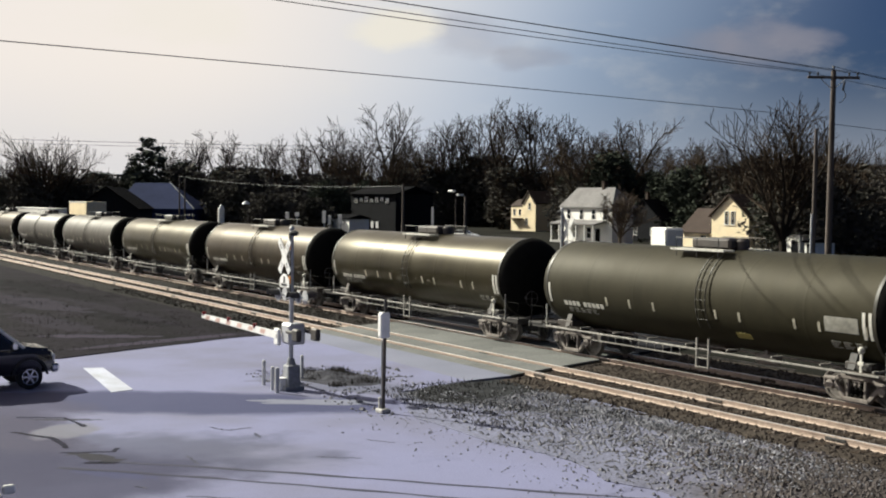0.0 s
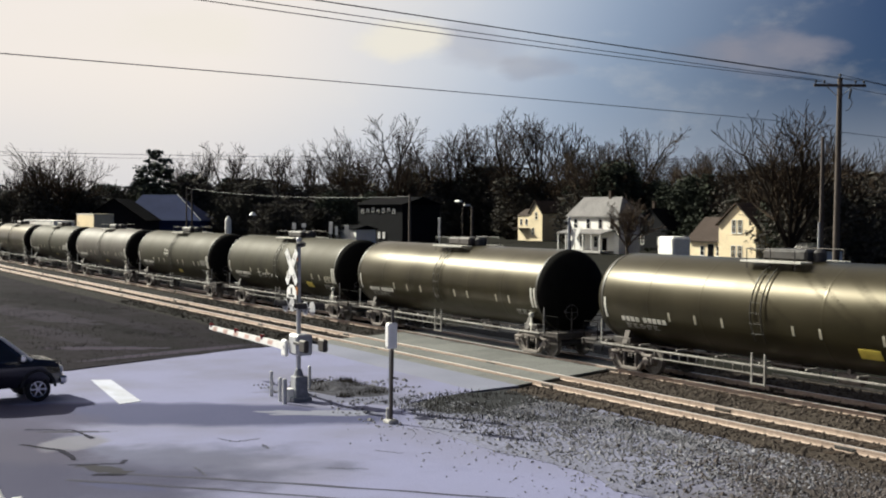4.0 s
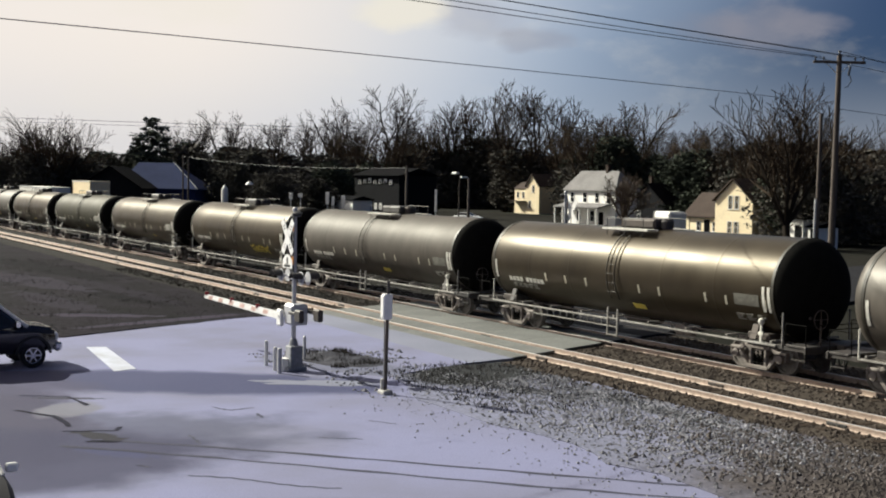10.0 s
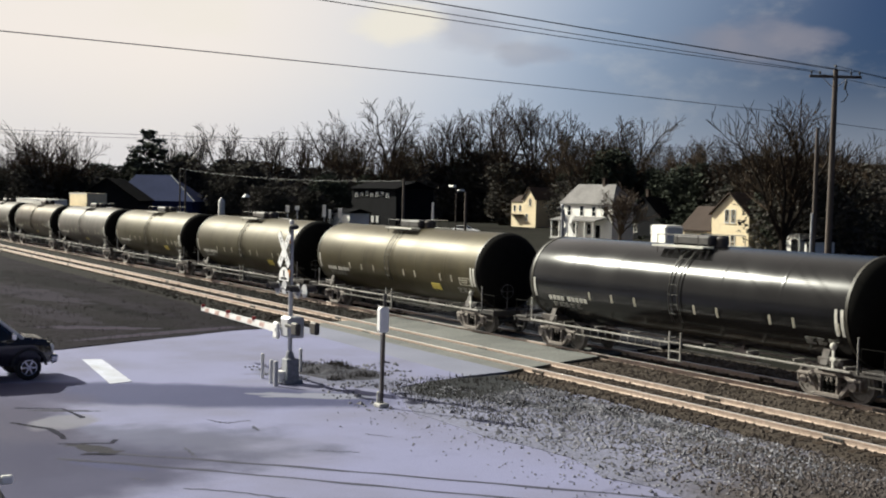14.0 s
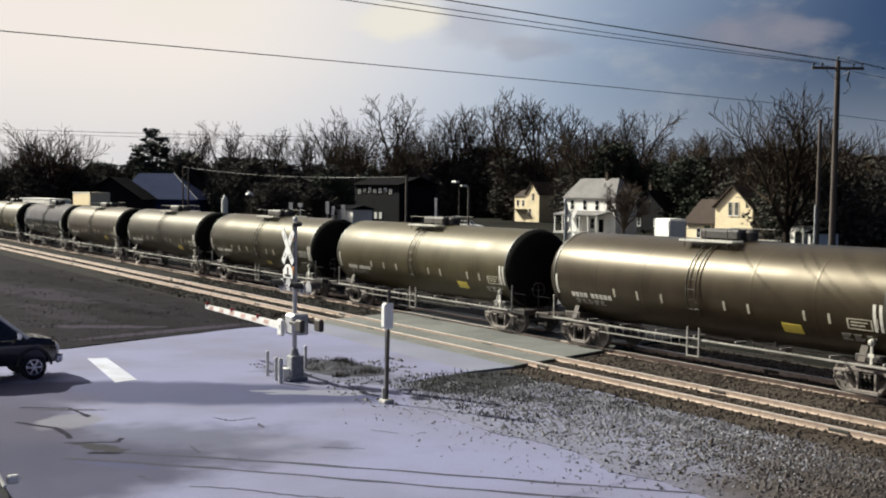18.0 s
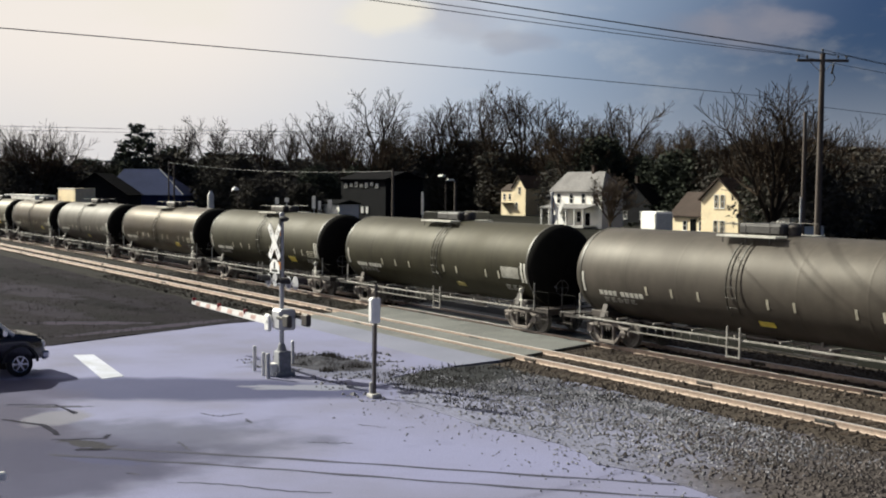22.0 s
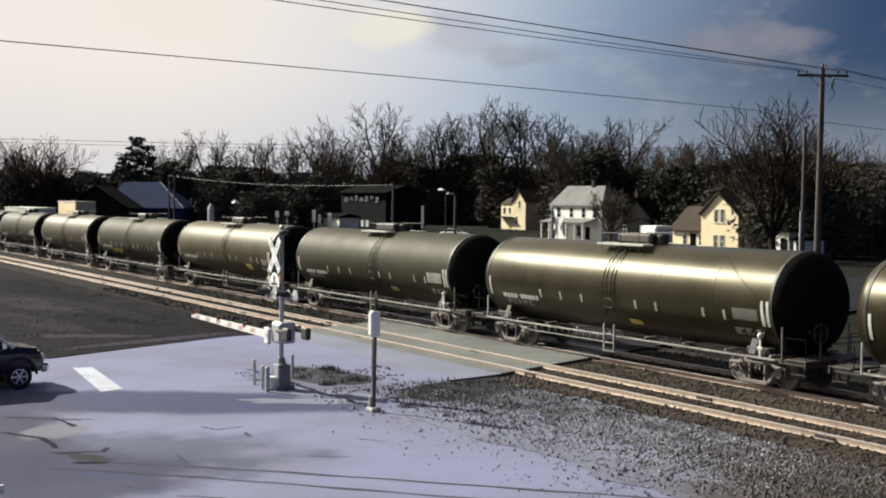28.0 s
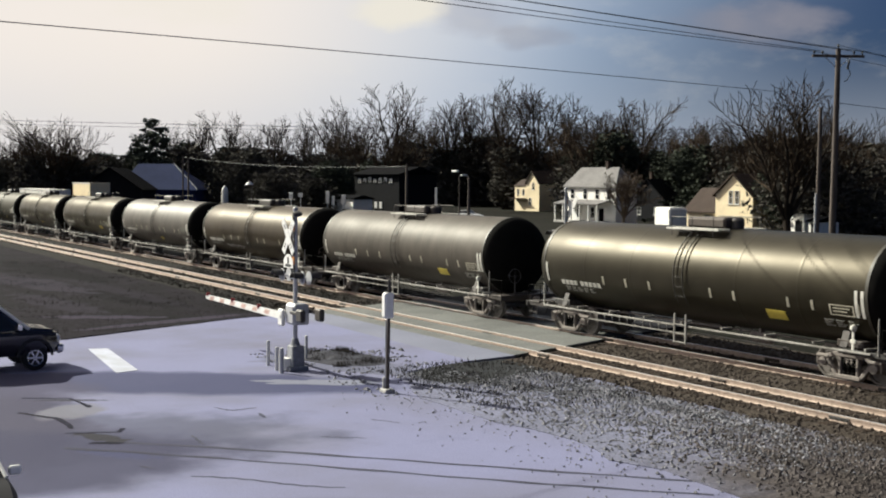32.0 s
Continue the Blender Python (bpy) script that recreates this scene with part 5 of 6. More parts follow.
for _ in range(60):
    tuft(rnd, s, -34.4 + rnd.uniform(-1.7, 1.7), 16.9 + rnd.uniform(-0.9, 0.9), 0.18, 0.3)
tagged(part("weeds", s, "weed"), "dead weeds on the dirt mound", "weeds", "", "stuff")
s = Shape()
for _ in range(600):
    x, y = rnd.uniform(-85, -43.5), rnd.uniform(7, 20.4)
    if x < -43.2 - max(0, (y - 10)) * 0.36 - 0.3:
        tuft(rnd, s, x, y, rnd.uniform(0.05, 0.16), 0.6, 8)
tagged(part("grass_tufts", s, "weed"), "trampled tufts of dead winter grass on the verge", "grass", "", "stuff")
s = Shape()
for _ in range(260):
    tuft(rnd, s, rnd.uniform(-32, -24), rnd.uniform(16.5, 21), rnd.uniform(0.05, 0.16), 0.4, 8)
tagged(part("grass_tufts", s, "weed"), "sparse dead grass in the gravel", "grass", "", "stuff")

# worn patches and marks on the lot
def blob(cx, cy, rx, ry, ang, seed, n=60):
    pts = []
    c, q = math.cos(radians(ang)), math.sin(radians(ang))
    for i in range(n):
        t = 2 * math.pi * i / n
        k = 1 + 0.5 * noise.noise(Vector((math.cos(t) * 1.3 + seed, math.sin(t) * 1.3, seed * 0.7))) + 0.3 * noise.noise(Vector((math.cos(t) * 5 + seed, math.sin(t) * 5, seed)))
        u, w = rx * k * math.cos(t), ry * k * math.sin(t)
        pts.append((cx + u * c - w * q, cy + u * q + w * c))
    return pts


for cx, cy, rx, ry, ang, mt, z, lab in ((-30.4, 14.4, 1.6, 0.5, 60, "asphalt_pale", 0.003, "pale gravelly patch in the asphalt"),):
    structure("asphalt_patch", sheet(blob(cx, cy, rx, ry, ang, cx * 0.7), z, 0.002), mt, lab, "asphalt patch")


def streak(pts, w, z):
    s = Shape()
    vs, fs = [], []
    for i, (x, y) in enumerate(pts):
        a = pts[max(0, i - 1)]
        b = pts[min(len(pts) - 1, i + 1)]
        d = Vector((b[0] - a[0], b[1] - a[1])).normalized()
        k = w * (0.7 + 0.6 * noise.noise(Vector((x, y, 3))))
        vs += [(x - d.y * k, y + d.x * k, z), (x + d.y * k, y - d.x * k, z)]
    for i in range(len(pts) - 1):
        fs.append((2 * i, 2 * i + 1, 2 * i + 3, 2 * i + 2))
    return s.add(vs, fs)


for (x0, y0), (x1, y1), w in (((-25.3, 7.4), (-14.75, 17.9), 0.085), ((-25.4, 6.1), (-15.9, 15.3), 0.085), ((-21.8, 7.6), (-19.6, 9.75), 0.05)):
    pts = [(x0 + (x1 - x0) * i / 48 + 0.03 * math.sin(i * 0.9), y0 + (y1 - y0) * i / 48 + 0.1 * math.sin(i * 0.13)) for i in range(49)]
    structure("tyre_mark", streak(pts, w, 0.004), "tar", "dark streak across the lot", "tyre mark")

# torn edges and tar blots round the broken patch of the lot
for pts, w in (([(-31.75, 6.6), (-31.55, 7.01), (-31.3, 7.35), (-31.2, 7.63), (-30.5, 7.72), (-29.95, 7.78), (-29.68, 7.8)], 0.1), ([(-25.6, 6.75), (-25.5, 6.95), (-25.38, 7.12), (-25.23, 7.33)], 0.11), ([(-26.85, 6.5), (-26.7, 6.85), (-26.6, 7.2), (-26.43, 7.56), (-26.9, 7.75)], 0.07), ([(-29.81, 6.1), (-29.2, 6.4), (-28.65, 6.74), (-27.9, 6.78), (-27.16, 6.76)], 0.09)):
    fine = []
    for (x0, y0), (x1, y1) in zip(pts, pts[1:]):
        fine += [(x0 + (x1 - x0) * k / 6 + 0.06 * noise.noise(Vector((x0 * 3 + k, y0, 1))), y0 + (y1 - y0) * k / 6 + 0.06 * noise.noise(Vector((x0 * 3 + k, y0, 8)))) for k in range(6)]
    structure("tar_blot", streak(fine, w, 0.005), "tar_dark", "black ragged tar blot in the asphalt", "tar blot")

# short open cracks in the lot
for i, ((x0, y0), (x1, y1)) in enumerate((((-28.24, 10.44), (-27.64, 10.67)), ((-27.64, 10.67), (-27.73, 11.33)), ((-27.02, 11.12), (-26.44, 11.03)), ((-23.85, 11.25), (-23.26, 12.05)), ((-23.01, 7.0), (-22.77, 7.17)), ((-25.36, 8.84), (-24.32, 8.75)), ((-25.05, 13.12), (-24.41, 13.52)))):
    n = 10
    pts = [(x0 + (x1 - x0) * k / n + 0.12 * noise.noise(Vector((k * 0.7, i, 0))), y0 + (y1 - y0) * k / n + 0.12 * noise.noise(Vector((k * 0.7, i, 5)))) for k in range(n + 1)]
    structure("asphalt_crack", streak(pts, 0.035, 0.005), "tar_thin", "short dark crack in the asphalt", "asphalt crack")

# ---- utility poles and wires ----
def utility_pole(x, y, h, label, arm=True, lean=0.0, r=0.19, arm_turn=59.0):
    p = thing("utility_pole", label, "utility pole", pose(x, y, 0, 0, lean, 0), "utility poles")
    part("pole", Shape().tube((0, 0, -0.1), (0, 0, h), r, r * 0.62, 12), "pole_wood", p, smooth=True)
    if arm:
        t = Euler((0, 0, radians(arm_turn))).to_matrix()
        a = part("crossarm", Shape().box(0, 0, h - 0.35, 2.5, 0.1, 0.13, 0.01, None), "pole_wood", p, "", pose(0, 0, 0, 0, 0, arm_turn))
        for k in (-1.15, -0.75, 0.75, 1.15):
            part("insulator", Shape().lathe([(h - 0.28, 0.025), (h - 0.2, 0.03), (h - 0.19, 0.06), (h - 0.12, 0.05), (h - 0.1, 0.02)], 10, "z", (k, 0, 0)), "black", a, smooth=True)
        part("insulator", Shape().lathe([(h, 0.03), (h + 0.1, 0.035), (h + 0.12, 0.07), (h + 0.2, 0.05)], 10), "black", p, smooth=True)
        for k in (-0.6, 0.6):
            part("brace", Shape().tube((k, 0.06, h - 0.4), (0, 0.1, h - 0.95), 0.02, n=6), "galv", p, "", pose(0, 0, 0, 0, 0, arm_turn))
        part("cutout", Shape().box(0.5, 0, h - 0.75, 0.09, 0.09, 0.45, 0.02, Euler((0, 0.2, 0)).to_matrix()).path([(0.5, 0, h - 0.9), (0.62, 0, h - 1.2), (0.45, 0, h - 1.5), (0.3, 0, h - 1.55)], 0.02), "black", p, "hanging fuse cutout and jumper wire", pose(0, 0, 0, 0, 0, arm_turn))
    return p


P1, P2 = (-40.39, 46.15), (-26.0, -11.75)
utility_pole(*P1, 12.15, "tall weathered wooden utility pole with crossarm", True, 0.6)
utility_pole(*P2, 11.75, "tall weathered wooden utility pole with crossarm", True, 0.0)
sp = utility_pole(-46.68, 52.12, 9.9, "shorter grey wooden pole beside the utility pole", False, 0.5, 0.15)
part("conduit", Shape().tube((-0.02, -0.17, 0), (-0.02, -0.13, 5.2), 0.07, n=8), "galv", sp, "pale conduit on the pole")


def wire(a, b, sag, r=0.014, n=28, label="thin black overhead wire between poles"):
    a, b = Vector(a), Vector(b)
    pts = []
    for i in range(n + 1):
        t = i / n
        p = a.lerp(b, t)
        p.z -= sag * 4 * t * (1 - t)
        pts.append(p)
    w = Shape().cable(pts, r)
    ob = part("overhead_wire", w, "wire", None, "", None, True)
    return tagged(ob, label, "overhead wire", "overhead wires")


ca, sa = math.cos(radians(59)), math.sin(radians(59))
for k, sag in ((-1.15, 0.26), (-0.75, 0.12), (0.75, 0.05), (1.15, 0.1)):
    wire((P1[0] + k * ca, P1[1] + k * sa, 12.05), (P2[0] + k * ca, P2[1] + k * sa, 11.5), sag, 0.015)
wire((P1[0], P1[1] - 0.2, 9.85), (P2[0], P2[1] + 0.2, 8.98), -0.1, 0.014, 28, "thin black communication cable between poles")
for k in (-1.15, 1.15, 0.0):
    wire((P1[0] + k * ca, P1[1] + k * sa, 12.05 if k else 12.35), (P1[0] - 4.0 + k * ca, P1[1] + 46 + k * sa, 11.8), 0.7, 0.014)
wire((P1[0], P1[1], 9.6), (-36.0, 92.0, 8.8), 0.5, 0.014)


def spot(px, depth, k):
    """A spot on a line of sight across the plan: px counts to the right over the view's width."""
    f, r = Vector((-0.8564, 0.5163)), Vector((0.5163, 0.8564))
    p = f * depth + r * ((px - 784) / 2144 * depth)
    return (p.x, p.y, k)


# ---- houses ----
def window(wall_parent, x, z, w, h, face, depth=0.0, name="window"):
    """A framed window on a wall; face: the pose whose -y looks out of the wall."""
    fr = Shape()
    t = 0.05
    fr.box(0, -0.02, h / 2, w + 2 * t, 0.08, t).box(0, -0.02, -h / 2, w + 2 * t, 0.08, t)
    fr.box(-w / 2 - t / 2, -0.02, 0, t, 0.08, h).box(w / 2 + t / 2, -0.02, 0, t, 0.08, h).box(0, -0.02, 0, w, 0.05, 0.05)
    f = part(name, fr, "white", wall_parent, "white-framed window", face @ pose(x, 0, z))
    part("pane", Shape().box(0, 0.0, 0, w, 0.02, h), "glass", f)
    part("sill", Shape().box(0, -0.06, -h / 2 - t, w + 0.3, 0.14, 0.05), "white", f)
    return f


def gable_block(parent, w, d, eave, ridge, wall, roof, over=0.35, name="wall", courses=True):
    """A block with its gable looking along -y: w wide in x, d deep in y."""
    out = [(-w / 2, 0), (w / 2, 0), (w / 2, eave), (0, ridge), (-w / 2, eave)]
    wl_ = part(name, Shape().prism(out, 0, d, "y"), wall, parent)
    if courses:
        s = Shape()
        z = 0.25
        while z < ridge - 0.3:
            hw = w / 2 if z < eave else w / 2 * (ridge - z) / (ridge - eave)
            s.box(0, -0.012, z, hw * 2, 0.024, 0.03)
            if z < eave:
                s.box(-w / 2 - 0.012, d / 2, z, 0.024, d, 0.03).box(w / 2 + 0.012, d / 2, z, 0.024, d, 0.03)
            z += 0.25
        part("clapboard_edge", s, wall, wl_)
    slope = math.atan2(ridge - eave, w / 2)
    L = math.hypot(ridge - eave, w / 2) + over
    for sd in (-1, 1):
        th = 0.14
        c = Vector((sd * (w / 4 + over / 2 * math.cos(slope)), d / 2, (eave + ridge) / 2 - over / 2 * math.sin(slope) + th / 2 + 0.02))
        r = part("roof", Shape().box(c.x, c.y, c.z, L, d + 2 * over, th, 0.0, Euler((0, sd * slope, 0)).to_matrix()), roof, parent)
        s = Shape()
        nrow = max(3, int(L / 0.4))
        for k in range(nrow):
            u = -L / 2 + (k + 0.5) * L / nrow
            p = Euler((0, sd * slope, 0)).to_matrix() @ Vector((u, 0, th / 2 + 0.008))
            s.box(c.x + p.x, c.y, c.z + p.z, L / nrow * 0.5, d + 2 * over, 0.016, 0.0, Euler((0, sd * slope, 0)).to_matrix())
        part("shingle_course", s, roof, r)
    return wl_


def chimney(parent, x, y, z0, z1, mat="roof_brown"):
    part("chimney", Shape().box(x, y, (z0 + z1) / 2, 0.55, 0.55, z1 - z0, 0.02).box(x, y, z1, 0.68, 0.68, 0.12), mat, parent)


# cream house with a front gable and a lower wing
h = thing("house", "cream clapboard house with steep front gable and brown-roofed wing", "house", pose(-101.8, 100.0, 0), "houses")
gw = gable_block(h, 5.9, 8.0, 4.5, 6.85, "siding_cream", "roof_brown")
for x in (-0.5, 0.5):
    window(gw, x, 4.25, 0.6, 1.5, pose(0, 0, 0))
for x in (-0.55, 0.5):
    window(gw, x, 1.35, 0.65, 1.4, pose(0, 0, 0))
wing = Shape().prism([(0.6, 0), (6.0, 0), (6.0, 2.5), (3.3, 5.1), (0.6, 2.5)], -8.5, -2.95, "x")
ww = part("wing", wing, "siding_cream", h)
part("wing_roof", Shape().prism([(0.2, 2.32), (0.2, 2.5), (3.3, 5.32), (3.3, 5.14)], -8.8, -2.9, "x"), "roof_brown", h, "brown shingled wing roof")
part("wing_roof", Shape().prism([(3.3, 5.14), (3.3, 5.32), (6.4, 2.5), (6.4, 2.32)], -8.8, -2.9, "x"), "roof_brown", h, "brown shingled wing roof")
for x in (-6.3, -3.6):
    window(ww, x, 1.3, 0.6, 1.1, pose(0, 0.6, 0))
part("door", Shape().box(-4.9, 0.58, 1.05, 0.95, 0.06, 2.1, 0.01), "roof_dark", ww, "dark front door")
chimney(h, -4.4, 3.2, 4.6, 5.9)

# white shed by the cream house
h = thing("shed", "low white box-shaped shed with rounded corners beside the house", "shed", pose(-95.5, 83.7, 0, 0, 0, -8), "")
part("wall", Shape().box(0, 1.1, 1.62, 2.9, 2.2, 3.25, 0.16), "siding_white", h)
part("roof", Shape().box(0, 1.1, 3.26, 2.6, 1.9, 0.1, 0.04), "siding_white", h)
part("door", Shape().box(0.9, -0.02, 1.0, 1.1, 0.06, 2.0, 0.01), "siding_white", h)

# white two-storey house with hipped roof and porch
h = thing("house", "white two-storey house with grey hipped roof and front porch", "house", pose(-138.5, 107.9, 0), "houses")
w, d, e, rz = 11.5, 3.8, 5.3, 8.1
wv = part("wall", Shape().box(0, d / 2, e / 2, w, d, e, 0.01), "siding_white", h)
hip = [(-w / 2 - 0.4, -0.4, e), (w / 2 + 0.4, -0.4, e), (w / 2 + 0.4, d + 0.4, e), (-w / 2 - 0.4, d + 0.4, e), (-w / 2 + 1.1, d / 2, rz), (w / 2 - 1.6, d / 2, rz)]
part("roof", Shape().add(hip + [(x, y, z - 0.16) for x, y, z in hip[:4]], [(0, 1, 5, 4), (1, 2, 5), (2, 3, 4, 5), (3, 0, 4), (0, 6, 7, 1), (1, 7, 8, 2), (2, 8, 9, 3), (3, 9, 6, 0), (9, 8, 7, 6)]), "roof_grey", h)
for x in (-4.2, -1.2, 1.6, 4.2):
    window(wv, x, 4.2, 0.8, 1.4, pose(0, 0, 0))
for x in (-2.6, 0.6):
    window(wv, x, 1.6, 0.9, 1.5, pose(0, 0, 0))
part("door", Shape().box(2.6, -0.03, 1.15, 1.0, 0.07, 2.1, 0.01), "roof_dark", wv, "dark front door")
part("porch_roof", Shape().prism([(-2.4, 2.75), (0.1, 3.3), (0.1, 3.45), (-2.4, 2.9)], -w / 2, w / 2 - 1.0, "x"), "roof_grey", h)
for x in (-5.5, -3.6, -1.6, 0.4, 2.4, 4.3):
    part("porch_post", Shape().box(x, -2.2, 1.5, 0.18, 0.18, 2.6, 0.02), "white", h)
part("porch_floor", Shape().box(-0.5, -1.2, 0.25, w - 1.2, 2.4, 0.3, 0.02), "concrete", h)
chimney(h, 1.6, d / 2, 7.6, 8.9)

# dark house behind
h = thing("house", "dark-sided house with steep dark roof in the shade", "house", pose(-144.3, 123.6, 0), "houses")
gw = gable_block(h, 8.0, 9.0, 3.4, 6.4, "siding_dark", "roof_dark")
for x in (-2, 2):
    window(gw, x, 1.6, 0.8, 1.2, pose(0, 0, 0))
chimney(h, -1.5, 2.0, 5.2, 7.6)

# pale gabled house far along the road
h = thing("house", "pale yellow gabled house far along the road", "house", pose(-205.0, 144.7, 0), "houses")
gw = gable_block(h, 4.6, 9.0, 5.8, 8.2, "siding_cream", "roof_brown")
window(gw, 0.2, 5.2, 0.8, 1.4, pose(0, 0, 0))
window(gw, -0.9, 2.0, 0.8, 1.4, pose(0, 0, 0))
s2 = part("side_wing", Shape().box(-4.5, 2.2, 2.6, 4.6, 4.0, 5.2, 0.01), "siding_cream", h)
part("wing_roof", Shape().prism([(0.0, 5.2), (4.4, 5.2), (2.2, 6.6)], -7.0, -2.2, "x"), "roof_brown", h, "red-brown wing roof")
for x in (-5.6, -3.6):
    window(s2, x, 3.9, 0.7, 1.2, pose(0, 0.2, 0))
part("porch_roof", Shape().box(-4.4, -0.5, 2.6, 4.6, 1.6, 0.16), "roof_brown", h)

# long dark building with a row of white windows
h = thing("building", "long dark building with a row of bright white windows", "building", pose(-178.9, 94.5, 0, 0, 0, 10), "houses")
wv = part("wall", Shape().box(0, 4, 3.5, 12.0, 8, 7.0, 0.01), "siding_dark", h)
part("roof", Shape().prism([(-0.5, 7.0), (8.5, 7.0), (4.0, 8.3)], -6.4, 6.4, "x"), "roof_dark", h)
for i in range(7):
    f = part("window", Shape().box(-4.6 + i * 1.4, -0.04, 5.9 + 0.12 * (i % 3), 0.7, 0.1, 0.8 - 0.18 * (i % 2)), "white", wv, "white window shutter")
    part("pane", Shape().box(-4.6 + i * 1.4, -0.1, 5.75 + 0.12 * (i % 3), 0.36, 0.03, 0.34), "glass", f)
for i in range(3):
    part("window", Shape().box(-1.4 + i * 1.3, -0.04, 1.9, 0.7, 0.1, 1.1), "white", wv, "white window shutter")

# blue metal building and dark barn
h = thing("building", "navy blue metal building with a low hipped roof", "building", pose(-194.5, 62.0, 0, 0, 0, 56), "houses")
wv = part("wall", Shape().box(0, 5.5, 2.1, 13.0, 11, 4.2, 0.02), "siding_blue", h)
hip = [(-6.9, -0.4, 4.2), (6.9, -0.4, 4.2), (6.9, 11.4, 4.2), (-6.9, 11.4, 4.2), (-4.6, 5.5, 8.5), (1.4, 5.5, 8.5)]
rf = part("roof", Shape().add(hip + [(x, y, z - 0.2) for x, y, z in hip[:4]], [(0, 1, 5, 4), (1, 2, 5), (2, 3, 4, 5), (3, 0, 4), (0, 6, 7, 1), (1, 7, 8, 2), (2, 8, 9, 3), (3, 9, 6, 0), (9, 8, 7, 6)]), "roof_blue", h)
part("roof_edge", Shape().tube((1.4, 5.5, 8.56), (6.9, -0.4, 4.26), 0.07, n=6), "base_grey", rf, "pale roof edge")
for i in range(14):
    part("siding_rib", Shape().box(-6.2 + i * 0.95, -0.02, 2.1, 0.06, 0.04, 4.0), "siding_blue", wv)
h = thing("barn", "dark weathered barn with a black gabled roof", "barn", pose(-180.5, 50.5, 0, 0, 0, 62), "houses")
gable_block(h, 9, 12, 4.3, 7.4, "siding_dark", "roof_dark", 0.4, "wall", False)

# box trailers beyond the tracks
for x, y, w, label, mt, rz, zt in ((-156.2, 40.0, 8.4, "cream box trailer parked beyond the tracks", "siding_cream", 0, 5.3), (-160, 35.0, 17, "long white box trailer parked beyond the tracks", "siding_white", 0, 4.45)):
    h = thing("box_trailer", label, "trailer", pose(x, y, 0, 0, 0, rz), "trailers")
    bd = part("body", Shape().box(0, 1.25, (zt + 1.2) / 2, w, 2.5, zt - 1.2, 0.04), mt, h)
    part("roof_rail", Shape().box(0, -0.02, zt - 0.08, w, 0.06, 0.14), "galv", bd)
    s = Shape()
    for i in range(int(w / 0.6)):
        s.box(-w / 2 + 0.3 + i * 0.6, -0.015, (zt + 1.2) / 2, 0.06, 0.03, zt - 1.5)
    part("side_rib", s, mt, bd)
    for k in (-0.35, 0.32):
        for yy in (0.2, 2.3):
            part("wheel", Shape().lathe([(yy - 0.13, 0.4), (yy - 0.11, 0.5), (yy + 0.11, 0.5), (yy + 0.13, 0.4)], 16, "y", (k * w, 0, 0.5)), "rubber", h, smooth=True)
    part("chassis", Shape().box(0, 1.25, 1.05, w * 0.95, 0.9, 0.3), "steel_dark", h)

for (px, dp), w, zt in (((595, 168), 9.0, 3.3), ((1405, 128), 2.2, 2.7), ((1436, 118), 1.1, 2.1)):
    x, y, _ = spot(px, dp, 1)
    h = thing("shed", "small white shed half hidden beyond the tracks", "shed", pose(x, y, 0), "sheds")
    part("wall", Shape().box(0, 1.5, zt / 2, w, 3, zt, 0.01), "siding_white", h)
    part("roof", Shape().prism([(-0.25, zt), (3.25, zt), (3.25, zt + 0.15), (1.5, zt + 0.6), (-0.25, zt + 0.15)], -w / 2 - 0.2, w / 2 + 0.2, "x"), "roof_dark", h)
    part("door", Shape().box(w * 0.2, -0.03, 1.0, 0.9, 0.06, 2.0), "siding_dark", h)
x, y, _ = spot(394, 190, 1)
h = thing("storage_tank", "slim white upright storage tank beyond the tracks", "storage tank", pose(x, y, 0))
part("body", Shape().lathe([(0, 0.5), (4.1, 0.5), (4.4, 0.46), (5.0, 0.08)], 16), "white", h, "", None, True)
part("leg_ring", Shape().lathe([(0, 0.56), (0.3, 0.56)], 16), "steel_dark", h)

# small white boards and a yard lamp beyond the train
# the last, tall narrow board stands in for a slim pale post
for px, dp, zb, w, hgt in ((511, 150, 3.9, 0.6, 0.8), (528, 150, 4.0, 0.7, 0.5), (576, 160, 3.6, 0.6, 1.6), (586, 160, 3.2, 0.5, 1.2), (604, 162, 3.3, 0.7, 1.3), (768, 172, 3.4, 0.4, 3.2)):
    x, y, _ = spot(px, dp, 1)
    b = thing("sign_board", "small white board on a post beyond the tracks", "sign", pose(x, y, 0, 0, 0, 25), "sign boards")
    part("post", Shape().tube((0, 0.05, 0), (0, 0.05, zb), 0.06, n=8), "galv", b)
    part("board", Shape().box(0, 0, zb, w, 0.05, hgt, 0.01), "white", b)
x, y, _ = spot(442, 150, 1)
p = thing("street_lamp", "yard lamp with a white hood beyond the tracks", "street lamp", pose(x, y, 0), "street poles")
part("pole", Shape().tube((0, 0, 0), (0, 0, 5.3), 0.08, 0.06, 8), "pole_wood", p, smooth=True)
part("lamp_head", Shape().lathe([(5.2, 0.5), (5.3, 0.45), (5.6, 0.15)], 14, "z", (-0.3, -0.2, 0)), "white", p, "white lamp hood", smooth=True)
x, y, _ = spot(809, 165, 1)
p = thing("street_lamp", "street lamp with a pale head before the trees", "street lamp", pose(x, y, 0), "street poles")
part("pole", Shape().tube((0, 0, 0), (0, 0, 7.2), 0.1, 0.07, 8), "pole_wood", p, smooth=True)
part("lamp_head", Shape().box(-0.6, -0.3, 7.25, 1.3, 0.5, 0.3, 0.08), "white", p, "pale lamp head")

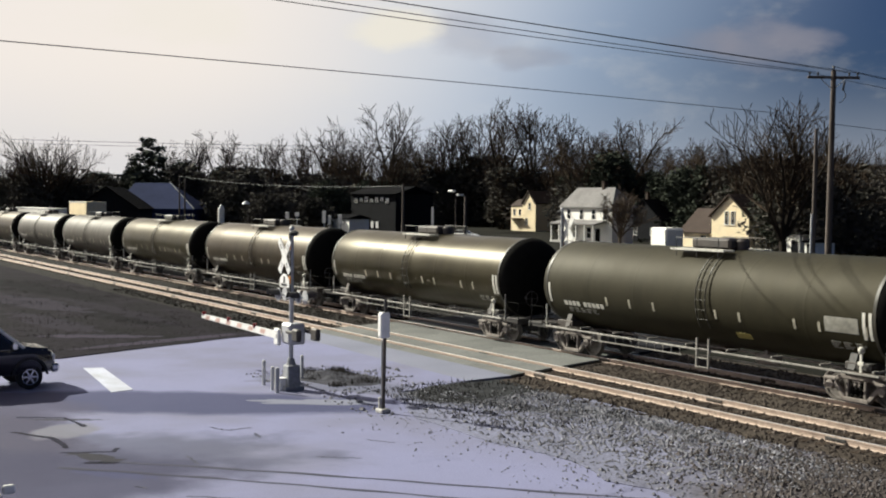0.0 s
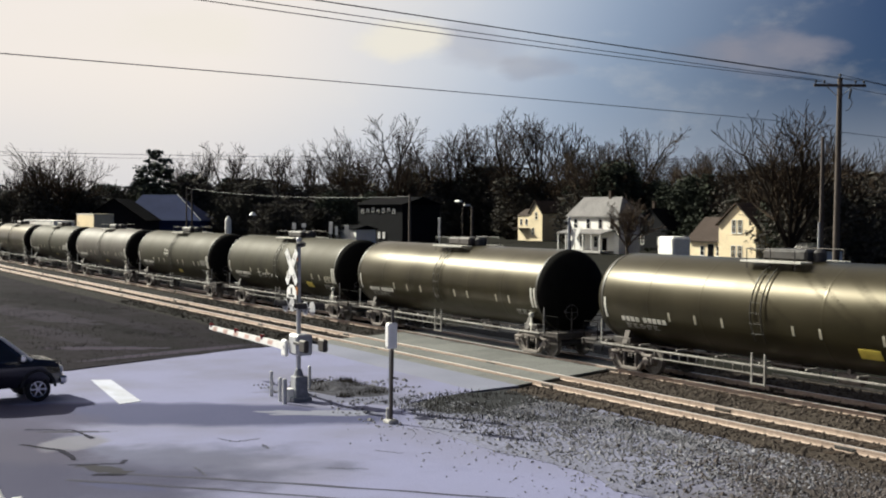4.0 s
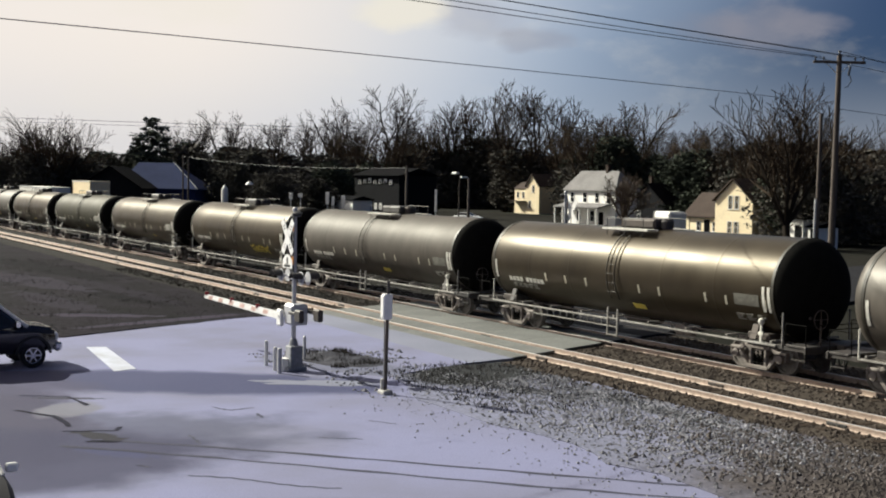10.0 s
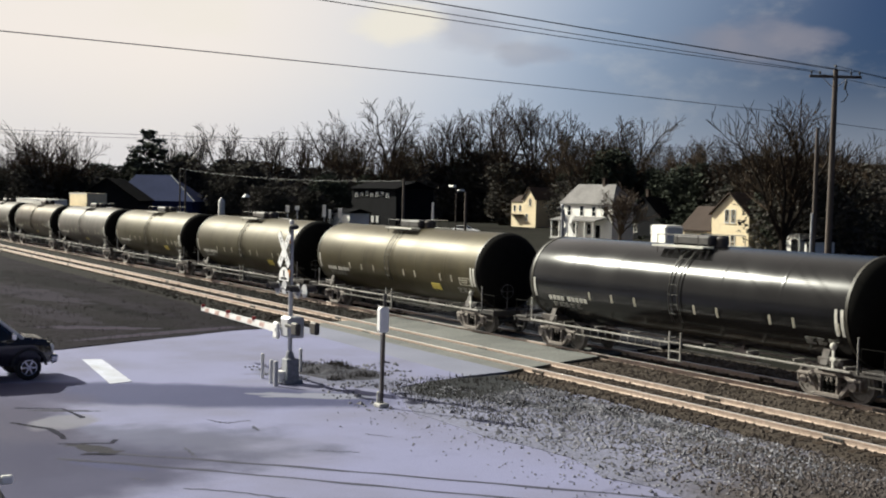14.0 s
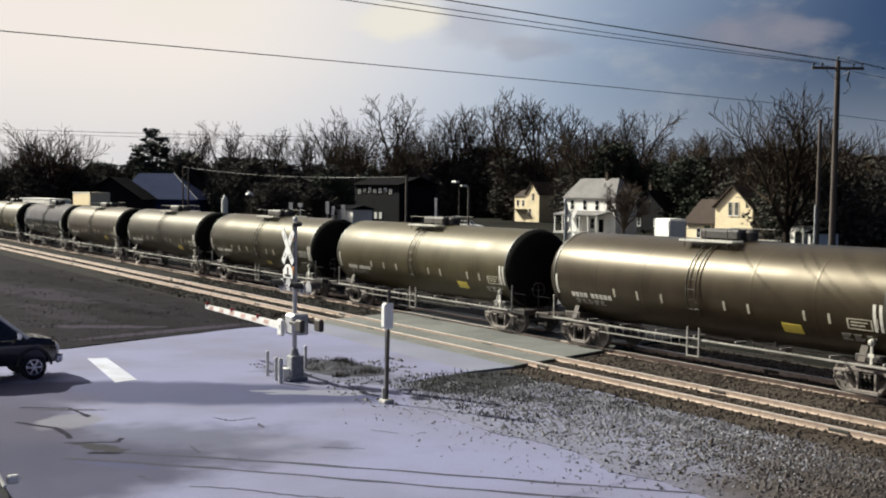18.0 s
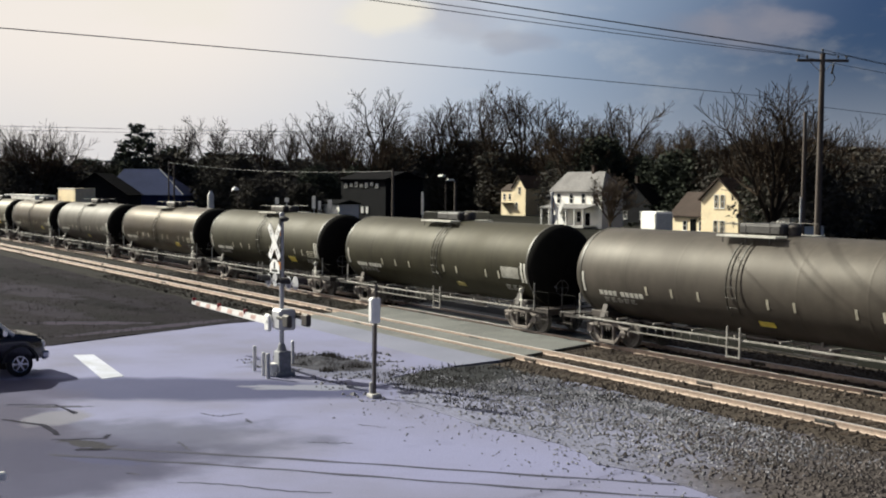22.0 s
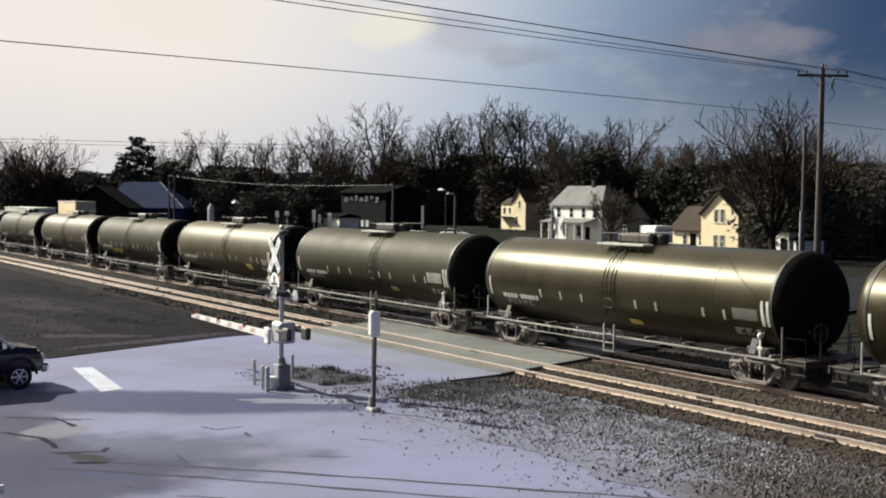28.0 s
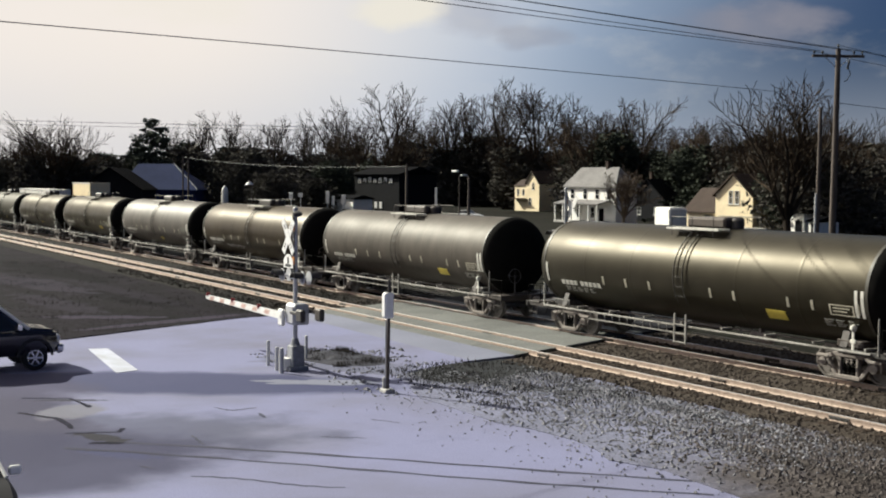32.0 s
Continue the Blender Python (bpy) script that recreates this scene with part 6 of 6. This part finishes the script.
# street lamps and small poles beyond the train
for x, y, hh, lamp in ((-96.2, 53.9, 7.3, False), (-90.5, 57.0, 6.2, True), (-150.0, 52.0, 8.6, False), (-175.5, 60.0, 9.4, False)):
    p = thing("street_lamp" if lamp else "wooden_pole", "slim grey street lamp beyond the tracks" if lamp else "slim grey wooden pole beyond the tracks", "street lamp" if lamp else "pole", pose(x, y, 0), "street poles")
    part("pole", Shape().tube((0, 0, 0), (0, 0, hh), 0.15, 0.1, 10), "pole_wood", p, smooth=True)
    if lamp:
        part("arm", Shape().path([(0, 0, hh - 0.1), (0.3, -0.4, hh + 0.1), (0.6, -0.8, hh + 0.12)], 0.04), "galv", p)
        part("lamp_head", Shape().box(0.75, -1.0, hh + 0.1, 0.35, 0.6, 0.16, 0.05), "lamp_glass", p, "pale lamp head")
wire((-175.5, 60.0, 9.2), (-96.2, 53.9, 7.1), 0.6, 0.02)
wire((-175.5, 60.0, 8.0), (-150.0, 52.0, 8.4), 0.2, 0.02)
wire((-140, 10, 12.1), (-84, 96, 11.3), 0.5, 0.022, 40, "long thin overhead wire before the trees")
wire((-140, 9.5, 11.7), (-84, 95.5, 11.0), 0.5, 0.018, 40, "long thin overhead wire before the trees")


# ---- vehicles ----
def wheel_parts(parent, x, y, r, side, width=0.24, spokes=6):
    t = part("tyre", Shape().lathe([(y - width / 2, r * 0.62), (y - width / 2, r * 0.94), (y - width * 0.35, r), (y + width * 0.35, r), (y + width / 2, r * 0.94), (y + width / 2, r * 0.62)], 28, "y", (x, 0, r)), "rubber", parent, "", None, True)
    s = Shape().lathe([(y - width * 0.4, r * 0.64), (y + width * 0.4, r * 0.64)], 24, "y", (x, 0, r))
    part("rim_well", s, "plastic", t)
    s = Shape()
    yo = y + side * width * 0.44
    s.lathe([(yo - 0.02, r * 0.17), (yo + 0.02, r * 0.17)], 14, "y", (x, 0, r))
    for i in range(spokes):
        a = 2 * math.pi * i / spokes
        s.box(x + 0.36 * r * math.cos(a), yo, r + 0.36 * r * math.sin(a), r * 0.5, 0.03, r * 0.2, 0.01, Euler((0, -a, 0)).to_matrix())
    for i in range(24):
        a0, a1 = 2 * math.pi * i / 24, 2 * math.pi * (i + 1) / 24
        s.tube((x + 0.6 * r * math.cos(a0), yo, r + 0.6 * r * math.sin(a0)), (x + 0.6 * r * math.cos(a1), yo, r + 0.6 * r * math.sin(a1)), 0.025, n=5)
    part("rim", s, "chrome", t, "bright alloy rim")


def loft(sections):
    """Skins sections, each a list of (x, y, z) of equal length, closing the ends."""
    n = len(sections[0])
    vs = [p for sec in sections for p in sec]
    fs = [(j * n + i, j * n + (i + 1) % n, (j + 1) * n + (i + 1) % n, (j + 1) * n + i) for j in range(len(sections) - 1) for i in range(n)]
    fs += [tuple(range(n))[::-1], tuple(range((len(sections) - 1) * n, len(sections) * n))]
    return Shape().add(vs, fs)


def across(x, half, low, high, shoulder=0.12, tuck=0.06):
    """A body cross-section at x."""
    return [(x, -half + tuck, low), (x, -half, low + 0.18), (x, -half, high - shoulder), (x, -half + shoulder * 0.8, high), (x, half - shoulder * 0.8, high), (x, half, high - shoulder), (x, half, low + 0.18), (x, half - tuck, low)]


def pickup(at):
    """Crew-cab pickup, nose along +x."""
    v = thing("pickup_truck", "black pickup truck waiting at the stop line", "pickup truck", at)
    body = part("body", loft([across(-2.95, 0.95, 0.5, 1.18), across(-1.0, 0.99, 0.42, 1.2), across(0.9, 0.99, 0.42, 1.2), across(1.1, 0.99, 0.45, 1.16), across(2.2, 0.97, 0.45, 1.16), across(2.75, 0.92, 0.5, 1.08), across(2.86, 0.84, 0.55, 0.95)]), "car_paint", v, "", None, True)
    part("hood", loft([[(1.85, -0.82, 1.15), (1.85, 0.82, 1.15), (1.85, 0.8, 1.27), (1.85, -0.8, 1.27)], [(2.0, -0.82, 1.1), (2.0, 0.82, 1.1), (2.0, 0.78, 1.25), (2.0, -0.78, 1.25)], [(2.68, -0.76, 1.0), (2.68, 0.76, 1.0), (2.72, 0.7, 1.15), (2.72, -0.7, 1.15)]]), "car_paint", body, "", None, True)
    def cabin(x, half, z):
        return [(x, -half, z), (x, half, z)]
    roof = [[(-1.15, -0.9, 1.18), (-1.15, 0.9, 1.18), (-1.0, 0.72, 1.84), (-1.0, -0.72, 1.84)], [(-0.9, -0.92, 1.18), (-0.9, 0.92, 1.18), (-0.75, 0.74, 1.95), (-0.75, -0.74, 1.95)], [(0.5, -0.92, 1.18), (0.5, 0.92, 1.18), (0.35, 0.74, 1.95), (0.35, -0.74, 1.95)], [(1.45, -0.88, 1.2), (1.45, 0.88, 1.2), (0.62, 0.7, 1.9), (0.62, -0.7, 1.9)]]
    cab = part("cab", loft(roof), "car_paint", v, "", pose(0.5, 0, 0))
    part("windshield", Shape().add([(1.42, -0.8, 1.25), (1.42, 0.8, 1.25), (0.7, 0.64, 1.86), (0.7, -0.64, 1.86), (1.46, -0.8, 1.27), (1.46, 0.8, 1.27), (0.74, 0.64, 1.88), (0.74, -0.64, 1.88)], [(0, 1, 2, 3), (4, 7, 6, 5), (0, 4, 5, 1), (1, 5, 6, 2), (2, 6, 7, 3), (3, 7, 4, 0)]), "glass", cab)
    for sd in (-1, 1):
        for xa, xb, xc, xd in ((0.3, 1.2, 0.58, 0.25), (-0.8, 0.2, 0.15, -0.7)):
            part("side_window", Shape().add([(xa, sd * 0.915, 1.24), (xb, sd * 0.915, 1.24), (xc, sd * 0.755, 1.8), (xd, sd * 0.755, 1.8), (xa, sd * 0.93, 1.24), (xb, sd * 0.93, 1.24), (xc, sd * 0.77, 1.8), (xd, sd * 0.77, 1.8)], [(0, 1, 2, 3), (4, 7, 6, 5), (0, 4, 5, 1), (1, 5, 6, 2), (2, 6, 7, 3), (3, 7, 4, 0)]), "glass", cab)
            part("door_handle", Shape().box(xa + 0.1, sd * 1.0, 1.05, 0.22, 0.03, 0.05, 0.01), "chrome", body)
        # white tubes paint in the lit edges of the windshield
        part("pillar", Shape().path([(1.47, sd * 0.87, 1.22), (0.65, sd * 0.71, 1.9), (0.36, sd * 0.73, 1.95)], 0.05), "white", cab, "windshield pillar painted white as its sunlit edge")
        part("mirror", Shape().box(1.65, sd * 1.08, 1.32, 0.12, 0.24, 0.2, 0.03), "chrome", v, "bright door mirror")
        part("headlight", Shape().box(2.74, sd * 0.74, 0.9, 0.26, 0.3, 0.24, 0.05), "lamp_glass", v, "clear headlight")
        part("fog_light", Shape().lathe([(2.84, 0.07), (2.93, 0.07), (2.95, 0.03)], 14, "x", (0, sd * 0.68, 0.5)), "lamp_glass", v)
        for x in (2.12, -1.75):
            wheel_parts(v, x, sd * 0.84, 0.37, sd)
            ring = [(x + q * math.cos(math.pi * i / 12), 0.43 + q * math.sin(math.pi * i / 12)) for q, seq in ((0.45, range(13)), (0.52, range(12, -1, -1))) for i in seq]
            arch = Shape().prism(ring, sd * 0.96, sd * 1.01, "y")
            part("wheel_arch", arch, "plastic", body)
    part("grille", Shape().box(2.86, 0, 0.88, 0.08, 1.15, 0.3, 0.03).box(2.9, 0, 0.88, 0.04, 1.1, 0.04).box(2.9, 0, 0.8, 0.04, 1.1, 0.03).box(2.9, 0, 0.96, 0.04, 1.1, 0.03), "chrome", v)
    part("front_bumper", Shape().box(2.86, 0, 0.6, 0.26, 1.88, 0.24, 0.06), "chrome", v, "chrome front bumper")
    part("rear_bumper", Shape().box(-3.0, 0, 0.6, 0.2, 1.85, 0.2, 0.05), "chrome", v)
    part("tailgate", Shape().box(-2.97, 0, 0.95, 0.06, 1.6, 0.42, 0.02), "car_paint", v)
    return v


pickup(pose(-37.1, 5.75, 0, 0, 0, 93))


def sedan(at, label, mat):
    v = thing("car", label, "car", at, "parked cars")
    body = part("body", loft([across(-2.25, 0.8, 0.35, 0.85), across(-1.6, 0.88, 0.25, 0.98), across(0, 0.9, 0.22, 0.98), across(1.3, 0.88, 0.25, 0.92), across(2.1, 0.82, 0.3, 0.75), across(2.3, 0.7, 0.4, 0.62)]), mat, v, "", None, True)
    cab = part("cabin", loft([[(-1.6, -0.8, 0.96), (-1.6, 0.8, 0.96), (-1.1, 0.6, 1.4), (-1.1, -0.6, 1.4)], [(0.9, -0.82, 0.94), (0.9, 0.82, 0.94), (0.1, 0.62, 1.44), (0.1, -0.62, 1.44)]]), "glass", v)
    part("roof", Shape().box(-0.5, 0, 1.43, 1.35, 1.2, 0.05, 0.02), mat, v)
    for sd in (-1, 1):
        part("pillar", Shape().path([(0.95, sd * 0.8, 0.95), (0.12, sd * 0.61, 1.44), (-1.1, sd * 0.6, 1.42), (-1.6, sd * 0.79, 0.97)], 0.035), "white" if mat == "car_dark" else mat, v, "bright window trim")
        part("mirror", Shape().box(0.7, sd * 0.97, 1.0, 0.12, 0.2, 0.14, 0.03), "lamp_glass", v)
        part("headlight", Shape().box(2.12, sd * 0.62, 0.66, 0.2, 0.3, 0.13, 0.04), "lamp_glass", v)
        for x in (1.4, -1.4):
            wheel_parts(v, x, sd * 0.78, 0.33, sd, 0.2, 5)
    return v


sedan(pose(-20.35, 3.0, 0, 0, 0, -1), "dark parked car at the edge of the lot", "car_dark")
sedan(pose(-96.0, 58.6, 0, 0, 0, 35), "small white car parked beyond the tracks", "car_white")
sedan(pose(-150.0, 72.0, 0, 0, 0, 30), "white car parked before the dark building", "car_white")
x, y, _ = spot(826, 188, 1)
sedan(pose(x, y, 0, 0, 0, 30), "white car parked by the far road", "car_white")


# ---- trees ----
def limb(rnd, trunk, twig, p, d, length, r, level, up):
    """A curved, tapering limb that carries branches, which carry twigs."""
    n = (6, 5, 3)[level]
    for i in range(n):
        q = p + d * (length / n)
        r1 = max(0.036, r * (0.85, 0.82, 0.78)[level])
        (trunk if level == 0 else twig).tube(p, q, r, r1, (5, 4, 3)[level], False)
        p, r = q, r1
        d = (d + Vector((rnd.uniform(-1, 1), rnd.uniform(-1, 1), rnd.uniform(-0.7, 0.7))) * (0.2, 0.26, 0.3)[level] + Vector((0, 0, up))).normalized()
        if level < 2 and i >= (1 if level == 0 else 0):
            for _ in range(2 if i > 1 or rnd.random() < 0.5 else 1):
                side = d.cross(Vector((rnd.uniform(-1, 1), rnd.uniform(-1, 1), rnd.uniform(-1, 1)))).normalized()
                e = (d * 0.72 + side * rnd.uniform(0.45, 0.8) + Vector((0, 0, 0.1))).normalized()
                limb(rnd, trunk, twig, p, e, length * (0.6 - 0.28 * i / n) * rnd.uniform(0.7, 1.1), r * 0.62, level + 1, up)


def bare_tree(seed, height, limbs=7, splay=0.75, r=0.4, first=0.25, up=0.09, bark="bark", twigs="twig"):
    """A fan of rising limbs on a short trunk; splay: how far the outer limbs lean out."""
    rnd = random.Random(seed)
    t = thing("tree", "bare winter tree with a forked brown crown", "tree", None, "bare trees")
    trunk, twig = Shape(), Shape()
    top = Vector((rnd.uniform(-0.3, 0.3), rnd.uniform(-0.3, 0.3), height * first))
    trunk.tube((0, 0, -0.2), top * 0.5, r, r * 0.88, 8, False).tube(top * 0.5, top, r * 0.88, r * 0.8, 8, False)
    for i in range(limbs):
        a = 2.4 * i + rnd.uniform(-0.4, 0.4)
        lean = splay * math.sqrt((i + 0.3) / limbs) * rnd.uniform(0.8, 1.15)
        d = Vector((math.cos(a) * lean, math.sin(a) * lean, 1)).normalized()
        limb(rnd, trunk, twig, top * rnd.uniform(0.8, 1.0), d, height * (1 - first) * rnd.uniform(0.62, 0.85), r * rnd.uniform(0.5, 0.68), 0, up)
    k = height / max(p[2] for p in twig.v)
    for s in (trunk, twig):
        s.v = [(x * k, y * k, z * k) for x, y, z in s.v]
    part("trunk", trunk, bark, t, "", None, True)
    part("crown", twig, twigs, t, "fine bare branches")
    return t


def clump(rnd, s, p, size):
    for _ in range(3):
        a = Vector((rnd.gauss(0, 1), rnd.gauss(0, 1), rnd.gauss(0, 0.7))) * size
        b = Vector((rnd.gauss(0, 1), rnd.gauss(0, 1), rnd.gauss(0, 0.7))) * size
        c = Vector((rnd.gauss(0, 1), rnd.gauss(0, 1), rnd.gauss(0, 0.7))) * size
        s.add([p + a, p + b, p + c], [(0, 1, 2)])


def conifer(seed, height, width, n=26, label="dark green conifer with drooping tiers"):
    rnd = random.Random(seed)
    t = thing("tree", label, "tree", None, "evergreen trees")
    part("trunk", Shape().tube((0, 0, -0.2), (0, 0, height * 0.97), 0.24, 0.03, 8), "bark", t, "", None, True)
    s = Shape()
    for i in range(n):
        z = height * (0.08 + 0.92 * i / n)
        reach = width / 2 * (1 - i / n) ** 0.75 * rnd.uniform(0.7, 1.15) + 0.2
        for k in range(max(5, int(16 * (1 - i / n)))):
            a = rnd.uniform(0, 6.28)
            L = reach * rnd.uniform(0.6, 1.1)
            d = Vector((math.cos(a), math.sin(a), rnd.uniform(-0.2, 0.02)))
            s.tube((0, 0, z), Vector((0, 0, z)) + d * L, 0.05, 0.01, 3, False)
            for j in range(int(4 + L * 1.3)):
                clump(rnd, s, Vector((0, 0, z)) + d * L * rnd.uniform(0.12, 1.0), 0.4)
    part("crown", s, "needle", t, "dark needled boughs")
    return t


def cedar(seed, height, width, mat="needle", label="dense dark evergreen with a ragged outline", count=900, size=0.5):
    rnd = random.Random(seed)
    t = thing("tree", label, "tree", None, "evergreen trees")
    part("trunk", Shape().tube((0, 0, -0.2), (0, 0, height * 0.8), 0.28, 0.06, 8), "bark", t, "", None, True)
    s = Shape()
    lobes = [(rnd.uniform(-0.35, 0.35) * width, rnd.uniform(-0.35, 0.35) * width, height * rnd.uniform(0.2, 0.85), width * rnd.uniform(0.18, 0.36)) for _ in range(11)]
    for i in range(count):
        lx, ly, lz, lr = lobes[i % len(lobes)]
        v = Vector((rnd.gauss(0, 1), rnd.gauss(0, 1), rnd.gauss(0, 1))).normalized() * lr * rnd.uniform(0.55, 1.12)
        p = Vector((lx + v.x, ly + v.y, max(0.3, min(height, lz + v.z * 1.1))))
        clump(rnd, s, p, size)
    part("crown", s, mat, t, "dense dark foliage" if mat == "needle" else "tangle of dark twigs")
    return t


def place_all(protos, spots):
    """Sets trees of a few shapes on (x, y, scale) spots, each turned its own way."""
    rnd = random.Random(77)
    first = set()
    for i, (x, y, k) in enumerate(spots):
        pr = protos[i % len(protos)]
        if pr in first:
            t = copy_thing(pr, pose(x, y, 0, 0, 0, rnd.uniform(0, 360)))
        else:
            t = pr
            t.matrix_basis = pose(x, y, 0, 0, 0, rnd.uniform(0, 360))
            first.add(pr)
        t.scale = (k, k, k)


OPEN = ((885, 975, 262), (975, 1090, 186), (1090, 1200, 140), (1200, 1345, 152), (600, 712, 208), (720, 870, 300), (222, 382, 216), (-20, 195, 176))


def behind(px, depth):
    """Keeps the view to the houses free."""
    for a, b, d in OPEN:
        if a - 18 < px < b + 18:
            depth = max(depth, d + 6)
    return depth


tall = [bare_tree(101 + i, 21, 4, 0.55, 0.46, 0.36, 0.06) for i in range(6)]
wide = [bare_tree(201 + i, 19, 9, 0.8, 0.5, 0.15, 0.1) for i in range(4)]
brushy = [cedar(301 + i, 11, 11, "brush", "thicket of leafless dark brush", 3600, 0.24) for i in range(3)]
evergreens = [cedar(401 + i, 13, 8, "needle", "dense dark evergreen with a ragged outline", 3400, 0.27) for i in range(3)]
rw = random.Random(9)
tops = [(300, 240), (345, 238), (392, 222), (435, 246), (485, 232), (535, 245), (590, 200), (635, 232), (690, 184), (762, 228), (800, 212), (835, 207), (892, 176), (945, 184), (985, 205), (1030, 203), (1075, 225), (1118, 208), (1190, 258), (1225, 240), (1262, 250)]
place_all(tall, [spot(px, dp, (5.56 + (338 + px * 0.018 - ty) * dp / 2144) / 21) for px, ty in ((a, b - (13 if 680 < a < 1010 else 4)) for a, b in tops) for dp in (behind(px, rw.uniform(225, 275)),)])
# lower, closer-grown trees between the tall ones
place_all([bare_tree(151 + i, 15, 6, 0.7, 0.36, 0.25, 0.07) for i in range(3)], [spot(px, dp, (5.56 + (338 + px * 0.018 - rw.uniform(236, 262)) * dp / 2144) / 15) for px, dp in ((a, behind(a, rw.uniform(210, 245))) for a in range(560, 1270, 34))])
place_all(wide, [spot(80, 200, 0.84), spot(130, 215, 0.72), spot(35, 210, 0.74), spot(1392, 118, 0.88), spot(1345, 146, 0.72), spot(1452, 128, 0.8), spot(1290, 178, 0.8), spot(1530, 150, 0.62), spot(96, 196, 0.86), spot(58, 204, 0.82), spot(1480, 160, 0.85), spot(1560, 170, 0.75)])
place_all(brushy, [spot(px, behind(px, dp), k * behind(px, dp) / dp) for px, dp, k in [(290 + i * 33 + rw.uniform(-14, 14), rw.uniform(205, 250), rw.uniform(0.85, 1.12)) for i in range(32)] + [(x, d, k) for x, d, k in ((-20, 200, 0.8), (30, 200, 0.75), (80, 195, 0.85), (125, 200, 0.8), (170, 215, 0.8), (215, 220, 0.9), (-70, 210, 0.9), (1290, 140, 0.8), (1350, 130, 0.85), (1420, 128, 0.85), (1500, 130, 0.8), (1560, 135, 0.75), (1620, 140, 0.9), (1340, 190, 1.3), (1440, 190, 1.2), (1540, 190, 1.1), (1240, 190, 1.1), (560, 170, 0.55), (480, 165, 0.6), (850, 190, 0.6), (780, 190, 0.6))]])
place_all(evergreens, [spot(px, behind(px, dp), k * behind(px, dp) / dp) for px, dp, k in ((620, 240, 0.95), (860, 235, 0.9), (1085, 210, 1.1), (1160, 215, 0.9), (545, 250, 0.95), (400, 250, 0.95), (330, 245, 1.05), (470, 245, 0.9), (720, 245, 0.85), (800, 250, 0.88), (945, 245, 0.92), (1010, 240, 0.95), (1210, 190, 0.9), (1255, 180, 0.85), (1320, 140, 0.62), (1390, 135, 0.66), (1460, 132, 0.62), (1530, 140, 0.6), (1600, 145, 0.6), (660, 200, 0.75), (580, 200, 0.7), (1093, 208, 1.12), (180, 220, 0.9))])
fir = conifer(501, 16.8, 22.0, 22)
x, y, _ = spot(266, 214, 1)
fir.matrix_basis = pose(x, y, 0)
for px, dp, k in ((240, 222, 0.8), (1245, 178, 0.7), (1165, 196, 0.62)):
    x, y, _ = spot(px, dp, 1)
    t = copy_thing(fir, pose(x, y, 0, 0, 0, px * 1.7))
    t.scale = (k, k, k)

# this tree's bark is lightened to paint in the sunlight on it
yard = bare_tree(251, 8.4, 9, 0.85, 0.26, 0.18, 0.05, "twig_lit", "twig_lit")
x, y, _ = spot(1101, 156, 1)
yard.matrix_basis = pose(x, y, 0, 0, 0, 40)

# undergrowth that closes the woods near the ground
s = Shape()
rw = random.Random(21)
for i in range(20000):
    px = rw.uniform(-120, 1700)
    dp = rw.uniform(205, 330) if px < 1270 else rw.uniform(140, 300)
    x, y, _ = spot(px, behind(px, dp), 1)
    clump(rw, s, Vector((x, y, abs(rw.gauss(0, 1)) * 3.6)), 0.62)
tagged(part("undergrowth", s, "brush"), "dark leafless undergrowth at the foot of the woods", "undergrowth", "", "stuff")


# ---- motion ----
def motions():
    ticks = [float(t) for t in range(0, 33, 2)]
    for car, x0 in CARS:
        walk(car, [(t, pose(x0 + SPEED * t, Y_FAR, RAIL_TOP + 0.005)) for t in ticks])
    # every wheel turns alike: one action for front axles, one for rear axles
    turn = math.degrees(SPEED / WHEEL_R)
    shared = {}
    for car, _ in CARS:
        for tk in car.children:
            for w in tk.children:
                if "axle_place" not in w:
                    continue
                a = w["axle_place"]
                if a not in shared:
                    x = (-0.88, 0.88)[a]
                    walk(w, [(i / FPS, pose(x, 0, WHEEL_R, 0, (turn * i / FPS) % 360)) for i in range(32 * FPS + 1)])
                    shared[a] = w
                elif w is not shared[a]:
                    w.rotation_mode = "QUATERNION"
                    w.animation_data_create()
                    w.animation_data.action = shared[a].animation_data.action
                    w.animation_data.action_slot = shared[a].animation_data.action_slot


motions()
